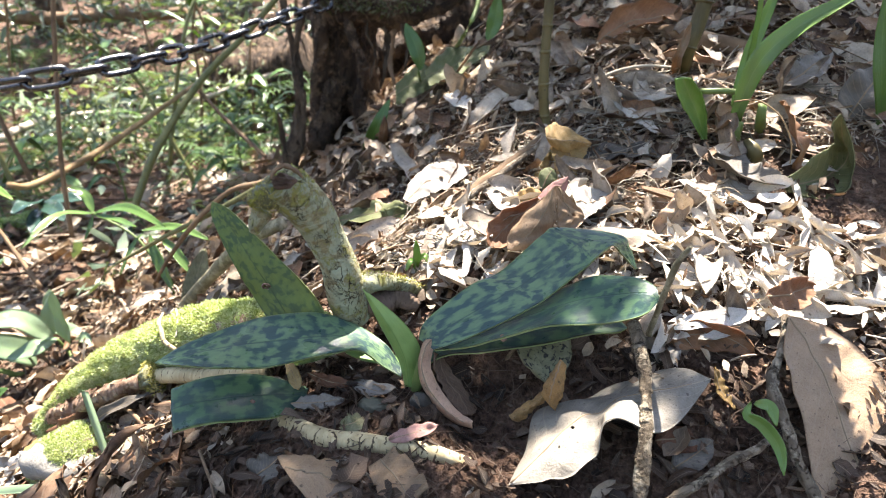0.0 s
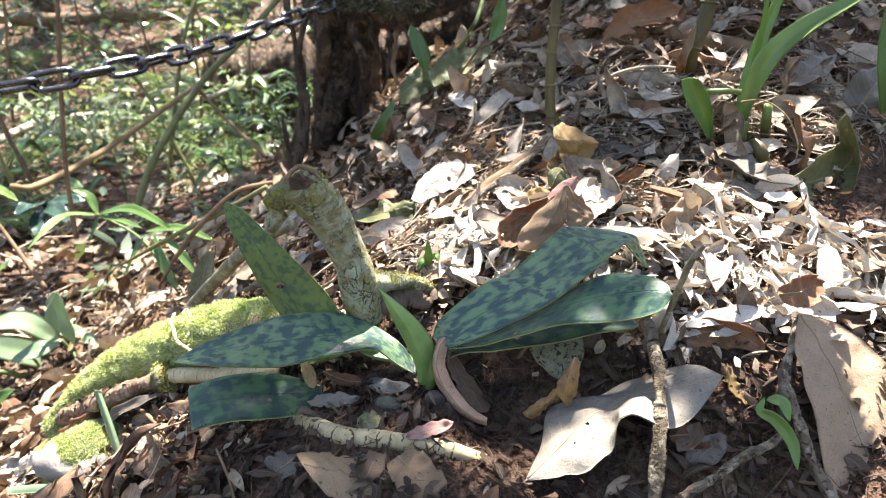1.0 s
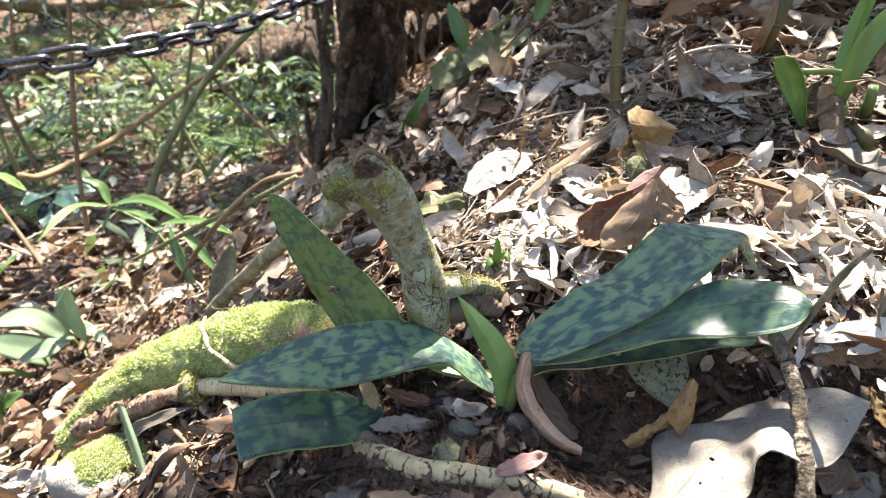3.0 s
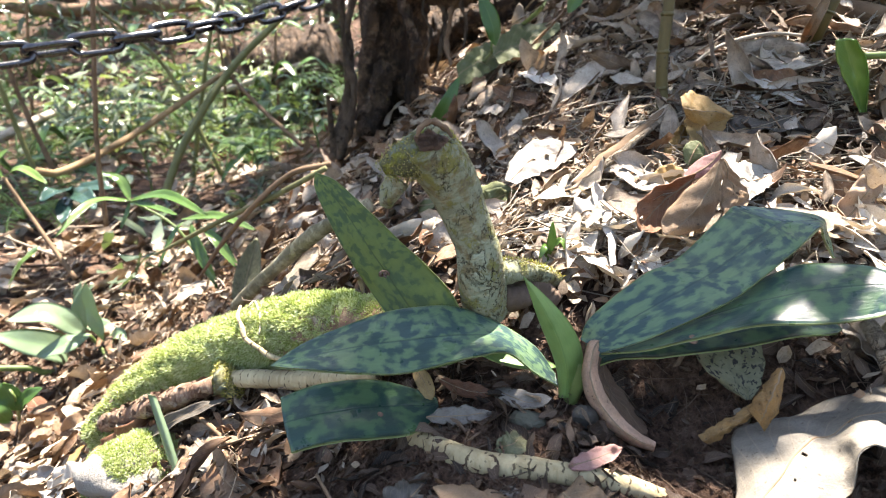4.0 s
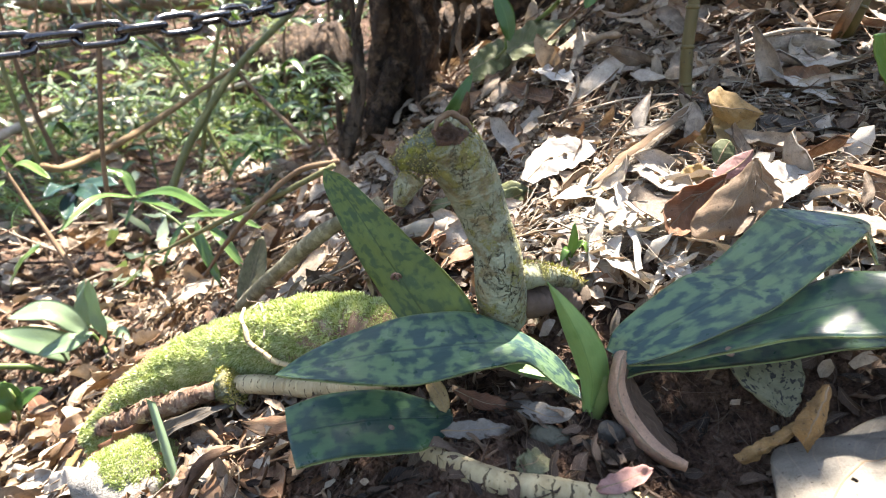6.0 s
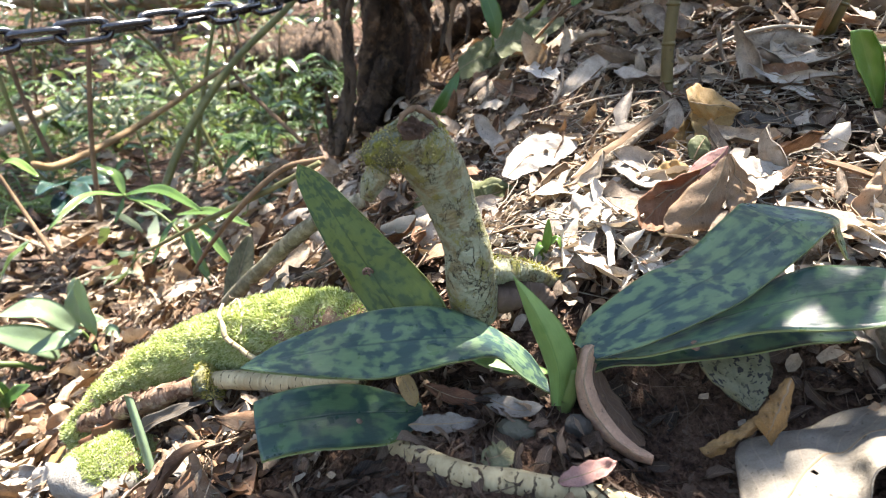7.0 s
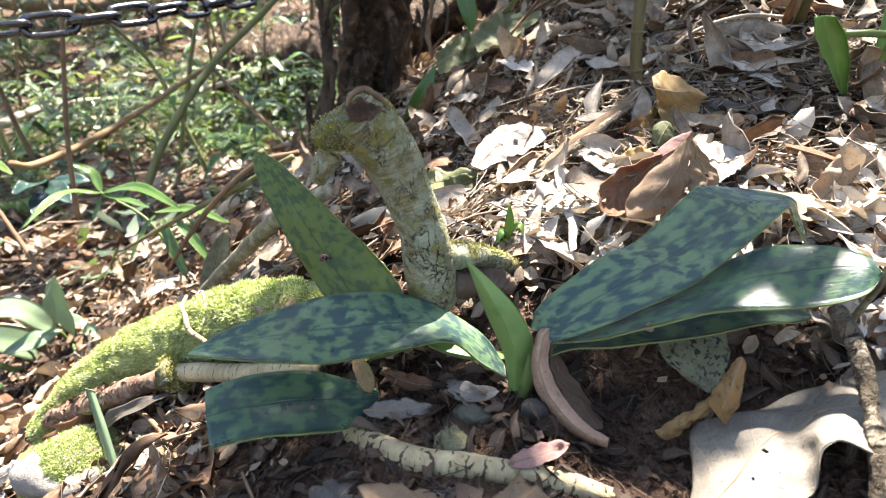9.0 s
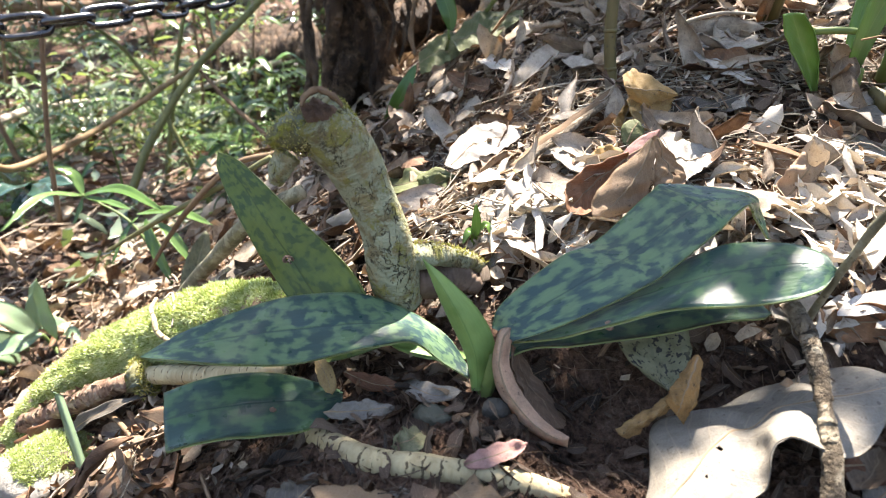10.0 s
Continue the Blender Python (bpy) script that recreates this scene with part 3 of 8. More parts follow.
def loft(lines, nu=14, nv=40, crease=0.0, thick=0.0008, lump=0.0, seed=0, ragged=0.0, holes=()):
    """A leaf between its two edges, over its midrib: three lines of as many points, from base to tip. crease: how sharp the fold at the midrib is; holes: (u, v, radius in metres) eaten through it."""
    rng = np.random.default_rng(seed)
    rows = []
    for line_ in lines:
        p = np.array(line_, float)
        p = np.vstack([2 * p[0] - p[1], p, 2 * p[-1] - p[-2]])
        out = []
        for s in np.linspace(0, len(line_) - 1, nv):
            i = min(int(s), len(line_) - 2)
            t = s - i
            a, b, c, d = p[i], p[i + 1], p[i + 2], p[i + 3]
            out.append(0.5 * (2 * b + (c - a) * t + (2 * a - 5 * b + 4 * c - d) * t * t + (3 * b - a - 3 * c + d) * t ** 3))
        rows.append(np.array(out))
    left, mid, right = rows
    u, v = np.linspace(0, 1, nu + 1), np.linspace(0, 1, nv)
    lo, hi = np.zeros(nv), np.ones(nv)
    if ragged:
        lo = ragged * np.clip(np.interp(v, np.linspace(0, 1, 23), rng.uniform(-0.6, 1, 23)), 0, 1)
        hi = 1 - ragged * np.clip(np.interp(v, np.linspace(0, 1, 23), rng.uniform(-0.6, 1, 23)), 0, 1)
    k = (lo[:, None] + (hi - lo)[:, None] * u[None, :])[..., None]
    round_ = left[:, None] * ((1 - k) * (1 - 2 * k)) + mid[:, None] * (4 * k * (1 - k)) + right[:, None] * (k * (2 * k - 1))
    sharp = np.where(k < 0.5, left[:, None] * (1 - 2 * k) + mid[:, None] * 2 * k, mid[:, None] * (2 - 2 * k) + right[:, None] * (2 * k - 1))
    g = round_ * (1 - crease) + sharp * crease
    nrm = unit(np.cross(np.gradient(g, axis=1), np.gradient(g, axis=0)) + 1e-12)
    mean = nrm.reshape(-1, 3).sum(axis=0)
    if mean[2] - mean[1] < 0:
        nrm = -nrm
    if lump:
        ph = rng.uniform(0, 6.28, 6)
        h = np.sin(9 * v + ph[0])[:, None] * np.cos(5 * u + ph[1])[None, :] + 0.6 * np.sin(21 * v[:, None] + 8 * u[None, :] + ph[2]) + 0.4 * np.sin(33 * v[:, None] - 14 * u[None, :] + ph[3])
        g = g + nrm * (lump * h * np.sin(np.pi * np.clip(v, 0.03, 0.97))[:, None])[..., None]
    low = g - nrm * thick
    wide = np.linalg.norm(right - left, axis=1)
    length = float(np.sum(np.linalg.norm(np.diff(mid, axis=0), axis=1)))
    uu, vv = np.meshgrid(u, v)
    half = float(wide.max())
    q, m = nu + 1, nv * (nu + 1)
    gone = np.zeros((nv - 1, nu), bool)
    for hu, hv, hr in holes:
        at = g[int(round(hv * (nv - 1))), int(round(hu * nu))]
        cell = 0.25 * (g[:-1, :-1] + g[1:, :-1] + g[:-1, 1:] + g[1:, 1:])
        gone |= np.linalg.norm(cell - at, axis=2) < hr * (0.8 + 0.4 * rng.uniform(0, 1, gone.shape))
    faces = []
    for j in range(nv - 1):
        for i in range(nu):
            if gone[j, i]:
                continue
            a = j * q + i
            faces.append((a, a + 1, a + q + 1, a + q))
            faces.append((m + a, m + a + q, m + a + q + 1, m + a + 1))
        for a, b in ((j * q, (j + 1) * q), (j * q + nu, (j + 1) * q + nu)):
            faces.append((a, b, m + b, m + a))
    for i in range(nu):
        for j in (0, nv - 1):
            a = j * q + i
            faces.append((a, a + 1, m + a + 1, m + a))
    uv = np.stack([uu.ravel(), vv.ravel()], 1)
    me = np.stack([(uu - 0.5).ravel() * half + seed * 0.37, vv.ravel() * length + seed * 0.21], 1)
    return np.vstack([g.reshape(-1, 3), low.reshape(-1, 3)]), faces, np.vstack([uv, uv]), np.vstack([me, me])


def tube(points, radii, seg=10, count=24, rough=0.0, seed=0, caps=True, flat=1.0):
    """A branch or root: a round tube along a curve, with swellings."""
    rng = np.random.default_rng(seed)
    c = curve(points, count)
    tan = unit(np.gradient(c, axis=0))
    ref = np.array((0.31, 0.17, 0.93)) if abs(tan[0][2]) < 0.8 else np.array((0.9, 0.4, 0.1))
    side = unit(np.cross(tan, ref))
    up = np.cross(side, tan)
    r = np.interp(np.linspace(0, 1, count), np.linspace(0, 1, len(radii)), radii)
    a = np.linspace(0, 2 * np.pi, seg, endpoint=False)
    ph = rng.uniform(0, 6.28, 8)
    s = np.concatenate([[0], np.cumsum(np.linalg.norm(np.diff(c, axis=0), axis=1))])
    mean = max(float(np.mean(r)), 1e-4)
    bump = np.ones((count, seg))
    if rough:
        for i, f in enumerate((0.35, 0.8, 1.7)):
            bump += rough / (i + 1) * np.sin(s[:, None] / mean * f + ph[i] + 1.5 * np.sin(a * (i + 1) + ph[i + 3])[None, :])
        bump += rough * 0.35 * rng.uniform(-1, 1, (count, seg))
    rr = r[:, None] * bump
    g = c[:, None, :] + side[:, None, :] * (np.cos(a) * rr)[..., None] + up[:, None, :] * (np.sin(a) * rr * flat)[..., None]
    verts = g.reshape(-1, 3)
    faces = [(j * seg + i, j * seg + (i + 1) % seg, (j + 1) * seg + (i + 1) % seg, (j + 1) * seg + i) for j in range(count - 1) for i in range(seg)]
    if caps:
        faces.append(tuple(range(seg - 1, -1, -1)))
        faces.append(tuple((count - 1) * seg + i for i in range(seg)))
    uu = np.tile(a / 6.283, count)
    vv = np.repeat(s / max(s[-1], 1e-6), seg)
    me = np.stack([np.tile(np.cos(a) + 0.3 * np.sin(a), count) * mean, np.repeat(s, seg)], 1)
    return verts, faces, np.stack([uu, vv], 1), me


def joined(pieces):
    vs, fs, us, ms, k = [], [], [], [], 0
    for v, f, u, m in pieces:
        vs.append(v), us.append(u), ms.append(m)
        fs.extend(tuple(i + k for i in q) for q in f)
        k += len(v)
    return np.vstack(vs), fs, np.vstack(us), np.vstack(ms)


def sheet(seed, ratio, nu=4, nv=7, shape="ovate"):
    """One thin curled leaf of unit length along y, for the litter: rolled across, bent along, twisted, nibbled and wrinkled."""
    rng = np.random.default_rng(seed)
    v, u = np.linspace(0, 1, nv), np.linspace(-1, 1, nu + 1)
    w = np.maximum(SHAPES[shape](v), 0.04) * ratio / 2
    knots = np.linspace(0, 1, 7)
    wl = w[:, None] * np.where(u[None, :] < 0, (1 - 0.35 * np.clip(np.interp(v, knots, rng.uniform(-0.9, 1, 7)), 0, 1))[:, None], (1 - 0.35 * np.clip(np.interp(v, knots, rng.uniform(-0.9, 1, 7)), 0, 1))[:, None])
    roll, bend, turn, ph = rng.choice((-0.5, 0.35, 0.8, 1.3, 1.9)) + rng.uniform(-0.2, 0.2), rng.uniform(-1.0, 1.0), rng.uniform(-0.7, 0.7), rng.uniform(0, 6.28, 5)
    ang = u[None, :] * roll + turn * (v - 0.5)[:, None]
    x = wl / abs(roll) * np.sin(ang) * np.sign(1.0)
    z = wl / abs(roll) * (1 - np.cos(ang)) * np.sign(roll)
    z = z + 0.03 * np.sin(9 * v + ph[0])[:, None] * u[None, :] + 0.022 * np.sin(15 * v + ph[1])[:, None] * np.cos(3 * u + ph[3])[None, :] + 0.010 * np.sin(29 * v[:, None] + 7 * u[None, :] + ph[4])
    if abs(bend) < 0.08:
        y, lift = (v - 0.5), 0 * v
    else:
        y, lift = np.sin((v - 0.5) * bend * 1.6) / (bend * 1.6), (1 - np.cos((v - 0.5) * bend * 1.6)) / (bend * 1.6)
    y = y[:, None] + 0 * x
    z = z + lift[:, None]
    x = x + rng.uniform(-0.14, 0.14) * np.sin(3.1 * v + 0.3 * ph[2])[:, None]
    z = z - np.percentile(z, 30)
    verts = np.stack([x, y, z], -1).reshape(-1, 3)
    faces = np.array([(j * (nu + 1) + i, j * (nu + 1) + i + 1, (j + 1) * (nu + 1) + i + 1, (j + 1) * (nu + 1) + i) for j in range(nv - 1) for i in range(nu)])
    uu, vv = np.meshgrid((u + 1) / 2, v)
    return verts, faces, np.stack([uu.ravel(), vv.ravel()], 1)


def scatter(name, kinds, places, frames, sizes, material, picks, parent=None):
    """Copies of the given sheets joined into one mesh. frames: a 3 x 3 turn for each."""
    vs, fs, us, k = [], [], [], 0
    for i in range(len(places)):
        v, f, u = kinds[picks[i]]
        vs.append((v * sizes[i]) @ frames[i].T + places[i])
        fs.append(f + k)
        us.append(u)
        k += len(v)
    uv = np.vstack(us)
    return mesh_object(name, np.vstack(vs), np.vstack(fs), material, parent, "", uv, uv)


def frames_on(normals, rng, tilt):
    """Turns that lay a sheet on the slope, spun at random and tilted a little."""
    n = len(normals)
    nn = unit(normals + rng.normal(0, 1, (n, 3)) * (tilt[:, None] if isinstance(tilt, np.ndarray) else tilt))
    r = unit(rng.normal(0, 1, (n, 3)))
    x = unit(np.cross(r, nn))
    y = np.cross(nn, x)
    return np.stack([x, y, nn], -1)

# ---- structure: the forest floor ----
def spread(lo, hi, fine_lo, fine_hi, step, growth=1.16):
    """Lines that lie close together between fine_lo and fine_hi and ever wider outside."""
    mid = list(np.arange(fine_lo, fine_hi, step))
    d, x, right = step, mid[-1], []
    while x < hi:
        d *= growth
        x += d
        right.append(x)
    d, x, left = step, mid[0], []
    while x > lo:
        d *= growth
        x -= d
        left.append(x)
    return np.array(left[::-1] + mid + right)


gx = spread(-60, 60, -0.85, 0.5, 0.006)
gy = spread(-40, 90, 0.12, 1.25, 0.006)
GX, GY = np.meshgrid(gx, gy)
GZ = ground_z(GX, GY)
cols = len(gx)
gi = (np.arange(len(gy) - 1)[:, None] * cols + np.arange(cols - 1)[None, :]).ravel()
gfaces = np.stack([gi, gi + 1, gi + cols + 1, gi + cols], 1)
ground = tagged(mesh_object("ground", np.stack([GX, GY, GZ], -1).reshape(-1, 3), gfaces, SOIL), "dark humus forest soil on a bank under leaf litter", "ground", kind="structure")


# ---- the mottled orchid ----
def build_orchid():
    t = thing("slipper_orchid", None, "slipper orchid with mottled dark and pale green leaves growing from humus", "orchid")
    leaves = []
    leaves.append(part("leaf", loft([[(-0.0256, 0.3060, 0.0984), (-0.0356, 0.3150, 0.1093), (-0.0547, 0.3250, 0.1176), (-0.0778, 0.3220, 0.1276), (-0.1018, 0.3060, 0.1341), (-0.1240, 0.2930, 0.1335), (-0.1449, 0.2810, 0.1293), (-0.1572, 0.2680, 0.1251)],
          [(-0.0252, 0.3030, 0.0972), (-0.0357, 0.3100, 0.1045), (-0.0524, 0.3140, 0.1148), (-0.0726, 0.3060, 0.1197), (-0.0996, 0.2910, 0.1253), (-0.1211, 0.2800, 0.1278), (-0.1420, 0.2720, 0.1273), (-0.1572, 0.2680, 0.1251)],
          [(-0.0250, 0.2990, 0.0958), (-0.0359, 0.3030, 0.1004), (-0.0505, 0.3030, 0.1117), (-0.0680, 0.2940, 0.1149), (-0.0974, 0.2760, 0.1173), (-0.1178, 0.2660, 0.1232), (-0.1393, 0.2640, 0.1259), (-0.1572, 0.2680, 0.1251)]],
         14, 60, 0.35, 0.0011, 0.0004, 1), LEAF_SOFT, t, "long arching leaf with dark blotches on grey green"))
    leaves.append(part("leaf", loft([[(-0.0938, 0.3100, 0.0965), (-0.1065, 0.3250, 0.1113), (-0.1229, 0.3410, 0.1270), (-0.1326, 0.3490, 0.1387), (-0.1412, 0.3550, 0.1510), (-0.1493, 0.3630, 0.1639), (-0.1561, 0.3710, 0.1764), (-0.1564, 0.3760, 0.1843)],
          [(-0.0802, 0.3110, 0.0992), (-0.0951, 0.3250, 0.1162), (-0.1090, 0.3380, 0.1316), (-0.1203, 0.3460, 0.1452), (-0.1299, 0.3540, 0.1567), (-0.1400, 0.3630, 0.1679), (-0.1496, 0.3710, 0.1779), (-0.1564, 0.3760, 0.1843)],
          [(-0.0638, 0.3100, 0.1062), (-0.0766, 0.3250, 0.1301), (-0.0913, 0.3370, 0.1435), (-0.1049, 0.3460, 0.1529), (-0.1187, 0.3540, 0.1637), (-0.1316, 0.3630, 0.1728), (-0.1448, 0.3710, 0.1813), (-0.1564, 0.3760, 0.1843)]],
         30, 100, 0.5, 0.0011, 0.0004, 2, 0.0, ((0.46, 0.345, 0.0017),)), LEAF_OLD, t, "upright olive green leaf with a small worm hole"))
    leaves.append(part("leaf", loft([[(-0.0235, 0.3020, 0.0864), (-0.0259, 0.3010, 0.1030), (-0.0301, 0.2990, 0.1160), (-0.0351, 0.2980, 0.1279), (-0.0397, 0.2970, 0.1399), (-0.0428, 0.2970, 0.1487), (-0.0456, 0.2970, 0.1559)],
          [(-0.0207, 0.2990, 0.0885), (-0.0218, 0.2965, 0.1059), (-0.0249, 0.2960, 0.1178), (-0.0296, 0.2955, 0.1292), (-0.0351, 0.2955, 0.1396), (-0.0399, 0.2962, 0.1477), (-0.0456, 0.2970, 0.1559)],
          [(-0.0160, 0.3030, 0.0864), (-0.0124, 0.3040, 0.1014), (-0.0140, 0.3040, 0.1148), (-0.0208, 0.3020, 0.1288), (-0.0297, 0.3000, 0.1402), (-0.0382, 0.2980, 0.1493), (-0.0456, 0.2970, 0.1559)]],
         14, 40, 0.75, 0.0012, 0.0, 3), LEAF_NEW, t, "folded plain light green young leaf"))
    leaves.append(part("leaf", loft([[(-0.0147, 0.3060, 0.1181), (-0.0095, 0.3080, 0.1302), (0.0169, 0.3190, 0.1479), (0.0369, 0.3280, 0.1537), (0.0626, 0.3440, 0.1708), (0.0741, 0.3490, 0.1740), (0.1123, 0.3470, 0.1703), (0.1212, 0.3480, 0.1608), (0.1260, 0.3450, 0.1470)],
          [(-0.0100, 0.3020, 0.1169), (0.0027, 0.3030, 0.1271), (0.0361, 0.3120, 0.1438), (0.0523, 0.3180, 0.1517), (0.0774, 0.3290, 0.1665), (0.0875, 0.3330, 0.1709), (0.1081, 0.3370, 0.1701), (0.1169, 0.3420, 0.1610), (0.1260, 0.3450, 0.1470)],
          [(-0.0053, 0.2980, 0.1152), (0.0141, 0.2960, 0.1239), (0.0494, 0.3010, 0.1398), (0.0637, 0.3060, 0.1472), (0.0850, 0.3150, 0.1611), (0.0917, 0.3180, 0.1660), (0.1025, 0.3260, 0.1710), (0.1124, 0.3360, 0.1612), (0.1251, 0.3440, 0.1474)]],
         16, 70, 0.3, 0.0011, 0.0004, 4), LEAF_SOFT, t, "broad mottled leaf with a drooping tip"))
    leaves.append(part("leaf", loft([[(-0.0109, 0.3090, 0.1135), (0.0186, 0.3160, 0.1236), (0.0499, 0.3190, 0.1343), (0.0737, 0.3180, 0.1464), (0.0857, 0.3140, 0.1547), (0.0961, 0.3070, 0.1597), (0.1097, 0.2980, 0.1622), (0.1175, 0.2880, 0.1615), (0.1173, 0.2790, 0.1585)],
          [(-0.0074, 0.3060, 0.1129), (0.0169, 0.3070, 0.1203), (0.0424, 0.3060, 0.1303), (0.0637, 0.3030, 0.1398), (0.0778, 0.2990, 0.1472), (0.0910, 0.2940, 0.1522), (0.1028, 0.2880, 0.1569), (0.1126, 0.2830, 0.1593), (0.1178, 0.2790, 0.1577)],
          [(-0.0046, 0.3020, 0.1126), (0.0149, 0.2970, 0.1177), (0.0304, 0.2930, 0.1252), (0.0463, 0.2890, 0.1325), (0.0620, 0.2840, 0.1392), (0.0808, 0.2790, 0.1423), (0.0977, 0.2750, 0.1467), (0.1099, 0.2740, 0.1520), (0.1177, 0.2790, 0.1570)]],
         16, 60, 0.45, 0.0011, 0.0003, 5), LEAF_DARK, t, "glossy dark green leaf with a blunt tip"))
    leaves.append(part("leaf", blade([(-0.0110, 0.3080, 0.1009), (0.0058, 0.3090, 0.1115), (0.0578, 0.3110, 0.1198), (0.0876, 0.3080, 0.1272), (0.1100, 0.3030, 0.1272)],
         0.0120, "strap", (0.0, -0.15, 1.0), (0.1, -0.3, 0.9), fold=0.1, thick=0.0010, nu=8, nv=36, seed=6), LEAF_DARK, t, "shaded lower leaf edge under the glossy leaf"))
    leaves.append(part("leaf", loft([[(-0.0865, 0.3120, 0.0793), (-0.0940, 0.3080, 0.0857), (-0.1063, 0.3030, 0.0933), (-0.1181, 0.2980, 0.0988), (-0.1322, 0.2930, 0.1012), (-0.1468, 0.2900, 0.0997), (-0.1603, 0.2860, 0.0959)],
          [(-0.0848, 0.3030, 0.0816), (-0.0925, 0.2970, 0.0844), (-0.1057, 0.2910, 0.0885), (-0.1172, 0.2860, 0.0912), (-0.1296, 0.2810, 0.0928), (-0.1433, 0.2770, 0.0925), (-0.1557, 0.2730, 0.0912)],
          [(-0.0846, 0.2960, 0.0809), (-0.0896, 0.2850, 0.0820), (-0.0990, 0.2740, 0.0846), (-0.1130, 0.2670, 0.0884), (-0.1268, 0.2620, 0.0904), (-0.1375, 0.2590, 0.0903), (-0.1484, 0.2570, 0.0878)]],
         14, 44, 0.3, 0.0012, 0.0003, 7), LEAF_DARK, t, "low dark green leaf cut off square at its end"))
    leaves.append(part("leaf", loft([[(0.0452, 0.3220, 0.1163), (0.0454, 0.3140, 0.1084), (0.0487, 0.3060, 0.1025), (0.0557, 0.2980, 0.0976), (0.0629, 0.2920, 0.0945)],
          [(0.0591, 0.3200, 0.1187), (0.0594, 0.3100, 0.1109), (0.0599, 0.3020, 0.1051), (0.0615, 0.2950, 0.0997), (0.0639, 0.2900, 0.0950)],
          [(0.0786, 0.3220, 0.1192), (0.0806, 0.3140, 0.1089), (0.0788, 0.3060, 0.1029), (0.0747, 0.2980, 0.0979), (0.0674, 0.2920, 0.0937)]],
         14, 34, 0.4, 0.0008, 0.0006, 8, 0.04), SPECKLED, t, "withered grey green leaf speckled black"))
    leaves.append(part("leaf", blade([(-0.0242, 0.3100, 0.0997), (-0.0446, 0.3180, 0.0981), (-0.0631, 0.3220, 0.0999)],
         0.008, "lance", (-0.1, -0.3, 0.9), None, fold=0.2, thick=0.0008, nu=6, nv=18, seed=9), LEAF_NEW, t, "small bright green leaf underneath"))
    ringed = leaves[1].data.vertices[int(round(0.345 * 99)) * 31 + int(round(0.46 * 30))].co
    rim = [tuple(ringed + Vector((0.0024 * math.cos(a) * 0.94, -0.0006 - 0.0012 * math.sin(a), 0.0024 * math.sin(a)))) for a in np.linspace(0, 2 * math.pi, 15)]
    part("insect_scar", tube(rim, [0.0006, 0.0009, 0.0006], 8, 48, 0.2, 6), CUT_WOOD, leaves[1], "brown rim of a worm hole")
    for p, n, r, k in (((-0.1078, 0.2810, 0.0981), (0, -0.7, 0.7), 0.0016, 6), ((0.0359, 0.2930, 0.1239), (-0.1, -0.5, 0.85), 0.0024, 4)):
        n = unit(np.array(n))
        p = min((v.co for v in leaves[k].data.vertices), key=lambda q: (q - Vector(p)).length)
        part("insect_scar", tube([np.array(p) - n * 0.0012, np.array(p), np.array(p) + n * 0.0010], [r, r, r * 0.6], 12, 6, 0.12, 5), CUT_WOOD, leaves[k], "round brown insect scar")
    part("crown", tube([(-0.0172, 0.3040, 0.0830), (-0.0159, 0.3040, 0.0953), (-0.0143, 0.3050, 0.1060)], [0.004, 0.0050, 0.004], 10, 12, 0.05, 3), STEM_GREEN, t)
    return t


build_orchid()


# ---- roots, stump and sticks beside the orchid ----
def moss_tufts(name, centre, radii, count, parent, seed, length=0.004, arc=(0.1, 3.0), keep=(0, 1), material=None):
    """Short moss blades over the upper side of a root."""
    rng = np.random.default_rng(seed)
    c = curve(centre, 60)
    tan = unit(np.gradient(c, axis=0))
    side = unit(np.cross(tan, (0, 0, 1)))
    up = np.cross(side, tan)
    i = (rng.uniform(keep[0], keep[1], count) * 59).astype(int)
    r = np.interp(i / 59, np.linspace(0, 1, len(radii)), radii)
    a = rng.uniform(arc[0], arc[1], count)
    out = side[i] * np.cos(a)[:, None] + up[i] * np.sin(a)[:, None]
    clump = 0.5 + 0.8 * np.abs(np.sin(i * 0.9 + 3 * a) * np.sin(a * 5 + i * 0.37))
    root = c[i] + out * r[:, None] * 0.97 + tan[i] * rng.uniform(-0.004, 0.004, count)[:, None]
    d = unit(out + rng.normal(0, 0.8, (count, 3)))
    w = unit(np.cross(d, rng.normal(0, 1, (count, 3)))) * (length * 0.22)
    tip = root + d * (length * clump * rng.uniform(0.6, 1.3, count))[:, None]
    verts = np.stack([root - w, root + w, tip], 1).reshape(-1, 3)
    faces = np.arange(count * 3).reshape(-1, 3)
    return tagged(mesh_object(name, verts, faces, material or MOSS, parent, "olive yellow moss" if material else "bright green cushion moss", smooth=False), kind="stuff")


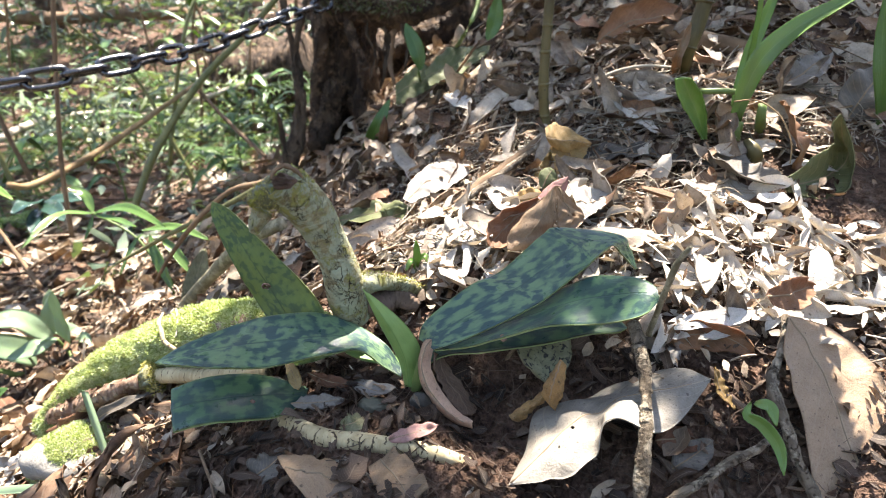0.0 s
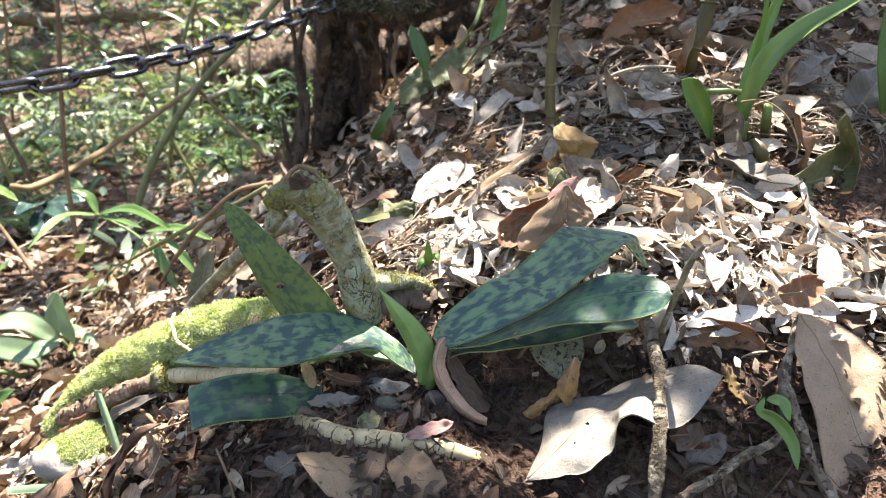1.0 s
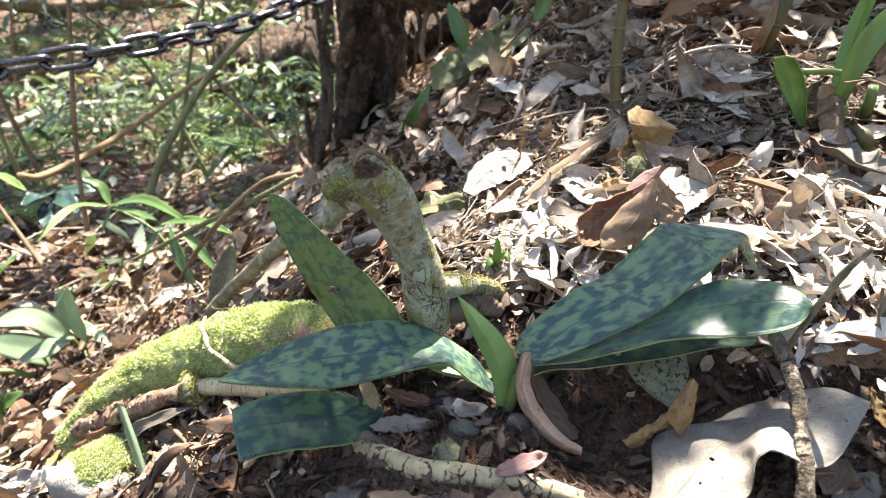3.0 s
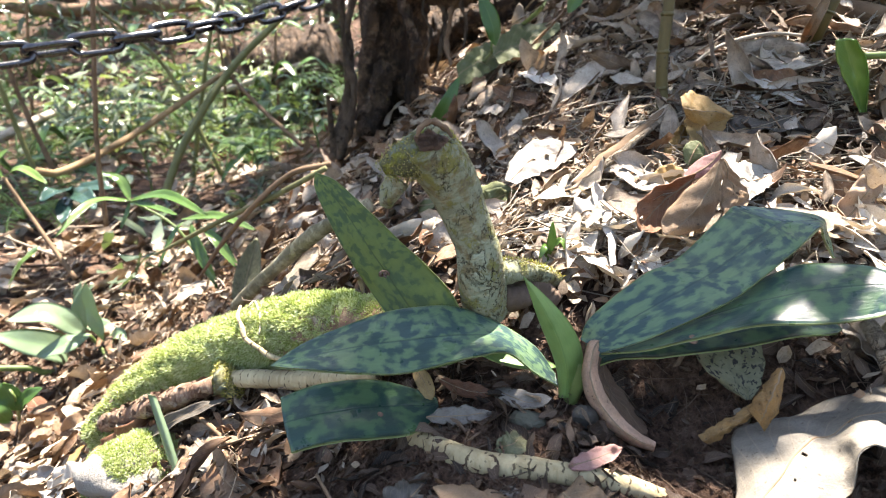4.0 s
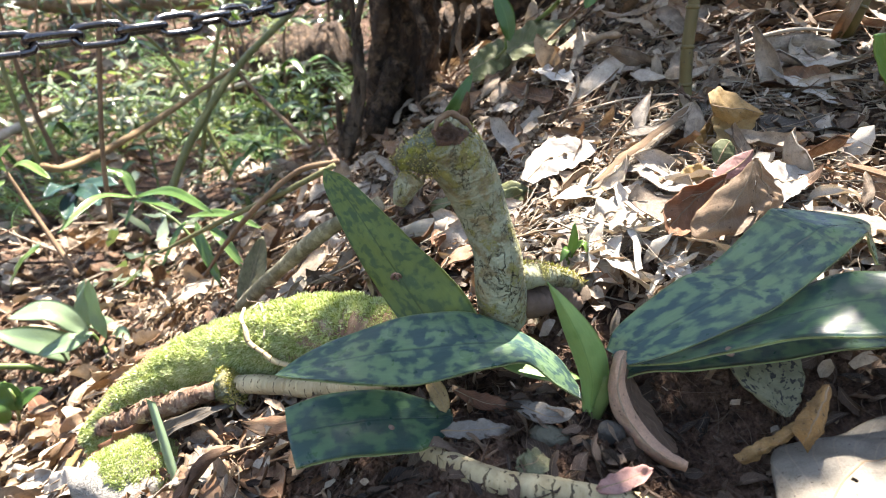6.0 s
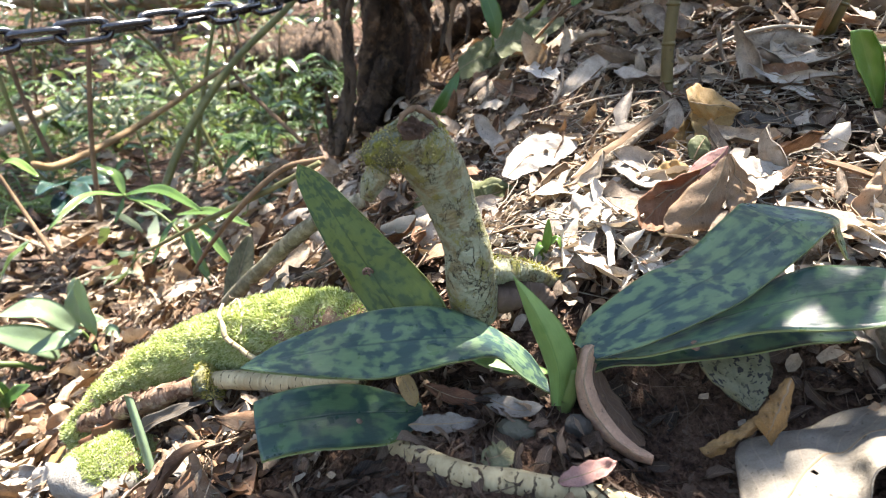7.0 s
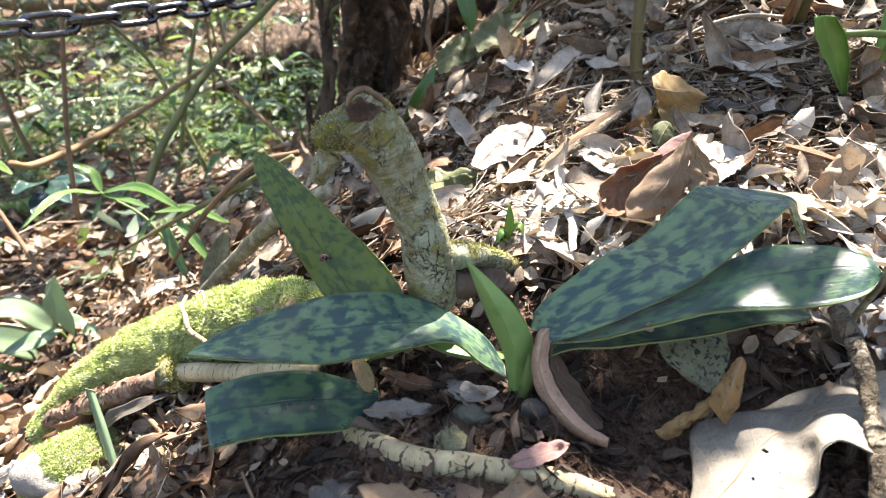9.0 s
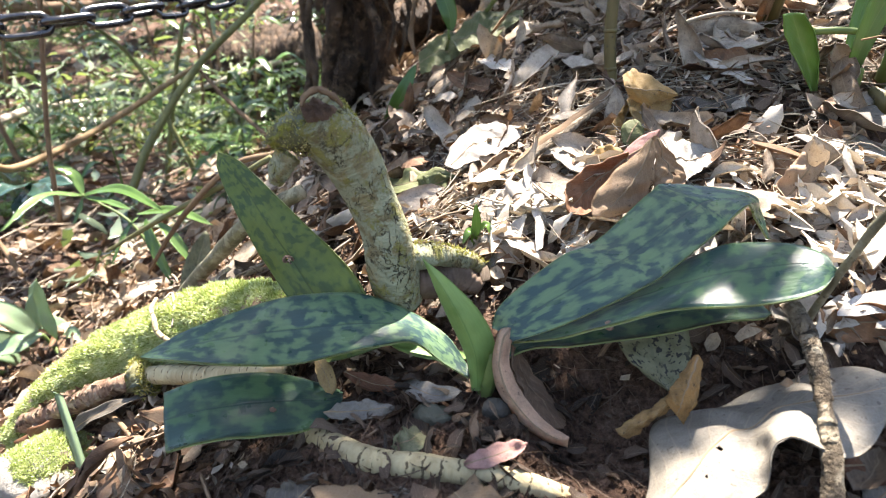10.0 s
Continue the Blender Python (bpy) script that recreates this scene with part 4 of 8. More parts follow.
def build_mossy_root():
    t = thing("mossy_root", None, "thick surface root covered in bright green moss", "root")
    pts = [(-0.055, 0.345, 0.092), (-0.10, 0.358, 0.094), (-0.15, 0.382, 0.083), (-0.19, 0.405, 0.066), (-0.232, 0.428, 0.040), (-0.285, 0.452, 0.008), (-0.325, 0.452, -0.020), (-0.365, 0.445, -0.06)]
    rad = [0.012, 0.017, 0.0205, 0.0225, 0.0235, 0.0235, 0.022, 0.018]
    part("bark", tube(pts, rad, 18, 60, 0.06, 11), BARK_RED, t)
    moss_tufts("moss", pts, [q * 1.05 for q in rad], 130000, t, 5, 0.0034, (-1.45, 4.6), (0.25, 1.0))
    moss_tufts("moss", pts, rad, 16000, t, 6, 0.0024, (0.2, 3.0), (0.05, 0.30))
    part("rootlet", tube([(-0.2234, 0.4120, 0.0808), (-0.2214, 0.4000, 0.0795), (-0.2159, 0.3910, 0.0766), (-0.2124, 0.3850, 0.0710), (-0.2012, 0.3790, 0.0670), (-0.1934, 0.3750, 0.0641), (-0.1824, 0.3700, 0.0645)], [0.0010, 0.0014, 0.0015, 0.0017, 0.0017, 0.0017, 0.0013], 8, 40, 0.14, 12), BARK_ROOT, t, "pale bare rootlet creeping over the moss")
    part("rootlet", tube([(-0.2175, 0.4100, 0.0811), (-0.2140, 0.4150, 0.0831), (-0.2046, 0.3950, 0.0806), (-0.2029, 0.3850, 0.0744)], [0.0007, 0.0008, 0.0008, 0.0006], 6, 18, 0.0, 13), BARK_PALE, t)


build_mossy_root()


def build_stump():
    t = thing("broken_branch_stump", None, "crooked broken branch stump crusted with grey lichen and yellow moss", "stump")
    main = [(-0.0593, 0.3420, 0.1146), (-0.0633, 0.3350, 0.1406), (-0.0657, 0.3340, 0.1555), (-0.0730, 0.3340, 0.1755), (-0.0792, 0.3310, 0.1904), (-0.0849, 0.3250, 0.2021), (-0.0889, 0.3200, 0.2096), (-0.0913, 0.3170, 0.2138)]
    part("branch", tube(main, [0.0132, 0.0130, 0.0120, 0.0110, 0.0115, 0.0132, 0.0138, 0.0110], 40, 140, 0.05, 21), BARK_LICHEN, t)
    knob = part("knob", tube([(-0.0815, 0.3260, 0.2041), (-0.0922, 0.3220, 0.2055), (-0.1006, 0.3190, 0.2043), (-0.1066, 0.3170, 0.2028), (-0.1107, 0.3160, 0.2007)], [0.0118, 0.0118, 0.0098, 0.0072, 0.0030], 22, 40, 0.10, 22), BARK_MOSSY, t, "yellow mossy broken side branch")
    part("spur", tube([(-0.1036, 0.3190, 0.1955), (-0.1078, 0.3180, 0.1895), (-0.1106, 0.3180, 0.1827)], [0.0060, 0.0056, 0.0030], 12, 16, 0.08, 23), BARK_LICHEN, t)
    c, n = np.array((-0.0884, 0.3095, 0.2160)), unit(np.array((-0.15, -0.86, 0.48)))
    ex = unit(np.cross(n, (0, 0, 1)))
    ey = np.cross(ex, n)
    rr = np.random.default_rng(9)
    verts, faces, turns = [c - n * 0.002], [], 44
    rings = (0.14, 0.28, 0.42, 0.56, 0.70, 0.84, 0.97, 1.12)
    for q in rings:
        for a in range(turns):
            b = 6.283 * a / turns
            h = rr.uniform(-0.0016, 0.0016) + 0.0016 * math.sin(3 * b + 11 * q) * q - 0.0012 * math.cos(7 * b * q) - (0.004 if q > 1 else 0.0)
            verts.append(c + (ex * math.cos(b) * 1.15 + ey * math.sin(b) * 0.72) * 0.0058 * q * (1 + 0.10 * math.sin(5 * b) + rr.uniform(-0.05, 0.05)) + n * h)
    for a in range(turns):
        faces.append((0, 1 + a, 1 + (a + 1) % turns))
        for k in range(len(rings) - 1):
            o = 1 + k * turns
            faces.append((o + a, o + turns + a, o + turns + (a + 1) % turns, o + (a + 1) % turns))
    face_uv = np.array([(0.5 + 0.5 * math.cos(v[0] * 900), 0.5 + 0.5 * math.sin(v[2] * 900)) for v in verts])
    part("broken_face", (np.array(verts), faces, face_uv, face_uv * 0.02), CUT_WOOD, t, "rotten reddish broken wood")
    part("bark_rim", tube([(-0.0941, 0.3090, 0.2171), (-0.0928, 0.3110, 0.2213), (-0.0882, 0.3140, 0.2233), (-0.0826, 0.3160, 0.2209), (-0.0786, 0.3170, 0.2156)], [0.0006, 0.0013, 0.0016, 0.0014, 0.0006], 8, 40, 0.3, 25), BARK_BROWN, t)
    hump = [(-0.0637, 0.3410, 0.1378), (-0.0495, 0.3450, 0.1380), (-0.0354, 0.3520, 0.1348), (-0.0217, 0.3620, 0.1268), (-0.0078, 0.3750, 0.1153)]
    root = part("side_root", tube(hump, [0.0105, 0.0075, 0.0058, 0.0045, 0.002], 20, 60, 0.20, 26), BARK_LICHEN, t, "pale side root capped with moss")
    moss_tufts("moss", hump, [0.010, 0.0075, 0.0058, 0.0045, 0.002], 350, root, 10, 0.0022, (0.6, 2.6), material=MOSS_OLIVE)
    part("buttress", tube([(-0.0601, 0.3500, 0.1274), (-0.0472, 0.3520, 0.1243), (-0.0326, 0.3600, 0.1226), (-0.0172, 0.3600, 0.1139)], [0.013, 0.012, 0.009, 0.005], 20, 60, 0.34, 27), SOIL_DARK, t, "crumbling red root wood")
    moss_tufts("moss", main[4:], [0.0115, 0.0132, 0.0138, 0.0110], 1100, t, 7, 0.0013, (1.2, 3.6), material=MOSS_OLIVE)
    moss_tufts("moss", [(-0.0922, 0.3220, 0.2055), (-0.1006, 0.3190, 0.2043), (-0.1107, 0.3160, 0.2007)], [0.0115, 0.0094, 0.0034], 1100, knob, 8, 0.0013, (-0.4, 4.6), material=MOSS_OLIVE)


build_stump()


def stick(name, points, radii, material, label, category="stick", seed=0, seg=10, count=26, rough=0.08, group=""):
    return single(name, tube(points, radii, seg, count, rough, seed), material, label, category, group)


def add_flakes(ob, points, radii, count, size, material, seed):
    """Loose flakes of bark lifting from a root."""
    r = np.random.default_rng(seed)
    c = curve(points, 80)
    i = r.integers(2, 78, count)
    tan = unit(c[i + 1] - c[i - 1])
    rad = np.interp(i / 79, np.linspace(0, 1, len(radii)), radii)
    side = unit(np.cross(tan, (0, 0, 1)))
    up = np.cross(side, tan)
    a = r.uniform(-0.5, 4.0, count)
    out = side * np.cos(a)[:, None] + up * np.sin(a)[:, None]
    kinds = [sheet(800 + k, 0.7, 3, 4, "oval") for k in range(6)]
    fr = frames_on(out, r, 0.35)
    tagged(scatter("flaked_bark", kinds, c[i] + out * rad[:, None] * 1.02, fr, r.uniform(0.5, 1.3, count) * size, material, r.integers(0, 6, count), ob), kind="stuff")


def add_rings(ob, points, radii, count, material, lo=0.04, hi=0.96):
    """Low raised scars round a root or stick."""
    c = curve(points, 101)
    for i in range(count):
        k = int(100 * (lo + (hi - lo) * (i + 0.35 * math.sin(i * 2.3)) / count))
        k = max(1, min(98, k))
        d = unit(c[k + 1] - c[k - 1])
        r = float(np.interp(k / 100, np.linspace(0, 1, len(radii)), radii)) * 1.03
        part("ring_scar", tube([c[k] - d * 0.0009, c[k], c[k] + d * 0.0009], [r * 0.97, r * 1.025, r * 0.97], 12, 4, 0.04, i, caps=False), material, ob)


LINE, RADII = [(-0.3894, 0.4550, -0.0670), (-0.3348, 0.4250, -0.0237), (-0.2846, 0.4050, 0.0078), (-0.2397, 0.3920, 0.0295)], [0.005, 0.0068, 0.0072, 0.0062]
add_flakes(stick("flaky_root", LINE, RADII, BARK_RED, "flaky reddish surface root lying in the litter", "root", 31, 14, 60, 0.2), LINE, RADII, 260, 0.007, BARK_RED, 3)
LINE, RADII = [(-0.2335, 0.3940, 0.0344), (-0.2081, 0.3840, 0.0412), (-0.1708, 0.3660, 0.0524), (-0.1407, 0.3500, 0.0657), (-0.1203, 0.3400, 0.0751)], [0.0052, 0.0062, 0.0062, 0.006, 0.005]
add_rings(stick("ringed_root", LINE, RADII, BARK_ROOT, "tan ringed root with dark scars behind the orchid leaves", "root", 32, 14, 40, 0.05), LINE, RADII, 16, BARK_ROOT)
LINE, RADII = [(-0.2368, 0.3980, 0.0403), (-0.2314, 0.3920, 0.0367), (-0.2269, 0.3880, 0.0309), (-0.2250, 0.3840, 0.0265)], [0.003, 0.0072, 0.0078, 0.003]
moss_tufts("moss", LINE, RADII, 2200, single("root_knot", tube(LINE, RADII, 20, 40, 0.42, 60), BARK_MOSSY, "mossy ragged knot on the ringed root", "root knot"), 11, 0.0026, (-1.5, 4.6), material=MOSS_OLIVE)
LINE, RADII = [(-0.1179, 0.3190, 0.0586), (-0.0916, 0.2850, 0.0711), (-0.0656, 0.2610, 0.0800), (-0.0422, 0.2530, 0.0834), (-0.0221, 0.2490, 0.0836), (-0.0050, 0.2470, 0.0819), (0.0145, 0.2470, 0.0743)], [0.0052, 0.0058, 0.0059, 0.0056, 0.0054, 0.0050, 0.0036]
add_rings(stick("ringed_root", LINE, RADII, BARK_ROOT, "pale ringed root half buried in dark soil", "root", 33, 18, 110, 0.05), LINE, RADII, 3, BARK_ROOT)
LINE, RADII = [(0.1068, 0.2850, 0.1403), (0.1072, 0.2700, 0.1330), (0.108, 0.256, 0.117), (0.1018, 0.2320, 0.0987), (0.0972, 0.2160, 0.0723)], [0.0030, 0.0034, 0.0033, 0.0034, 0.0036]
add_rings(stick("scaly_stick", LINE, RADII, BARK_STICK, "straight dead stick with ringed scaly bark leaning on a leaf", "stick", 34, 18, 150, 0.16), LINE, RADII, 8, BARK_STICK)
stick("forked_twig", [(0.1192, 0.2920, 0.1288), (0.1188, 0.2820, 0.1500), (0.1176, 0.2680, 0.1759), (0.1178, 0.2600, 0.1892), (0.1200, 0.2560, 0.1967)], [0.0018, 0.0016, 0.0016, 0.0018, 0.0012], BARK_MOTTLED, "slim upright broken twig with an olive tip", "twig", 35, 8, 24, 0.1)
stick("grey_stick", [(0.1949, 0.2900, 0.1415), (0.1847, 0.2720, 0.1302), (0.1726, 0.2520, 0.1185), (0.1747, 0.2320, 0.1022), (0.1826, 0.2120, 0.0781)], [0.0020, 0.0024, 0.0031, 0.0027, 0.0029], BARK_DRIFT, "kinked grey stick beside a large dead leaf", "stick", 36, 14, 120, 0.24)
stick("bleached_stick", [(0.1693, 0.2360, 0.1042), (0.1556, 0.2290, 0.0987), (0.1355, 0.2220, 0.0926), (0.1087, 0.2120, 0.0809)], [0.0014, 0.0023, 0.0021, 0.0021], BARK_DRIFT, "bleached broken stick catching the sun", "stick", 37, 14, 100, 0.24)
stick("bleached_stick", [(0.2714, 0.4250, 0.1710), (0.2531, 0.3850, 0.1540), (0.2325, 0.3450, 0.1373), (0.2106, 0.3070, 0.1210)], [0.0035, 0.0042, 0.0045, 0.004], BARK_PALE, "bleached straight stick on sunlit litter", "stick", 38, 10, 30, 0.06)
stick("bleached_stick", [(0.2667, 0.3790, 0.1520), (0.2462, 0.3430, 0.1382), (0.2298, 0.3030, 0.1232)], [0.003, 0.004, 0.006], BARK_PALE, "bleached straight stick on sunlit litter", "stick", 39, 10, 24, 0.08)
stick("white_straw", [(0.2412, 0.3520, 0.1512), (0.2608, 0.3420, 0.1434), (0.2829, 0.3300, 0.1315)], [0.0011, 0.0012, 0.0012], BARK_PALE, "thin white dry stalk", "stalk", 40, 6, 14, 0.0)
stick("leaning_branch", [(-0.2984, 0.5900, -0.0094), (-0.2602, 0.5600, 0.0306), (-0.2065, 0.5200, 0.0853), (-0.1729, 0.5000, 0.1128), (-0.1428, 0.4900, 0.1298)], [0.0062, 0.0068, 0.0068, 0.0064, 0.006], BARK_MOTTLED, "olive grey branch lying behind the mossy root", "branch", 41, 12, 36, 0.06)
stick("fallen_branch", [(-0.1411, 0.5500, 0.0797), (-0.1163, 0.5320, 0.0946), (-0.0911, 0.5120, 0.1052)], [0.007, 0.009, 0.007], BARK_PALE, "short pale bleached branch piece behind the stump", "branch", 42, 10, 20, 0.1)
stick("dark_branch", [(0.0094, 0.4660, 0.1525), (0.0338, 0.4880, 0.1655), (0.0646, 0.5140, 0.1813), (0.0912, 0.5320, 0.1954)], [0.0035, 0.0050, 0.0050, 0.004], BARK_BROWN, "dark knobbly branch across the litter", "branch", 43, 10, 36, 0.16)
stick("fibrous_branch", [(-0.0195, 0.4140, 0.1413), (0.0102, 0.4580, 0.1547), (0.0458, 0.4900, 0.1713), (0.0872, 0.5240, 0.1924)], [0.0018, 0.0026, 0.0030, 0.002], BARK_DRIFT, "sunlit shredded pale branch lying on the bank", "branch", 44, 12, 36, 0.14)
stick("log", [(0.2201, 0.7210, 0.2779), (0.2458, 0.6930, 0.2810), (0.2722, 0.6470, 0.2728), (0.3031, 0.6230, 0.2667)], [0.008, 0.0105, 0.0105, 0.008], BARK_BROWN, "weathered brown branch across the slope", "branch", 45, 12, 30, 0.12)
stick("dry_stalk", [(0.1239, 0.6130, 0.2120), (0.1599, 0.6290, 0.2382), (0.1931, 0.6090, 0.2520), (0.2310, 0.6050, 0.2510)], [0.0014, 0.0017, 0.0017, 0.0012], BARK_PALE, "thin arching dry stem over the leaves", "twig", 46, 6, 24, 0.02)
stick("bare_twig", [(-0.3808, 0.7000, -0.0271), (-0.3433, 0.6800, 0.0207), (-0.2958, 0.6600, 0.0721), (-0.2504, 0.6600, 0.1101), (-0.2063, 0.6600, 0.1221)], [0.0018, 0.0025, 0.003, 0.003, 0.003], BARK_BROWN, "bare brown twig bent over the undergrowth", "twig", 47, 8, 30, 0.06)
stick("bare_twig", [(-0.4843, 0.8000, -0.0393), (-0.3579, 0.7200, 0.0362), (-0.2703, 0.6600, 0.0860), (-0.2071, 0.6400, 0.1222)], [0.002, 0.003, 0.0032, 0.003], BARK_OLIVE, "bare olive twig bent over the undergrowth", "twig", 48, 8, 30, 0.06)
stick("dark_rootlet", [(-0.3088, 0.4310, -0.0228), (-0.2578, 0.3890, 0.0074), (-0.2220, 0.3530, 0.0167), (-0.1961, 0.3190, 0.0205)], [0.0014, 0.0016, 0.0016, 0.001], BARK_BROWN, "thin dark wiry rootlet", "rootlet", 49, 6, 24, 0.03)
stick("bark_strip", [(-0.4839, 0.5510, -0.1545), (-0.4151, 0.5310, -0.1046), (-0.2991, 0.4270, -0.0099), (-0.2470, 0.4050, 0.0181)], [0.0022, 0.0035, 0.0040, 0.002], BARK_GREY, "grey split strip of bark on the litter", "bark", 50, 8, 24, 0.12)


# ---- single dead leaves lying round the orchid ----
def dead(name, points, half, material, label, shape="ovate", n0=(0, -0.3, 1), n1=None, seed=0, **kw):
    kw.setdefault("fold", 0.12)
    kw.setdefault("lump", half * 0.12)
    kw.setdefault("wave", half * 0.14)
    kw.setdefault("waves", 2.6 + seed % 3)
    kw.setdefault("thick", 0.0005)
    rib = kw.pop("rib", 1.0)
    geo = blade(points, half, shape, n0, n1, seed=seed, **kw)
    ob = single(name, geo, material, label, "dead leaf")
    if rib:
        nu, nv = kw.get("nu", 8), kw.get("nv", 26)
        mid = geo[0][:nv * (nu + 1)].reshape(nv, nu + 1, 3)[:, nu // 2]
        r = min(0.0006, half * 0.034) * rib
        part("midrib", tube(mid[:int(nv * 0.9)], [r * 1.3, r, r * 0.5], 6, 30, 0.02, seed), material if rib != 1.0 else RIB, ob)
    return ob


def shaped(lines, material, label, *how):
    """A dead leaf between two edges and a midrib, with its rib as a part."""
    geo = loft(lines, *how)
    ob = single("dead_leaf", geo, material, label, "dead leaf")
    nu, nv = how[0], how[1]
    mid = geo[0][:nv * (nu + 1)].reshape(nv, nu + 1, 3)[:, nu // 2]
    part("midrib", tube(mid[1:int(nv * 0.92)], [0.0005, 0.0004, 0.0002], 6, 40, 0.02, 3), RIB, ob)
    return ob


ROSE_LEAF = shaped([[(-0.0043, 0.3070, 0.1203), (-0.0117, 0.3030, 0.1175), (-0.0149, 0.2970, 0.1071), (-0.0122, 0.2920, 0.0940), (-0.0033, 0.2860, 0.0817), (0.0074, 0.2790, 0.0764), (0.0175, 0.2750, 0.0755)],
        [(-0.0037, 0.3060, 0.1203), (-0.0097, 0.2970, 0.1180), (-0.0122, 0.2900, 0.1100), (-0.0092, 0.2850, 0.0988), (-0.0000, 0.2800, 0.0875), (0.0092, 0.2750, 0.0826), (0.0171, 0.2730, 0.0802)],
        [(-0.0029, 0.3070, 0.1183), (-0.0055, 0.3010, 0.1122), (-0.0066, 0.2950, 0.1050), (-0.0021, 0.2900, 0.0949), (0.0055, 0.2840, 0.0864), (0.0130, 0.2780, 0.0833), (0.0179, 0.2750, 0.0816)]],
       DRY_ROSE, "curled pinkish tan dead leaf leaning against the orchid", 14, 54, 0.1, 0.0006, 0.0003, 61, 0.05)
# inside of the curl; its shade is painted by the darker material
part("inner_flap", loft([[(-0.0050, 0.3030, 0.1105), (-0.0061, 0.2980, 0.1031), (-0.0015, 0.2930, 0.0929), (0.0063, 0.2870, 0.0842), (0.0126, 0.2800, 0.0820)],
     [(-0.0023, 0.3070, 0.1064), (-0.0004, 0.3050, 0.0972), (0.0061, 0.3010, 0.0863), (0.0133, 0.2940, 0.0791), (0.0152, 0.2840, 0.0790)],
     [(-0.0006, 0.3100, 0.1034), (0.0049, 0.3110, 0.0941), (0.0137, 0.3080, 0.0819), (0.0215, 0.3000, 0.0732), (0.0190, 0.2880, 0.0759)]],
     12, 44, 0.2, 0.0006, 0.0006, 132, 0.12), DRY_ROSE_SHADED, ROSE_LEAF, "inner side with a torn edge, its shade put into the brown colour")
OCHRE_LEAF = shaped([[(0.0650, 0.2740, 0.1226), (0.0609, 0.2730, 0.1162), (0.0569, 0.2720, 0.1093), (0.0552, 0.2720, 0.1026)],
        [(0.0650, 0.2700, 0.1256), (0.0621, 0.2670, 0.1170), (0.0600, 0.2660, 0.1075), (0.0595, 0.2680, 0.0978)],
        [(0.0689, 0.2730, 0.1201), (0.0688, 0.2710, 0.1096), (0.0672, 0.2700, 0.1009), (0.0641, 0.2700, 0.0918)]],
       DRY_ORANGE, "torn orange brown leaf remnant folded over", 14, 34, 0.4, 0.0006, 0.0006, 62, 0.08)
part("arm", loft([[(0.0597, 0.2760, 0.1043), (0.0536, 0.2770, 0.0979), (0.0463, 0.2780, 0.0906), (0.0389, 0.2800, 0.0819)],
     [(0.0589, 0.2720, 0.1027), (0.0534, 0.2730, 0.0956), (0.0471, 0.2750, 0.0880), (0.0405, 0.2770, 0.0806)],
     [(0.0601, 0.2750, 0.0966), (0.0554, 0.2760, 0.0900), (0.0499, 0.2770, 0.0838), (0.0451, 0.2790, 0.0770)]],
     12, 34, 0.3, 0.0006, 0.0007, 133, 0.10), DRY_ORANGE, OCHRE_LEAF)
shaped([[(0.0336, 0.2250, 0.0806), (0.0407, 0.2430, 0.0804), (0.0479, 0.2600, 0.0815), (0.0541, 0.2770, 0.0859), (0.0705, 0.2830, 0.0878), (0.0888, 0.2840, 0.0903), (0.1047, 0.2860, 0.1014), (0.1228, 0.2840, 0.1100), (0.1358, 0.2760, 0.1166), (0.1454, 0.2640, 0.1171)],
        [(0.0336, 0.2250, 0.0806), (0.0473, 0.2340, 0.0871), (0.0583, 0.2420, 0.0941), (0.0687, 0.2510, 0.0972), (0.0773, 0.2570, 0.0988), (0.0870, 0.2600, 0.1014), (0.0994, 0.2620, 0.1058), (0.1156, 0.2620, 0.1109), (0.1311, 0.2620, 0.1142), (0.1454, 0.2640, 0.1167)],
        [(0.0336, 0.2250, 0.0803), (0.0504, 0.2240, 0.0834), (0.0648, 0.2240, 0.0866), (0.0747, 0.2280, 0.0933), (0.0799, 0.2320, 0.1022), (0.0829, 0.2370, 0.1110), (0.0927, 0.2390, 0.1095), (0.1091, 0.2360, 0.1031), (0.1275, 0.2470, 0.1063), (0.1455, 0.2640, 0.1164)]],
       DRY_ASH, "large pale grey dead leaf with torn edges", 36, 110, 0.25, 0.0006, 0.0016, 63, 0.03, ((0.55, 0.33, 0.0012), (0.62, 0.22, 0.0007), (0.30, 0.40, 0.0008), (0.5, 0.62, 0.0014), (0.75, 0.15, 0.0006)))
shaped([[(0.1898, 0.2800, 0.1467), (0.1841, 0.2680, 0.1360), (0.1819, 0.2540, 0.1240), (0.1824, 0.2380, 0.1078), (0.1822, 0.2150, 0.0815), (0.1842, 0.2030, 0.0661)],
        [(0.1898, 0.2800, 0.1467), (0.1969, 0.2740, 0.1353), (0.2023, 0.2610, 0.1229), (0.2055, 0.2430, 0.1075), (0.2079, 0.2190, 0.0820), (0.2088, 0.2060, 0.0665)],
        [(0.1898, 0.2800, 0.1467), (0.2101, 0.2840, 0.1403), (0.2267, 0.2770, 0.1314), (0.2339, 0.2640, 0.1216), (0.2393, 0.2480, 0.1072), (0.2472, 0.2260, 0.0790)]],
       DRY_TAN, "big brown dead leaf standing on edge with toothed shadows", 18, 60, 0.35, 0.0006, 0.0012, 64)
dead("dead_leaf", [(0.1336, 0.3050, 0.1184), (0.1495, 0.3000, 0.1250), (0.1659, 0.2920, 0.1258), (0.1793, 0.2850, 0.1195)], 0.0125, DRY_RED, "dark brown curled dead leaf standing in the sun", "ovate", (0.05, -0.95, 0.3), (0.3, -0.9, 0.1), 65, nu=12, nv=30, curl=0.7, lump=0.003)
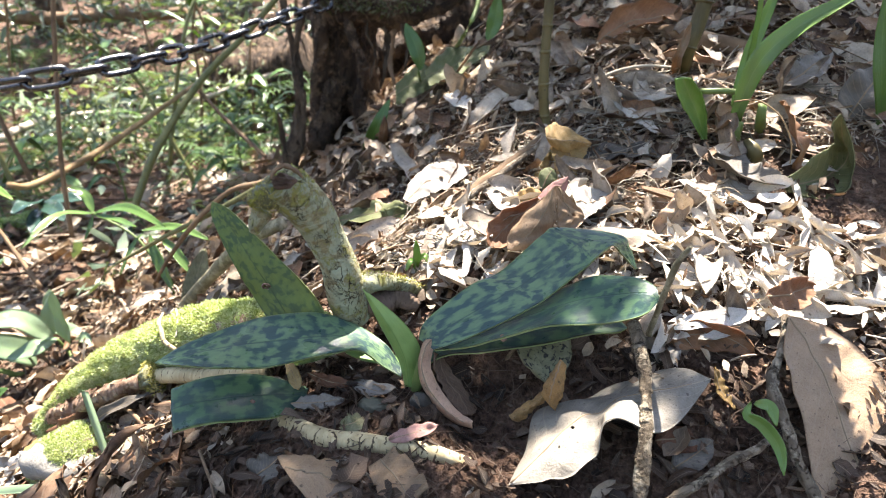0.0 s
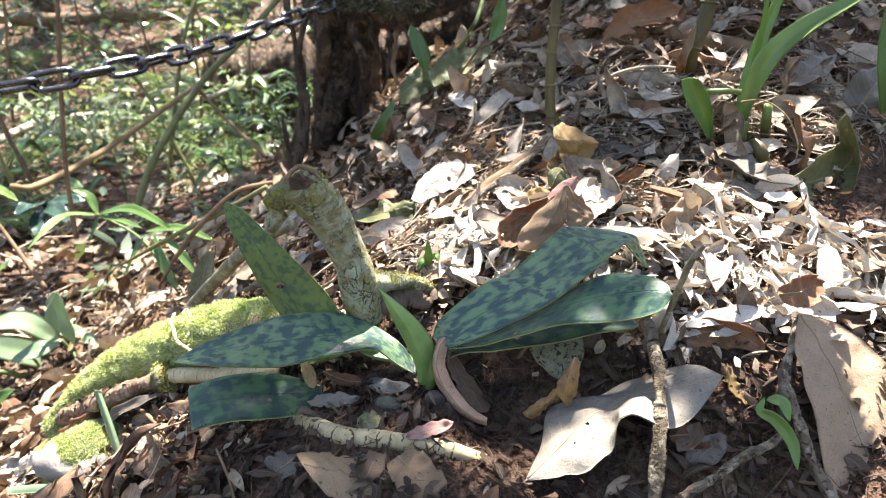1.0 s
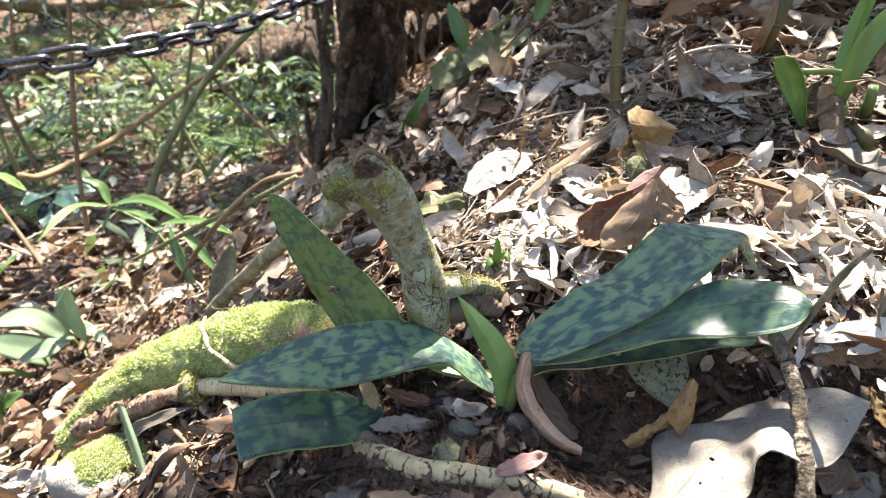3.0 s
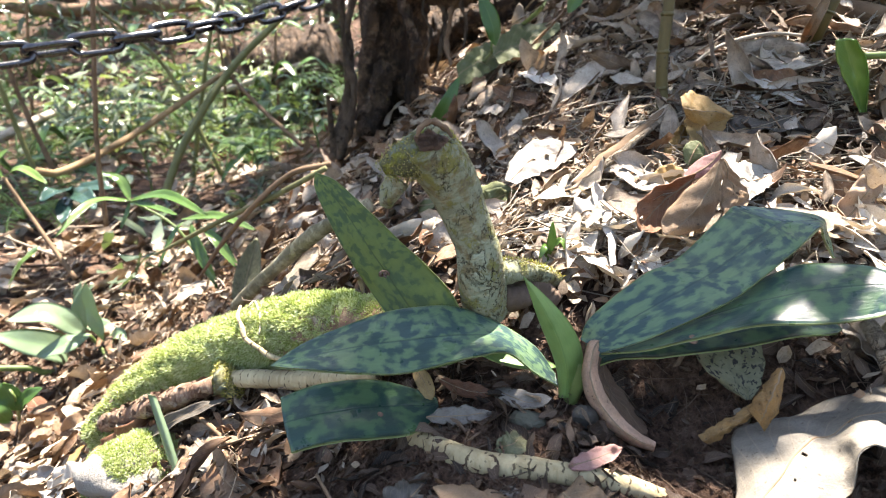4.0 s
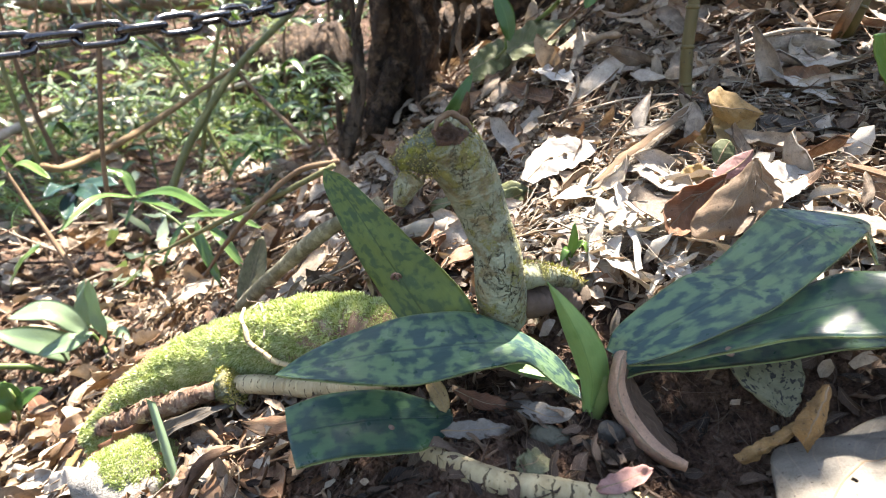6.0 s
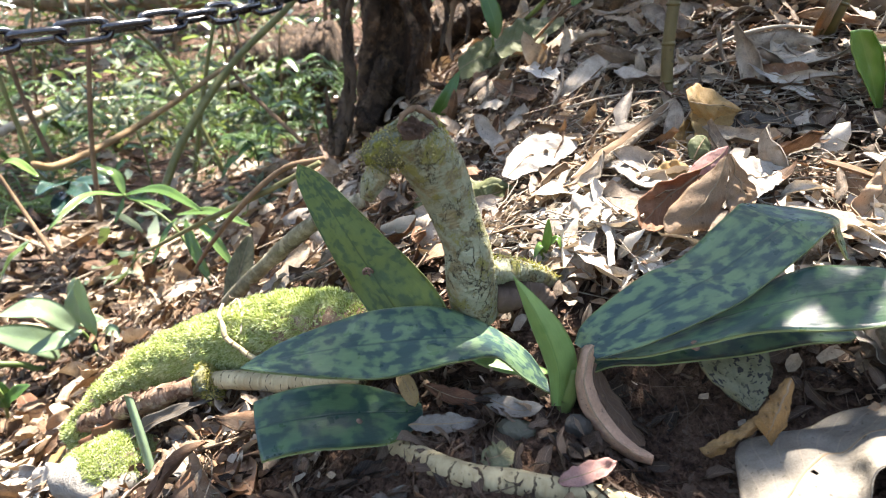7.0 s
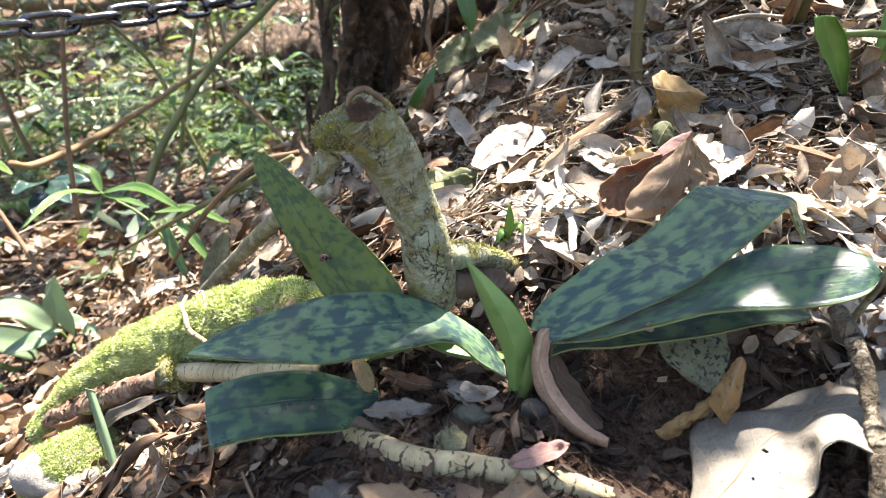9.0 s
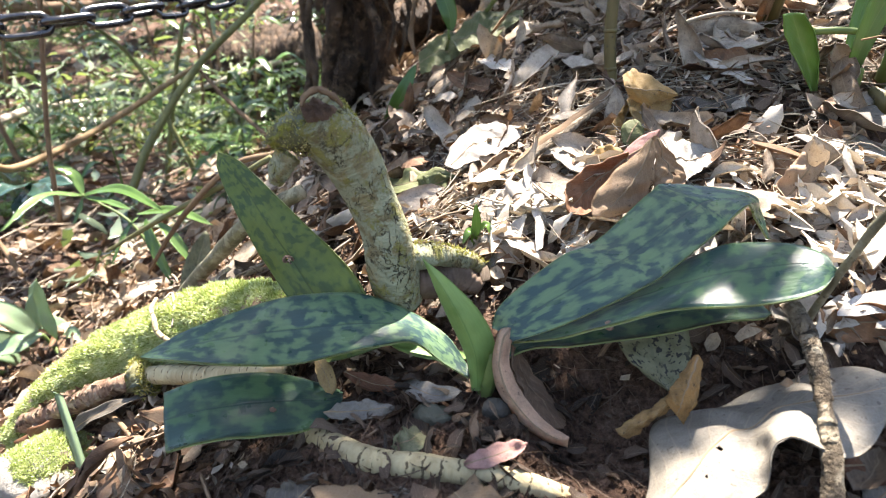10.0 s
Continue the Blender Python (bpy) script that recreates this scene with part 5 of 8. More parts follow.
shaped([[(0.0895, 0.4900, 0.1983), (0.0915, 0.4860, 0.1884), (0.0946, 0.4800, 0.1778), (0.0983, 0.4740, 0.1653)],
        [(0.1078, 0.4940, 0.1952), (0.1056, 0.4890, 0.1853), (0.1034, 0.4820, 0.1755), (0.1025, 0.4740, 0.1653)],
        [(0.1247, 0.4920, 0.1976), (0.1201, 0.4900, 0.1881), (0.1141, 0.4840, 0.1772), (0.1076, 0.4750, 0.1675)]],
       DRY_OCHRE, "upright folded ochre dead leaf", 12, 30, 0.4, 0.0006, 0.0010, 66, 0.06)
shaped([[(0.0850, 0.4900, 0.2128), (0.0928, 0.4920, 0.2168), (0.1107, 0.4920, 0.2090), (0.1242, 0.4880, 0.2005)],
        [(0.0849, 0.4820, 0.2062), (0.0936, 0.4800, 0.2046), (0.1078, 0.4820, 0.2034), (0.1238, 0.4870, 0.2002)],
        [(0.0901, 0.4860, 0.1981), (0.0986, 0.4840, 0.1935), (0.1104, 0.4840, 0.1948), (0.1239, 0.4870, 0.1995)]],
       DRY_OCHRE, "ochre leaf flap folded over", 12, 30, 0.3, 0.0006, 0.0010, 113, 0.05)
shaped([[(0.0913, 0.5000, 0.1922), (0.0858, 0.4970, 0.1846), (0.0792, 0.4920, 0.1773), (0.0762, 0.4860, 0.1712)],
        [(0.0948, 0.5000, 0.1902), (0.0915, 0.4960, 0.1816), (0.0873, 0.4910, 0.1744), (0.0840, 0.4850, 0.1699)],
        [(0.0979, 0.5020, 0.1871), (0.0974, 0.4990, 0.1783), (0.0952, 0.4930, 0.1712), (0.0919, 0.4860, 0.1674)]],
       DRY_OCHRE, "crumpled yellow brown dead leaf", 12, 26, 0.3, 0.0006, 0.0012, 114, 0.08)
dead("dead_leaf", [(0.0555, 0.4350, 0.1629), (0.0654, 0.4400, 0.1672), (0.0777, 0.4450, 0.1690)], 0.0075, DRY_OCHRE, "small orange yellow leaf scrap", "oval", (0, -0.8, 0.6), None, 115)
shaped([[(0.0729, 0.4320, 0.1701), (0.0794, 0.4340, 0.1776), (0.0876, 0.4340, 0.1830), (0.0951, 0.4330, 0.1861)],
        [(0.0737, 0.4280, 0.1693), (0.0820, 0.4280, 0.1740), (0.0901, 0.4300, 0.1800), (0.0950, 0.4320, 0.1860)],
        [(0.0776, 0.4270, 0.1689), (0.0871, 0.4260, 0.1703), (0.0934, 0.4290, 0.1768), (0.0955, 0.4320, 0.1853)]],
       DRY_PINK, "small mauve pink leaf", 10, 24, 0.2, 0.0005, 0.0004, 67)
shaped([[(0.0745, 0.4380, 0.1774), (0.0740, 0.4420, 0.1849), (0.0783, 0.4440, 0.1895), (0.0831, 0.4440, 0.1903)],
        [(0.0765, 0.4360, 0.1761), (0.0796, 0.4380, 0.1832), (0.0826, 0.4410, 0.1869), (0.0850, 0.4430, 0.1894)],
        [(0.0801, 0.4370, 0.1756), (0.0864, 0.4380, 0.1783), (0.0883, 0.4410, 0.1841), (0.0858, 0.4430, 0.1887)]],
       DRAB, "small round dull green leaf", 10, 20, 0.2, 0.0005, 0.0003, 68)
shaped([[(0.0681, 0.4000, 0.1790), (0.0514, 0.3970, 0.1745), (0.0371, 0.3920, 0.1684), (0.0311, 0.3870, 0.1595), (0.0313, 0.3800, 0.1511)],
        [(0.0677, 0.4010, 0.1754), (0.0575, 0.4000, 0.1675), (0.0467, 0.3960, 0.1597), (0.0384, 0.3900, 0.1533), (0.0327, 0.3810, 0.1495)],
        [(0.0641, 0.3950, 0.1729), (0.0600, 0.3910, 0.1634), (0.0512, 0.3860, 0.1541), (0.0422, 0.3810, 0.1483), (0.0335, 0.3790, 0.1488)]],
       DRY_RED, "cupped russet dead leaf in the sun", 14, 36, 0.3, 0.0006, 0.0014, 69, 0.06)
shaped([[(0.0771, 0.3930, 0.1890), (0.0695, 0.3910, 0.1814), (0.0572, 0.3880, 0.1698), (0.0458, 0.3840, 0.1567), (0.0445, 0.3780, 0.1487)],
        [(0.0770, 0.3910, 0.1891), (0.0731, 0.3860, 0.1785), (0.0654, 0.3810, 0.1654), (0.0560, 0.3780, 0.1548), (0.0464, 0.3760, 0.1481)],
        [(0.0788, 0.3930, 0.1884), (0.0801, 0.3900, 0.1737), (0.0771, 0.3850, 0.1595), (0.0673, 0.3800, 0.1503), (0.0494, 0.3770, 0.1465)]],
       DRY_TAN, "folded tan dead leaf with a raised midrib", 14, 36, 0.4, 0.0006, 0.0012, 70, 0.05)
shaped([[(-0.0375, 0.5120, 0.1454), (-0.0282, 0.5320, 0.1619), (-0.0064, 0.5450, 0.1701), (0.0250, 0.5480, 0.1681)],
        [(-0.0335, 0.5060, 0.1452), (-0.0183, 0.5200, 0.1561), (0.0016, 0.5320, 0.1618), (0.0238, 0.5400, 0.1659)],
        [(-0.0285, 0.5020, 0.1441), (-0.0113, 0.5080, 0.1502), (0.0092, 0.5200, 0.1556), (0.0229, 0.5330, 0.1632)]],
       DRY_PALE, "broad pale sunlit dead leaf with small holes", 20, 40, 0.2, 0.0006, 0.0016, 134, 0.08, ((0.5, 0.4, 0.0016), (0.7, 0.6, 0.0012), (0.3, 0.7, 0.0012), (0.6, 0.25, 0.001)))
shaped([[(0.0068, 0.4400, 0.1592), (0.0171, 0.4370, 0.1590), (0.0237, 0.4300, 0.1543), (0.0258, 0.4200, 0.1437)],
        [(0.0080, 0.4340, 0.1586), (0.0157, 0.4280, 0.1559), (0.0198, 0.4230, 0.1508), (0.0232, 0.4160, 0.1442)],
        [(0.0092, 0.4320, 0.1569), (0.0145, 0.4250, 0.1519), (0.0172, 0.4190, 0.1475), (0.0219, 0.4160, 0.1430)]],
       DRY_ORANGE, "curled orange leaf strip in the sun", 10, 30, 0.3, 0.0005, 0.0006, 135, 0.10)
shaped([[(0.0783, 0.3930, 0.1896), (0.0795, 0.3910, 0.1774), (0.0807, 0.3880, 0.1652), (0.0818, 0.3830, 0.1549)],
        [(0.0804, 0.3950, 0.1892), (0.0874, 0.3960, 0.1762), (0.0916, 0.3940, 0.1653), (0.0867, 0.3860, 0.1566)],
        [(0.0818, 0.3960, 0.1887), (0.0951, 0.4000, 0.1744), (0.1033, 0.3990, 0.1637), (0.0932, 0.3900, 0.1582)]],
       DRY_TAN, "tan half of a folded dead leaf beside its dark midrib", 12, 30, 0.3, 0.0006, 0.0012, 130, 0.05, ((0.55, 0.6, 0.0016),))
shaped([[(0.0931, 0.4200, 0.1835), (0.1106, 0.4220, 0.1806), (0.1269, 0.4180, 0.1769)],
        [(0.0969, 0.4100, 0.1729), (0.1100, 0.4100, 0.1731), (0.1252, 0.4140, 0.1757)],
        [(0.1010, 0.3980, 0.1620), (0.1107, 0.4000, 0.1683), (0.1242, 0.4100, 0.1746)]],
       DRY_PALE, "white sunlit dead leaf beside folded tan leaves", 14, 30, 0.2, 0.0006, 0.0012, 131, 0.05)
dead("dead_leaf", [(0.0275, 0.3800, 0.1319), (0.0392, 0.3840, 0.1385), (0.0568, 0.3840, 0.1398)], 0.0085, DRY_TAN, "narrow curled tan dead leaf", "lance", (0, -0.6, 0.8), None, 111, nu=10, nv=26, roll=1.3)
dead("dead_leaf", [(0.1166, 0.5070, 0.1808), (0.1543, 0.5030, 0.1890), (0.1894, 0.4770, 0.1875), (0.2271, 0.4610, 0.1851)], 0.021, DRY_DARK, "flat dark grey decaying leaf", "ovate", (0, -0.15, 1), None, 71, nu=12, nv=36, curl=0.2, ragged=0.15)
dead("dead_leaf", [(0.1005, 0.4130, 0.1554), (0.1199, 0.4310, 0.1652), (0.1437, 0.4490, 0.1713)], 0.018, DRY_GREY, "grey brown broad dead leaf", "ovate", (0, -0.4, 0.9), None, 72, nu=12, nv=28)
shaped([[(0.1817, 0.4400, 0.1814), (0.2058, 0.4460, 0.1815), (0.2282, 0.4460, 0.1797), (0.2445, 0.4360, 0.1724)],
        [(0.1841, 0.4280, 0.1793), (0.2017, 0.4280, 0.1757), (0.2210, 0.4280, 0.1747), (0.2406, 0.4280, 0.1729)],
        [(0.1919, 0.4240, 0.1738), (0.2059, 0.4200, 0.1683), (0.2196, 0.4200, 0.1674), (0.2393, 0.4240, 0.1719)]],
       DRY_PALE, "pale curled strip of dead leaf", 12, 36, 0.3, 0.0006, 0.0008, 73, 0.04)
shaped([[(0.1499, 0.4280, 0.1803), (0.1681, 0.4240, 0.1769), (0.1892, 0.4190, 0.1704), (0.2172, 0.4160, 0.1660), (0.2390, 0.4240, 0.1758)],
        [(0.1492, 0.4240, 0.1792), (0.1668, 0.4170, 0.1750), (0.1885, 0.4120, 0.1682), (0.2148, 0.4100, 0.1644), (0.2378, 0.4200, 0.1739)],
        [(0.1511, 0.4240, 0.1770), (0.1700, 0.4200, 0.1711), (0.1924, 0.4160, 0.1634), (0.2174, 0.4140, 0.1595), (0.2393, 0.4210, 0.1710)]],
       DRY_RED, "long brown curled dead leaf", 12, 40, 0.3, 0.0006, 0.0006, 74, 0.04)
dead("dead_leaf", [(0.1481, 0.3750, 0.1580), (0.1598, 0.3850, 0.1689), (0.1714, 0.3950, 0.1823)], 0.0145, DRY_TAN, "crumpled tan dead leaf standing up", "ovate", (-0.15, -0.85, 0.45), None, 75, nu=10, nv=24, lump=0.004, ragged=0.2)
dead("dead_leaf", [(0.1599, 0.5890, 0.2261), (0.1720, 0.5510, 0.2181), (0.1874, 0.5130, 0.2042)], 0.016, DRY_PALE, "silvery pale dead leaf with striped shade", "lance", (0.05, -0.4, 0.9), None, 76, nu=10, nv=28)
dead("dead_leaf", [(0.1836, 0.5230, 0.1999), (0.1694, 0.5150, 0.1939), (0.1548, 0.5370, 0.1973)], 0.0125, DRY, "brown flat dead leaf", "ovate", (0, -0.4, 0.9), None, 77, nv=22)
dead("dead_leaf", [(0.1644, 0.8450, 0.2934), (0.1718, 0.7730, 0.2908), (0.1913, 0.7510, 0.2835)], 0.018, DRY_RED, "brown curled dead leaf on the slope", "ovate", (0, -0.6, 0.8), None, 78, curl=0.4)
dead("dead_leaf", [(0.1758, 0.7090, 0.2706), (0.2017, 0.6950, 0.2917), (0.2405, 0.6930, 0.2985), (0.2511, 0.6770, 0.2917)], 0.020, DRY_RED, "large rolled brown dead leaf", "strap", (0, -0.75, 0.6), None, 79, roll=1.3, nu=12, nv=30)
dead("dead_leaf", [(0.2928, 0.5170, 0.2274), (0.2745, 0.4600, 0.2158), (0.2785, 0.4500, 0.2023), (0.2734, 0.4470, 0.1874)], 0.0170, DRY_RED, "russet curved dead leaf beside the lily base", "ovate", (0.55, -0.7, 0.4), None, 80, nu=10, nv=28, curl=0.3)
shaped([[(0.2547, 0.4250, 0.1842), (0.2712, 0.4300, 0.1950), (0.2840, 0.4340, 0.2044), (0.2933, 0.4360, 0.2116), (0.2859, 0.4320, 0.2224), (0.2882, 0.4300, 0.2321)],
        [(0.2570, 0.4260, 0.1796), (0.2806, 0.4360, 0.1803), (0.3002, 0.4430, 0.1847), (0.3111, 0.4450, 0.1953), (0.3001, 0.4380, 0.2129), (0.2890, 0.4300, 0.2321)],
        [(0.2556, 0.4200, 0.1773), (0.2711, 0.4180, 0.1740), (0.2911, 0.4180, 0.1743), (0.3043, 0.4220, 0.1870), (0.3022, 0.4260, 0.2060), (0.2898, 0.4300, 0.2321)]],
       DRAB, "curled olive green leathery leaf", 14, 40, 0.2, 0.0007, 0.0012, 81, 0.04)
dead("dead_leaf", [(0.2217, 0.4850, 0.1951), (0.2238, 0.4490, 0.1871), (0.2349, 0.4250, 0.1843), (0.2606, 0.4290, 0.1823)], 0.0125, DRY_GREY, "grey curled leaf strip with a pale edge", "strap", (0.2, -0.5, 0.8), None, 82, nu=10, nv=30, curl=0.6)
dead("dead_leaf", [(0.3021, 0.5450, 0.2409), (0.3180, 0.5410, 0.2510), (0.3524, 0.5630, 0.2662)], 0.018, DRY_GREY, "grey brown broad dead leaf on the slope", "ovate", (-0.1, -0.6, 0.8), None, 83)
dead("dead_leaf", [(0.3437, 0.5050, 0.2171), (0.3560, 0.5070, 0.2402), (0.3752, 0.5190, 0.2573)], 0.026, DRY_GREY, "blue grey broad dead leaf", "ovate", (-0.2, -0.7, 0.7), None, 84)
dead("dead_leaf", [(-0.0187, 0.5270, 0.1446), (-0.0057, 0.5430, 0.1566), (0.0136, 0.5750, 0.1654)], 0.019, DRY_PALE, "pale sunlit dead leaf with small holes", "ovate", (0.1, -0.45, 0.9), None, 85, nu=10, ragged=0.2)
dead("dead_leaf", [(-0.0063, 0.4170, 0.1406), (0.0088, 0.4130, 0.1489), (0.0258, 0.4110, 0.1450)], 0.019, DRY_PALE, "pale crumpled dead leaf in full sun", "ovate", (0, -0.5, 0.85), None, 86, nu=10, lump=0.003)
dead("dead_leaf", [(-0.0198, 0.3770, 0.1233), (-0.0056, 0.3750, 0.1286), (0.0063, 0.3650, 0.1244)], 0.016, DRY_PALE, "bleached crumpled dead leaf in full sun", "ovate", (0, -0.5, 0.85), None, 87, nu=10, lump=0.003)
dead("dead_leaf", [(-0.1113, 0.5730, 0.1013), (-0.0726, 0.5290, 0.1258), (-0.0283, 0.5050, 0.1378)], 0.020, DRAB, "drab green leaf lying behind the stump", "ovate", (0.1, -0.6, 0.8), None, 88, nu=10, nv=26)
dead("dead_leaf", [(-0.0668, 0.5210, 0.1161), (-0.0482, 0.4970, 0.1324), (-0.0325, 0.5070, 0.1361)], 0.014, DRAB, "dark green withered leaf behind the stump", "ovate", (0.3, -0.8, 0.5), None, 89)
shaped([[(-0.0750, 0.9300, 0.2016), (-0.0542, 0.9500, 0.2216), (-0.0267, 0.9500, 0.2270), (-0.0078, 0.9300, 0.2197)],
        [(-0.0727, 0.9000, 0.1904), (-0.0501, 0.9100, 0.2030), (-0.0275, 0.9100, 0.2118), (-0.0082, 0.9200, 0.2165)],
        [(-0.0698, 0.8700, 0.1793), (-0.0464, 0.8700, 0.1873), (-0.0245, 0.8800, 0.1993), (-0.0086, 0.9100, 0.2119)]],
       DRAB, "broad drab green leaf on the bank", 14, 34, 0.3, 0.0008, 0.0030, 90, 0.04)
shaped([[(-0.0301, 0.9100, 0.2232), (-0.0086, 0.9300, 0.2443), (0.0260, 0.9400, 0.2566), (0.0667, 0.9300, 0.2575)],
        [(-0.0268, 0.8700, 0.2179), (-0.0034, 0.8800, 0.2273), (0.0259, 0.8900, 0.2395), (0.0655, 0.9200, 0.2533)],
        [(-0.0206, 0.8400, 0.2094), (0.0015, 0.8400, 0.2155), (0.0306, 0.8600, 0.2295), (0.0644, 0.9100, 0.2491)]],
       DRAB, "broad drab olive leaf on the bank", 14, 34, 0.3, 0.0008, 0.0030, 91, 0.04)
dead("dead_leaf", [(0.0062, 0.8230, 0.2014), (0.0177, 0.7390, 0.2026), (0.0303, 0.7050, 0.1993)], 0.014, DRY_PALE, "small white bleached leaf scrap", "oval", (0, -0.75, 0.65), None, 92, lump=0.002)
shaped([[(-0.0857, 0.2370, 0.0889), (-0.0726, 0.2430, 0.0849), (-0.0551, 0.2430, 0.0785), (-0.0278, 0.2370, 0.0665)],
        [(-0.0811, 0.2300, 0.0876), (-0.0662, 0.2290, 0.0842), (-0.0465, 0.2270, 0.0809), (-0.0260, 0.2260, 0.0724)],
        [(-0.0729, 0.2230, 0.0810), (-0.0640, 0.2160, 0.0783), (-0.0475, 0.2130, 0.0763), (-0.0281, 0.2130, 0.0752)]],
       DRY_TAN, "folded tan dead leaf half in the soil", 16, 36, 0.6, 0.0006, 0.0008, 93, 0.06)
dead("dead_leaf", [(-0.0284, 0.2470, 0.0908), (-0.0175, 0.2510, 0.0913), (-0.0024, 0.2610, 0.0895)], 0.0064, DRY_PINK, "small pinkish dead leaf across a root", "ovate", (0, -0.55, 0.85), None, 94, ragged=0.2)
dead("dead_leaf", [(-0.0979, 0.3120, 0.0985), (-0.0917, 0.3020, 0.0947), (-0.0881, 0.2960, 0.0885)], 0.0042, DRY_OCHRE, "yellow brown leaf scrap under the orchid", "oval", (0, -0.9, 0.3), None, 95, nv=14)
dead("dead_leaf", [(-0.0901, 0.2850, 0.0862), (-0.0771, 0.2870, 0.0859), (-0.0584, 0.2870, 0.0875)], 0.0085, DRY_GREY, "grey green torn decayed leaf", "lance", (0, -0.6, 0.8), None, 96, ragged=0.4)
def pebble(at, size, material, label, seed):
    c = Vector(at)
    bm = bmesh.new()
    bmesh.ops.create_icosphere(bm, subdivisions=4, radius=1.0)
    for v in bm.verts:
        k = 1 + 0.22 * noise.noise(v.co * 1.3 + Vector((seed, 1, 2))) + 0.07 * noise.noise(v.co * 5 + Vector((0, seed, 0)))
        v.co = Vector((v.co.x * size[0], v.co.y * size[1], v.co.z * size[2])) * k + c
    me = bpy.data.meshes.new("pebble")
    bm.to_mesh(me)
    bm.free()
    me.materials.append(material)
    me.polygons.foreach_set("use_smooth", np.ones(len(me.polygons), dtype=bool))
    return tagged(new("pebble", me), label, "stone")


pebble((-0.0422, 0.2850, 0.0833), (0.0088, 0.007, 0.0068), STONE_GREEN, "rounded grey green pebble in dark humus", 1)
pebble((-0.0258, 0.2810, 0.0810), (0.0055, 0.005, 0.0062), STONE, "small dark pebble in the humus", 2)
pebble((-0.0132, 0.2870, 0.0859), (0.0058, 0.005, 0.0066), STONE, "dark bluish pebble under the orchid", 3)
dead("dead_leaf", [(-0.0323, 0.2370, 0.0867), (-0.0232, 0.2250, 0.0853), (-0.0140, 0.2110, 0.0825)], 0.0125, DRY_TAN, "rotting yellow grey leaf hanging over a root", "ovate", (0.1, -0.6, 0.8), None, 122, nu=12, nv=30, ragged=0.1, edges=((0.7, 0.8, 0.95, 0.85, 0.95, 0.8), (0.6, 0.8, 0.9, 0.95, 1.0, 0.9)))
dead("dead_leaf", [(-0.1074, 0.2490, 0.0617), (-0.0971, 0.2490, 0.0695), (-0.0884, 0.2590, 0.0726)], 0.0135, DRY_GREY, "dark grey rotten leaf on the soil", "ovate", (0.1, -0.5, 0.85), None, 123, nu=10, nv=26, ragged=0.25, curl=0.3)
dead("dead_leaf", [(-0.0692, 0.2510, 0.0736), (-0.0513, 0.2390, 0.0802), (-0.0334, 0.2250, 0.0799)], 0.0075, DRY_GREY, "narrow grey rotten leaf on the soil", "lance", (0.1, -0.5, 0.85), None, 124, nu=10, nv=26, ragged=0.2, curl=0.4)
dead("dead_leaf", [(-0.0844, 0.3080, 0.0928), (-0.0715, 0.3040, 0.0893), (-0.0554, 0.3020, 0.0885)], 0.0065, DRY_RED, "dark brown curled leaf under the orchid", "lance", (0, -0.6, 0.8), None, 125, nu=10, nv=22, curl=0.4)
dead("dead_leaf", [(-0.0562, 0.3070, 0.0872), (-0.0418, 0.2910, 0.0919), (-0.0285, 0.2950, 0.0912)], 0.0072, DRY_GREY, "dark curved leaf in the orchid's shade", "ovate", (0, -0.5, 0.8), None, 126, nu=10, nv=22, curl=0.3)
dead("dead_leaf", [(-0.0576, 0.2650, 0.0849), (-0.0507, 0.2630, 0.0888), (-0.0462, 0.2710, 0.0873)], 0.0065, SPOTTED, "small pale green leaf scrap", "oval", (0, -0.6, 0.8), None, 98, ragged=0.45)
dead("dead_leaf", [(-0.6649, 0.7370, -0.2213), (-0.5847, 0.6630, -0.2113), (-0.4540, 0.5130, -0.1315)], 0.022, DRY_RED, "brown dead leaf among bright litter", "ovate", (0.1, -0.6, 0.8), None, 99)
dead("dead_leaf", [(-0.5786, 0.6650, -0.2129), (-0.5232, 0.6230, -0.1726), (-0.5184, 0.6410, -0.1771)], 0.013, DRY_TAN, "tan dead leaf among bright litter", "ovate", (-0.1, -0.8, 0.5), None, 100)
dead("dead_leaf", [(-0.4236, 0.4390, -0.1109), (-0.3738, 0.4110, -0.0699), (-0.3274, 0.3890, -0.0391)], 0.018, DRY_PALE, "crumpled pale dead leaf in full sun", "ovate", (0, -0.5, 0.85), None, 101, lump=0.004)
dead("dead_leaf", [(-0.3921, 0.4590, -0.0875), (-0.3217, 0.4030, -0.0271), (-0.2982, 0.4030, -0.0139)], 0.015, DRY_TAN, "folded dry leaf in full sun", "ovate", (0.1, -0.5, 0.85), None, 102, fold=0.4)
dead("dead_leaf", [(-0.2506, 0.3710, 0.0003), (-0.2232, 0.3370, 0.0117), (-0.2088, 0.3270, 0.0149)], 0.014, DRY_GREY, "grey flat dead leaf at the foot of the root", "ovate", (0, -0.5, 0.85), None, 103)
dead("dead_leaf", [(0.1520, 0.2750, 0.1176), (0.1538, 0.2680, 0.1075), (0.1581, 0.2580, 0.1017)], 0.006, DRY_OCHRE, "thin curled ochre leaf strip", "lance", (0.3, -0.8, 0.4), None, 104, roll=1.0)
dead("dead_leaf", [(0.1130, 0.2460, 0.0909), (0.1248, 0.2460, 0.0916), (0.1378, 0.2440, 0.0888)], 0.0105, DRY_RED, "reddish brown leaf in shade", "ovate", (0, -0.6, 0.75), None, 105)
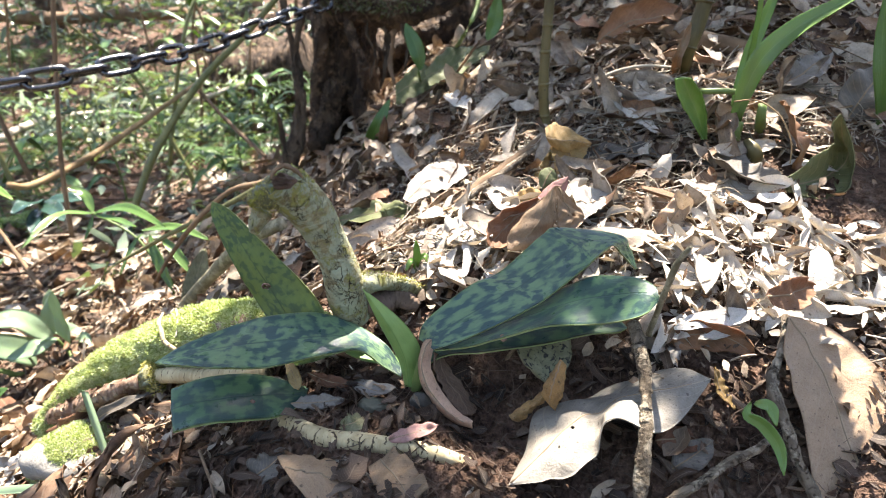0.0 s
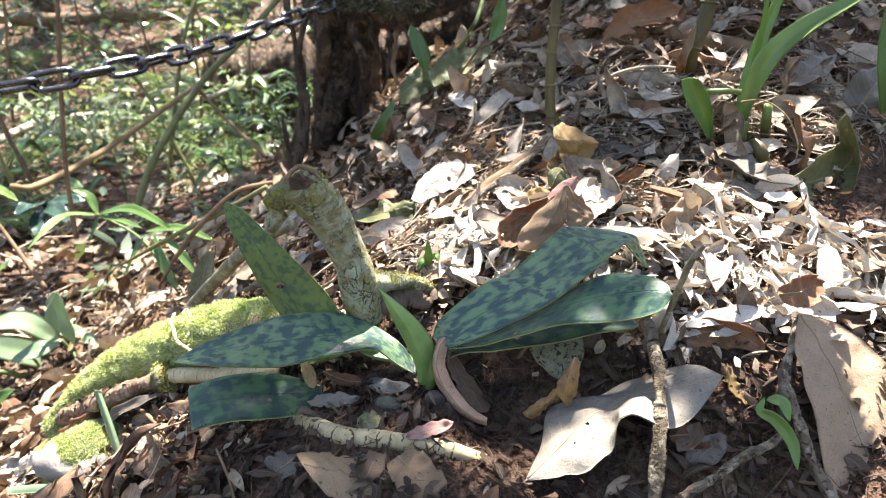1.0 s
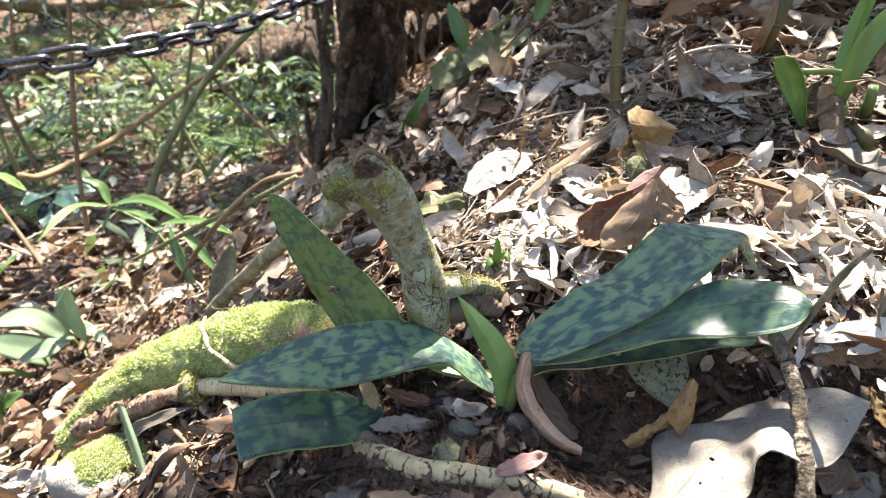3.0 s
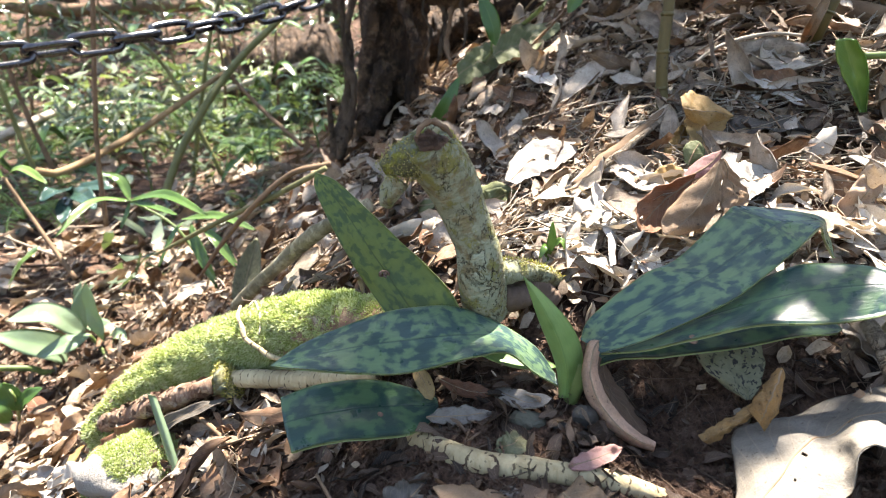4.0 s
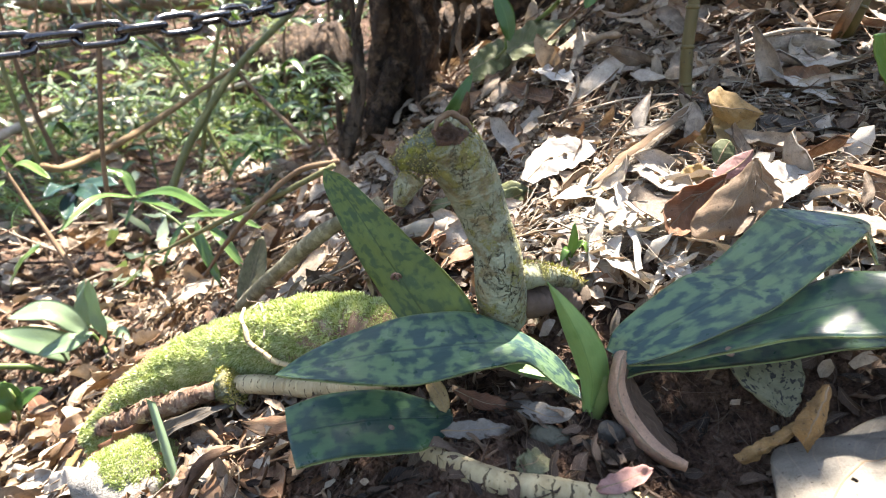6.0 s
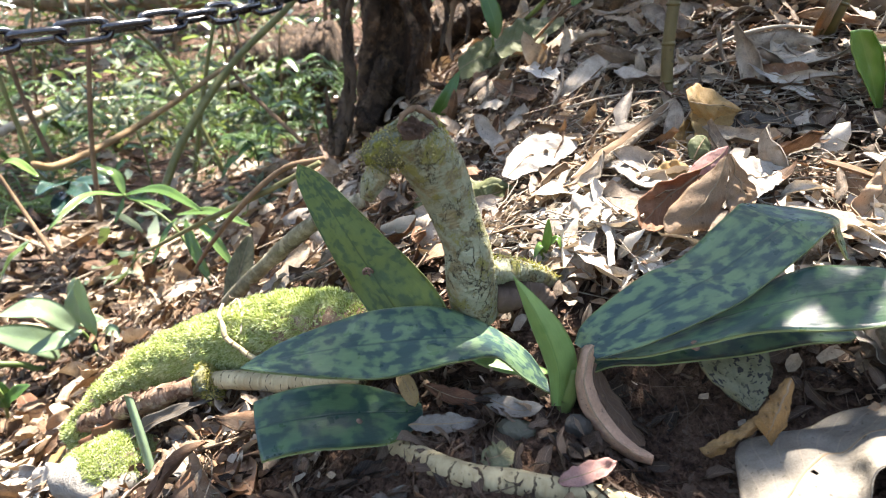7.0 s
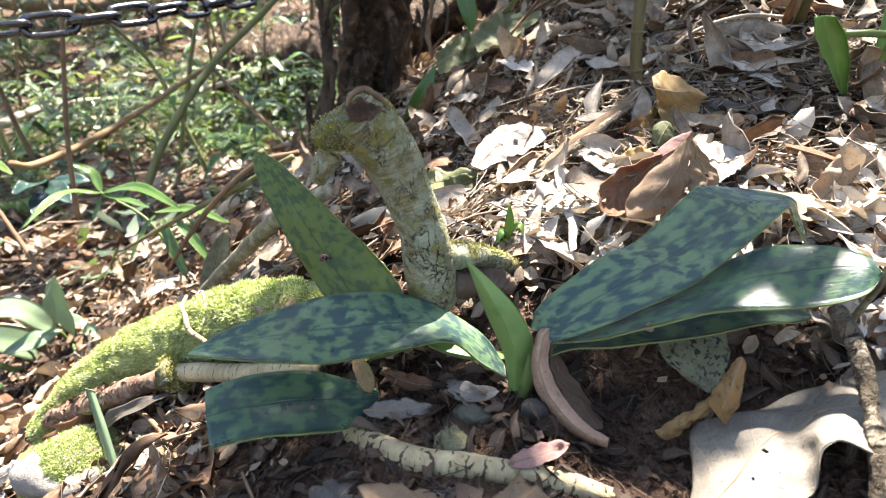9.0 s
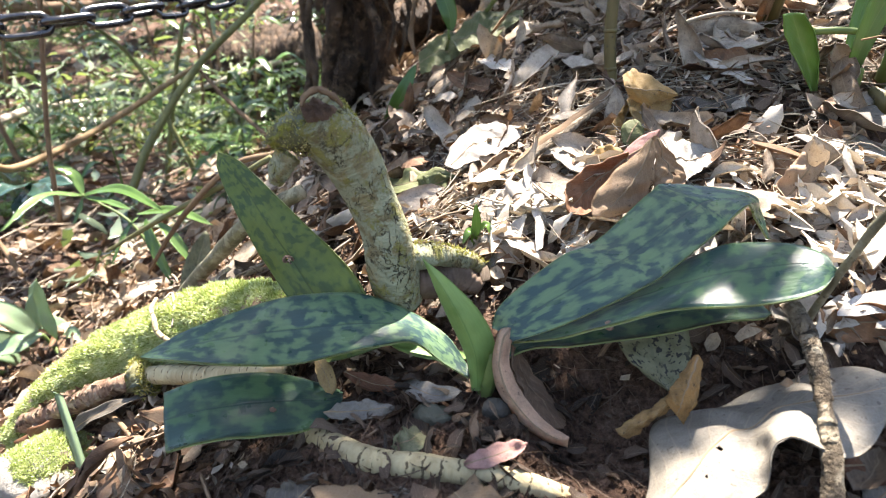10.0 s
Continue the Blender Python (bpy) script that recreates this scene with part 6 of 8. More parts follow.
dead("dead_leaf", [(0.1197, 0.2360, 0.0810), (0.1321, 0.2400, 0.0867), (0.1423, 0.2440, 0.0925)], 0.0105, DRY_GREY, "bluish grey leaf in shade", "ovate", (0, -0.6, 0.75), None, 106)
dead("dead_leaf", [(0.1823, 0.2900, 0.1539), (0.1958, 0.2920, 0.1546), (0.2126, 0.3000, 0.1561)], 0.013, DRY_RED, "dark brown curled leaf in sunlit litter", "ovate", (-0.2, -0.9, 0.3), None, 107, curl=0.4)
shaped([[(0.2259, 0.3150, 0.1340), (0.2487, 0.3250, 0.1356), (0.2749, 0.3250, 0.1289), (0.2956, 0.3200, 0.1175)],
        [(0.2297, 0.3000, 0.1305), (0.2489, 0.3050, 0.1259), (0.2682, 0.3050, 0.1162), (0.2868, 0.3050, 0.1043)],
        [(0.2328, 0.2880, 0.1279), (0.2438, 0.2830, 0.1161), (0.2595, 0.2850, 0.1042), (0.2777, 0.2900, 0.0922)]],
       DRY_GREY, "grey brown dead leaf behind the big one", 12, 30, 0.2, 0.0006, 0.0012, 108, 0.05)
dead("dead_leaf", [(0.1188, 0.3210, 0.1253), (0.1311, 0.3010, 0.1149), (0.1374, 0.2870, 0.1062)], 0.014, DRY_PALE, "pale torn dead leaf", "ovate", (0.1, -0.4, 0.9), None, 109, ragged=0.3)


dead("dead_leaf", [(-0.5799, 0.6010, -0.2066), (-0.5592, 0.6190, -0.1931), (-0.5583, 0.6650, -0.1963)], 0.020, DRY_TAN, "broad tan dead leaf in bright sun", "ovate", (-0.1, -0.7, 0.7), None, 116, nu=10, nv=26)
dead("dead_leaf", [(-0.4800, 0.5530, -0.1445), (-0.4692, 0.5570, -0.1320), (-0.4620, 0.5710, -0.1286)], 0.012, DRY_TAN, "oval tan dead leaf standing on edge", "oval", (0.2, -0.9, 0.3), None, 117, nu=10, nv=20, curl=0.3)
dead("dead_leaf", [(-0.4108, 0.4390, -0.1026), (-0.4069, 0.4590, -0.0931), (-0.4225, 0.5110, -0.1051)], 0.0060, DRY_OCHRE, "narrow yellow dead blade", "lance", (0, -0.6, 0.8), None, 118, nv=20)
dead("dead_leaf", [(-0.3518, 0.4050, -0.0589), (-0.3274, 0.3970, -0.0314), (-0.3094, 0.3990, -0.0154), (-0.3030, 0.4110, -0.0137)], 0.015, DRY_RED, "folded brown dead leaf with pale edges", "ovate", (0.1, -0.6, 0.8), None, 119, nu=10, nv=26, fold=0.5)
dead("dead_leaf", [(-0.5249, 0.5230, -0.1693), (-0.4628, 0.4750, -0.1293), (-0.4410, 0.4770, -0.1178)], 0.020, DRY_PALE, "pale bleached dead leaf in bright sun", "ovate", (0, -0.5, 0.85), None, 120, nu=10, nv=24, lump=0.003)
dead("dead_leaf", [(-0.3072, 0.3990, -0.0251), (-0.2670, 0.3830, 0.0083), (-0.2354, 0.3790, 0.0256), (-0.2247, 0.3850, 0.0257)], 0.0085, DRY_GREY, "long grey brown dead leaf strip", "lance", (0, -0.5, 0.85), None, 121, nu=10, nv=30, curl=0.4)


def build_mossy_stone():
    t = thing("mossy_stone", None, "small sunlit stone capped with pale moss", "stone")
    c = Vector((-0.2969, 0.3830, -0.0384))
    bm = bmesh.new()
    bmesh.ops.create_icosphere(bm, subdivisions=4, radius=1.0)
    for v in bm.verts:
        k = 1 + 0.25 * noise.noise(v.co * 1.4 + Vector((3, 1, 2))) + 0.08 * noise.noise(v.co * 4)
        v.co = Vector((v.co.x * 0.040, v.co.y * 0.032, v.co.z * 0.025)) * k + c
    me = bpy.data.meshes.new("body")
    bm.to_mesh(me)
    bm.free()
    me.materials.append(STONE_PALE)
    me.polygons.foreach_set("use_smooth", np.ones(len(me.polygons), dtype=bool))
    body = new("body", me)
    body.parent = t
    moss_tufts("moss", [tuple(c + Vector((-0.032, 0.002, -0.006))), tuple(c + Vector((0, 0, 0.001))), tuple(c + Vector((0.028, 0.0, -0.004)))], [0.020, 0.0300, 0.023], 40000, t, 9, 0.0024, (-0.7, 4.2))


build_mossy_stone()


# ---- living plants near the orchid ----
def seedling(name, stem, leaves, material, label, category="seedling", stem_material=None, radius=0.0015):
    """A stem with blades. leaves: (points, half width, normal)."""
    t = thing(name, None, label, category)
    if stem:
        part("stem", tube(stem, [radius * 1.2, radius, radius * 0.8], 8, 22, 0.03, len(leaves)), stem_material or STEM_GREEN, t)
    for i, (pts, half, nrm) in enumerate(leaves):
        part("leaf", blade(pts, half, "lance", nrm, None, fold=0.2, wave=half * 0.08, thick=0.0005, nu=8, nv=22, seed=200 + i), material, t)
    return t


seedling("fern_sprout", [(-0.0203, 0.3850, 0.1197), (-0.0189, 0.3880, 0.1340), (-0.0179, 0.3900, 0.1477)],
         [([(-0.0203, 0.3880, 0.1273), (-0.0186, 0.3840, 0.1401), (-0.0190, 0.3820, 0.1537)], 0.0045, (0.2, -0.9, 0.3)), ([(-0.0189, 0.3880, 0.1318), (-0.0224, 0.3800, 0.1387), (-0.0264, 0.3760, 0.1326)], 0.004, (0, -0.6, 0.7)),
          ([(-0.0189, 0.3880, 0.1340), (-0.0129, 0.3840, 0.1414), (-0.0097, 0.3800, 0.1352)], 0.003, (0, -0.6, 0.7))], GREEN_BRIGHT, "tiny bright green sprout in the litter", "sprout", None, 0.0008)
seedling("curled_shoot", None, [([(0.1509, 0.2320, 0.1251), (0.1482, 0.2290, 0.1197), (0.1550, 0.2260, 0.1164), (0.1618, 0.2210, 0.1077), (0.1625, 0.2130, 0.0972)], 0.0052, (-0.5, -0.8, 0.3)),
          ([(0.1542, 0.2350, 0.1219), (0.1627, 0.2360, 0.1195), (0.1647, 0.2300, 0.1123)], 0.0050, (0, -0.7, 0.6))], GREEN_BRIGHT, "curled bright green shoot between dead sticks", "shoot")
seedling("bank_seedling", [(-0.0420, 1.0670, 0.1867), (-0.0329, 0.8000, 0.2259), (-0.0342, 0.8000, 0.2379)],
         [([(-0.0302, 0.7900, 0.2338), (-0.0347, 0.7900, 0.2580), (-0.0489, 0.8000, 0.2902)], 0.0165, (0, -0.95, 0.2)), ([(-0.1126, 0.8190, 0.1175), (-0.0906, 0.7800, 0.1599), (-0.0714, 0.7900, 0.1985)], 0.0155, (0.2, -0.85, 0.4)),
          ([(0.0546, 0.8000, 0.2694), (0.0634, 0.8000, 0.2910), (0.0675, 0.8000, 0.3239)], 0.0160, (0, -0.9, 0.3))], GREEN, "seedling with smooth oval green leaves on the bank", "seedling", None, 0.002)
stick("seedling_stem", [(0.0077, 1.1850, 0.2259), (0.0248, 0.8200, 0.2736), (0.0414, 0.8400, 0.3045), (0.0474, 0.8500, 0.3322)], [0.003, 0.003, 0.0028], STEM_GREEN, "slim green seedling stem on the bank", "stem", 51, 8, 20, 0.03)


def cane(name, points, radii, material, label, nodes=4, category="sapling"):
    t = thing(name, None, label, category)
    part("stem", tube(points, radii, 10, 40, 0.03, 7), material, t)
    c = curve(points, 41)
    for i in range(1, nodes + 1):
        k = int(40 * i / (nodes + 1))
        r = radii[0] * 1.04
        part("node", tube([c[k] - (c[k + 1] - c[k]) * 0.35, c[k], c[k] + (c[k + 1] - c[k]) * 0.35], [r * 0.9, r, r * 0.85], 10, 5, 0.06, i), STEM_CANE, t)
    return t


cane("sapling_stem", [(0.0994, 0.5650, 0.1868), (0.0939, 0.5660, 0.2293), (0.0936, 0.5680, 0.2696), (0.0959, 0.5700, 0.3221), (0.0973, 0.5700, 0.3798)], [0.0052, 0.0048, 0.0047, 0.0046, 0.0044], STEM_CANE, "slender brown green sapling stem rising from the litter", 6)
cane("sapling_stem", [(0.2423, 0.6250, 0.2411), (0.2355, 0.6000, 0.2646), (0.2442, 0.6000, 0.2978), (0.2491, 0.6000, 0.3416), (0.2495, 0.6000, 0.3963)], [0.0085, 0.0075, 0.0072, 0.007, 0.006], STEM_CANE, "dark sapling stem with papery brown sheaths", 3)
dead("dead_leaf", [(0.2362, 0.6230, 0.2385), (0.2251, 0.5900, 0.2627), (0.2299, 0.5900, 0.2779), (0.2315, 0.5900, 0.2930)], 0.010, DRY_TAN, "papery brown sheath clasping a sapling stem", "lance", (-0.5, -0.8, 0.1), None, 110, roll=1.3)


def build_lily():
    t = thing("strap_leaf_plant", None, "strap leaved green plant with yellow bulbous base in dead leaves", "plant")
    for pts, half, nrm, m in (
            ([(0.2512, 0.5070, 0.1977), (0.2430, 0.4900, 0.2290), (0.2485, 0.4800, 0.2653), (0.2666, 0.4700, 0.2904), (0.2903, 0.4600, 0.3078), (0.3124, 0.4500, 0.3223)], 0.0098, (-0.35, -0.75, 0.55), GREEN_FRESH),
            ([(0.2512, 0.5070, 0.1977), (0.2459, 0.5000, 0.2299), (0.2484, 0.5000, 0.2683), (0.2449, 0.4900, 0.3105), (0.2426, 0.4900, 0.3458)], 0.0066, (0.6, -0.75, 0.2), GREEN_FRESH),
            ([(0.2502, 0.5070, 0.1977), (0.2488, 0.5100, 0.2309), (0.2595, 0.5200, 0.2715), (0.2709, 0.5200, 0.3152), (0.2778, 0.5200, 0.3443)], 0.0064, (-0.4, -0.85, 0.3), GREEN_BRIGHT),
            ([(0.3674, 0.4970, 0.2064), (0.3478, 0.4800, 0.2477), (0.3388, 0.4800, 0.2857), (0.3340, 0.4800, 0.3255)], 0.010, (0.0, -0.9, 0.2), GREEN)):
        part("leaf", blade(pts, half, "lily", nrm, None, fold=0.35, thick=0.0007, nu=8, nv=34, seed=int(half * 1e5)), m, t)
    part("leaf", loft([[(0.2186, 0.4940, 0.2018), (0.2059, 0.4940, 0.2203), (0.1930, 0.4930, 0.2370), (0.1883, 0.4920, 0.2515)],
         [(0.2217, 0.4980, 0.2010), (0.2145, 0.4990, 0.2199), (0.2045, 0.4980, 0.2372), (0.1956, 0.4960, 0.2524)],
         [(0.2219, 0.4940, 0.2018), (0.2184, 0.4930, 0.2218), (0.2117, 0.4920, 0.2389), (0.2012, 0.4910, 0.2515)]],
         10, 30, 0.3, 0.0008, 0.0005, 12), GREEN_BRIGHT, t, "short bright green leaf cut off at its tip")
    part("bulb", tube([(0.2493, 0.4990, 0.1935), (0.2432, 0.4900, 0.2058), (0.2449, 0.4900, 0.2175)], [0.0052, 0.0050, 0.0040], 12, 14, 0.05, 71), STEM_GREEN, t)
    part("bulb", tube([(0.2541, 0.4690, 0.1821), (0.2467, 0.4600, 0.1989), (0.2445, 0.4700, 0.2051)], [0.0055, 0.0058, 0.003], 12, 14, 0.12, 72), STEM_CANE, t)
    part("stub", tube([(0.2753, 0.5110, 0.2018), (0.2571, 0.4800, 0.2214), (0.2568, 0.4800, 0.2327)], [0.0042, 0.0044, 0.0036], 10, 12, 0.04, 73), STEM_GREEN, t, "cut green stem stub")
    part("stub", tube([(0.2137, 0.5000, 0.2407), (0.2348, 0.4950, 0.2412), (0.2515, 0.4900, 0.2381)], [0.0025, 0.0025, 0.002], 8, 12, 0.02, 74), STEM_GREEN, t, "thin green runner")


build_lily()
stick("thin_root", [(0.2292, 0.4700, 0.2363), (0.2392, 0.4550, 0.2391), (0.2531, 0.4450, 0.2292), (0.2627, 0.4400, 0.2109), (0.2654, 0.4400, 0.1936)], [0.0006, 0.0006, 0.0006, 0.0005], BARK_TAN, "thin pale looping rootlet", "rootlet", 52, 6, 26, 0.02)


# ---- undergrowth down the bank ----
seedling("lance_leaf_sprig", [(-0.3939, 0.8000, -0.1252), (-0.4677, 0.8500, -0.0245), (-0.5424, 0.8680, 0.0182)],
         [([(-0.5424, 0.8680, 0.0182), (-0.5676, 0.8200, 0.0295), (-0.5742, 0.7400, 0.0077)], 0.0111, (0.05, -0.55, 0.8)), ([(-0.5424, 0.8680, 0.0182), (-0.5566, 0.8800, 0.0437), (-0.5819, 0.8800, 0.0555)], 0.0123, (0.2, -0.55, 0.8)),
          ([(-0.5424, 0.8680, 0.0182), (-0.4840, 0.8600, 0.0288), (-0.4167, 0.8300, 0.0081)], 0.0119, (-0.05, -0.55, 0.8)), ([(-0.5430, 0.8680, 0.0155), (-0.4991, 0.8500, 0.0140), (-0.4533, 0.8200, 0.0117)], 0.0074, (0, -0.5, 0.8)),
          ([(-0.4639, 0.8500, -0.0042), (-0.4063, 0.8400, 0.0046), (-0.3481, 0.8200, -0.0090)], 0.0103, (-0.05, -0.55, 0.8)), ([(-0.4599, 0.8500, -0.0061), (-0.4704, 0.8300, -0.0215), (-0.4880, 0.8100, -0.0618)], 0.0082, (-0.3, -0.55, 0.8)),
          ([(-0.4468, 0.8400, -0.0071), (-0.4335, 0.8200, -0.0313), (-0.4048, 0.8000, -0.0872)], 0.0131, (-0.2, -0.55, 0.8)), ([(-0.4305, 0.8400, -0.0117), (-0.4031, 0.8200, -0.0268), (-0.3708, 0.8000, -0.0595)], 0.0119, (-0.2, -0.55, 0.8)),
          ([(-0.5430, 0.8680, 0.0155), (-0.5464, 0.8600, -0.0002), (-0.5539, 0.8500, -0.0196)], 0.0074, (-0.2, -0.55, 0.8))], GREEN_SPRIG, "sprig of narrow bright green leaves in the undergrowth", "sprig", None, 0.0022)
seedling("broad_leaf_sprig", [(-0.5782, 0.7910, -0.1990), (-0.6381, 0.8600, -0.2038), (-0.6576, 0.8700, -0.1615)],
         [([(-0.6484, 0.8600, -0.1877), (-0.6563, 0.8700, -0.1563), (-0.6501, 0.8800, -0.1168)], 0.022, (-0.3, -0.55, 0.8)), ([(-0.6459, 0.8600, -0.1772), (-0.6094, 0.8400, -0.1714), (-0.5728, 0.8200, -0.1807)], 0.020, (0.2, -0.6, 0.75)),
          ([(-0.6338, 0.8400, -0.2387), (-0.6592, 0.8000, -0.1856), (-0.7181, 0.7700, -0.1495)], 0.036, (0.1, -0.6, 0.75)), ([(-0.6357, 0.8500, -0.2330), (-0.6453, 0.8500, -0.1743), (-0.6392, 0.8600, -0.1181)], 0.024, (-0.1, -0.55, 0.8))], GREEN_BLUE, "broad leaved pale green seedling in full sun", "seedling", None, 0.003)
stick("green_runner", [(-0.7208, 0.7400, -0.1842), (-0.6761, 0.7700, -0.2025), (-0.6617, 0.7800, -0.2161), (-0.6258, 0.8300, -0.2400), (-0.6005, 0.8800, -0.2199)], [0.0045, 0.0045, 0.0045, 0.004, 0.003], STEM_GREEN, "pale green creeping stem in the sun", "stem", 59, 8, 30, 0.03)
seedling("pale_leaf_plant", [(-0.5492, 0.7590, -0.1968), (-0.5866, 0.8000, -0.1914), (-0.6014, 0.8000, -0.1640)],
         [([(-0.5832, 0.8000, -0.1746), (-0.5883, 0.8000, -0.1278), (-0.5895, 0.8000, -0.0803)], 0.022, (-0.2, -0.6, 0.75)), ([(-0.5815, 0.8000, -0.1866), (-0.5543, 0.7900, -0.1572), (-0.5364, 0.7800, -0.1618)], 0.018, (0.2, -0.5, 0.85)),
          ([(-0.6055, 0.8000, -0.1641), (-0.6393, 0.7800, -0.1202), (-0.6841, 0.7600, -0.1216)], 0.030, (0.0, -0.45, 0.9)), ([(-0.6010, 0.8000, -0.1622), (-0.6108, 0.7700, -0.1603), (-0.6473, 0.7500, -0.1711)], 0.024, (0.1, -0.5, 0.85)),
          ([(-0.6683, 0.7600, -0.0755), (-0.6467, 0.7600, -0.0430), (-0.6194, 0.7700, -0.0153)], 0.014, (-0.5, -0.5, 0.7))], GREEN_BLUE, "broad pale green leaves bleached by full sun", "seedling", None, 0.003)
seedling("low_seedling", [(-0.6412, 0.6830, -0.2383), (-0.5815, 0.6200, -0.1477), (-0.5976, 0.6300, -0.1324)],
         [([(-0.5821, 0.6200, -0.1631), (-0.5870, 0.6200, -0.1441), (-0.5918, 0.6200, -0.1254)], 0.020, (0.2, -0.55, 0.8)), ([(-0.5821, 0.6200, -0.1631), (-0.5717, 0.6200, -0.1475), (-0.5466, 0.6200, -0.1317)], 0.014, (0.2, -0.55, 0.8)), ([(-0.5869, 0.6100, -0.1711), (-0.5907, 0.6000, -0.1521), (-0.6098, 0.6000, -0.1639)], 0.018, (0.1, -0.55, 0.8))],
         GREEN, "low seedling with dull green leaves", "seedling", None, 0.002)
seedling("tall_sprig", [(-0.5677, 0.7500, -0.0529), (-0.6428, 0.8000, 0.0162), (-0.6809, 0.8200, 0.0636)],
         [([(-0.6809, 0.8200, 0.0636), (-0.6381, 0.8000, 0.0805), (-0.5944, 0.7800, 0.0658)], 0.010, (0, -0.4, 0.9)), ([(-0.6809, 0.8200, 0.0636), (-0.6887, 0.8200, 0.0824), (-0.6728, 0.8300, 0.0990)], 0.009, (0.3, -0.55, 0.8)),
          ([(-0.6330, 0.7200, -0.0481), (-0.6078, 0.7200, -0.0176), (-0.5851, 0.7200, -0.0011)], 0.010, (-0.4, -0.55, 0.8)), ([(-0.6854, 0.8200, 0.0521), (-0.6957, 0.8100, 0.0432), (-0.7175, 0.8000, 0.0189)], 0.012, (0.2, -0.6, 0.8))], GREEN_BRIGHT, "leggy sprig with narrow leaves catching the light", "sprig", BARK_BROWN, 0.0028)
seedling("teal_herb", [(-0.7709, 1.0500, -0.0758), (-0.7587, 1.0500, -0.0447), (-0.7479, 1.0500, -0.0193)],
         [([(-0.7491, 1.0500, -0.0243), (-0.7369, 1.0000, -0.0056), (-0.7474, 0.9700, -0.0163)], 0.030, (0.1, -0.5, 0.85)), ([(-0.7491, 1.0500, -0.0243), (-0.6920, 1.0000, -0.0146), (-0.6587, 0.9700, -0.0291)], 0.026, (-0.2, -0.5, 0.85)), ([(-0.7502, 1.0500, -0.0293), (-0.7295, 1.0000, -0.0344), (-0.7123, 0.9600, -0.0505)], 0.022, (0.2, -0.6, 0.75)), ([(-0.7441, 1.0500, -0.0242), (-0.6955, 1.0400, -0.0089), (-0.6621, 1.0400, -0.0124)], 0.022, (0.0, -0.5, 0.85))], TEAL, "broad bluish green herb leaves in the shade", "herb", None, 0.002)
GRASS = thing("grass_tuft", None, "few pale green grass blades over the litter", "grass")
for lines in ([[(-0.2766, 0.3720, 0.0365), (-0.2664, 0.3600, 0.0093), (-0.2527, 0.3450, -0.0290)],
              [(-0.2724, 0.3700, 0.0369), (-0.2616, 0.3580, 0.0108), (-0.2483, 0.3430, -0.0272)],
              [(-0.2710, 0.3720, 0.0345), (-0.2595, 0.3600, 0.0093), (-0.2467, 0.3450, -0.0290)]],
              [[(-0.3568, 0.3600, -0.0463), (-0.2977, 0.3500, -0.0315), (-0.2466, 0.3350, -0.0125), (-0.2045, 0.3200, 0.0119)],
              [(-0.3551, 0.3570, -0.0474), (-0.2963, 0.3470, -0.0331), (-0.2461, 0.3330, -0.0149), (-0.2047, 0.3200, 0.0109)],
              [(-0.3542, 0.3550, -0.0495), (-0.2957, 0.3450, -0.0356), (-0.2454, 0.3310, -0.0167), (-0.2048, 0.3200, 0.0099)]],
              [[(-0.2893, 0.3400, -0.0396), (-0.2630, 0.3350, -0.0305), (-0.2307, 0.3250, -0.0101), (-0.1969, 0.3150, 0.0171)],
              [(-0.2876, 0.3380, -0.0410), (-0.2614, 0.3330, -0.0318), (-0.2287, 0.3230, -0.0114), (-0.1971, 0.3150, 0.0162)],
              [(-0.2858, 0.3360, -0.0423), (-0.2597, 0.3310, -0.0331), (-0.2267, 0.3210, -0.0121), (-0.1973, 0.3150, 0.0152)]]):
    part("blade", loft(lines, 6, 30, 0.5, 0.0004, 0.0, 4), GREEN_BLUE, GRASS)
single("fallen_leaf", blade([(-0.3221, 0.6600, -0.0519), (-0.3176, 0.6800, -0.0181), (-0.3065, 0.7000, 0.0242)], 0.020, "ovate", (0.3, -0.9, 0.25), None, seed=121), SPOTTED, "hanging pale grey green leaf in shade", "leaf")

stick("bare_stalk", [(-0.5886, 0.8750, -0.0241), (-0.5822, 0.8800, 0.0839), (-0.5641, 0.8850, 0.2083), (-0.5393, 0.8900, 0.3509), (-0.5219, 0.9000, 0.4605)], [0.0036, 0.0033, 0.0032, 0.0031, 0.003], BARK_BROWN, "upright bare brown stalk in the undergrowth", "stalk", 53, 10, 40, 0.04)
stick("green_cane", [(-0.6883, 1.2500, -0.0983), (-0.6509, 1.3200, 0.0147), (-0.5732, 1.4200, 0.1513), (-0.4658, 1.5000, 0.2656), (-0.3615, 1.5600, 0.3841)], [0.0085, 0.0085, 0.0078, 0.0072, 0.0066], STEM_OLIVE, "leaning green bamboo cane in the undergrowth", "cane", 54, 12, 40, 0.03)
stick("dead_cane", [(-0.7612, 1.0000, 0.0269), (-0.7462, 1.0500, 0.0163), (-0.6990, 1.2200, 0.0508), (-0.5960, 1.4600, 0.1471)], [0.0060, 0.0064, 0.0060, 0.005], BARK_TAN, "dry tan cane leaning across the undergrowth", "cane", 55, 10, 40, 0.05)
stick("dead_cane", [(-0.5883, 1.4400, 0.1466), (-0.4969, 1.3600, 0.0804), (-0.3832, 1.2500, 0.0192)], [0.004, 0.0045, 0.0045], BARK_BROWN, "broken dry cane end pointing down", "cane", 56, 10, 26, 0.05)
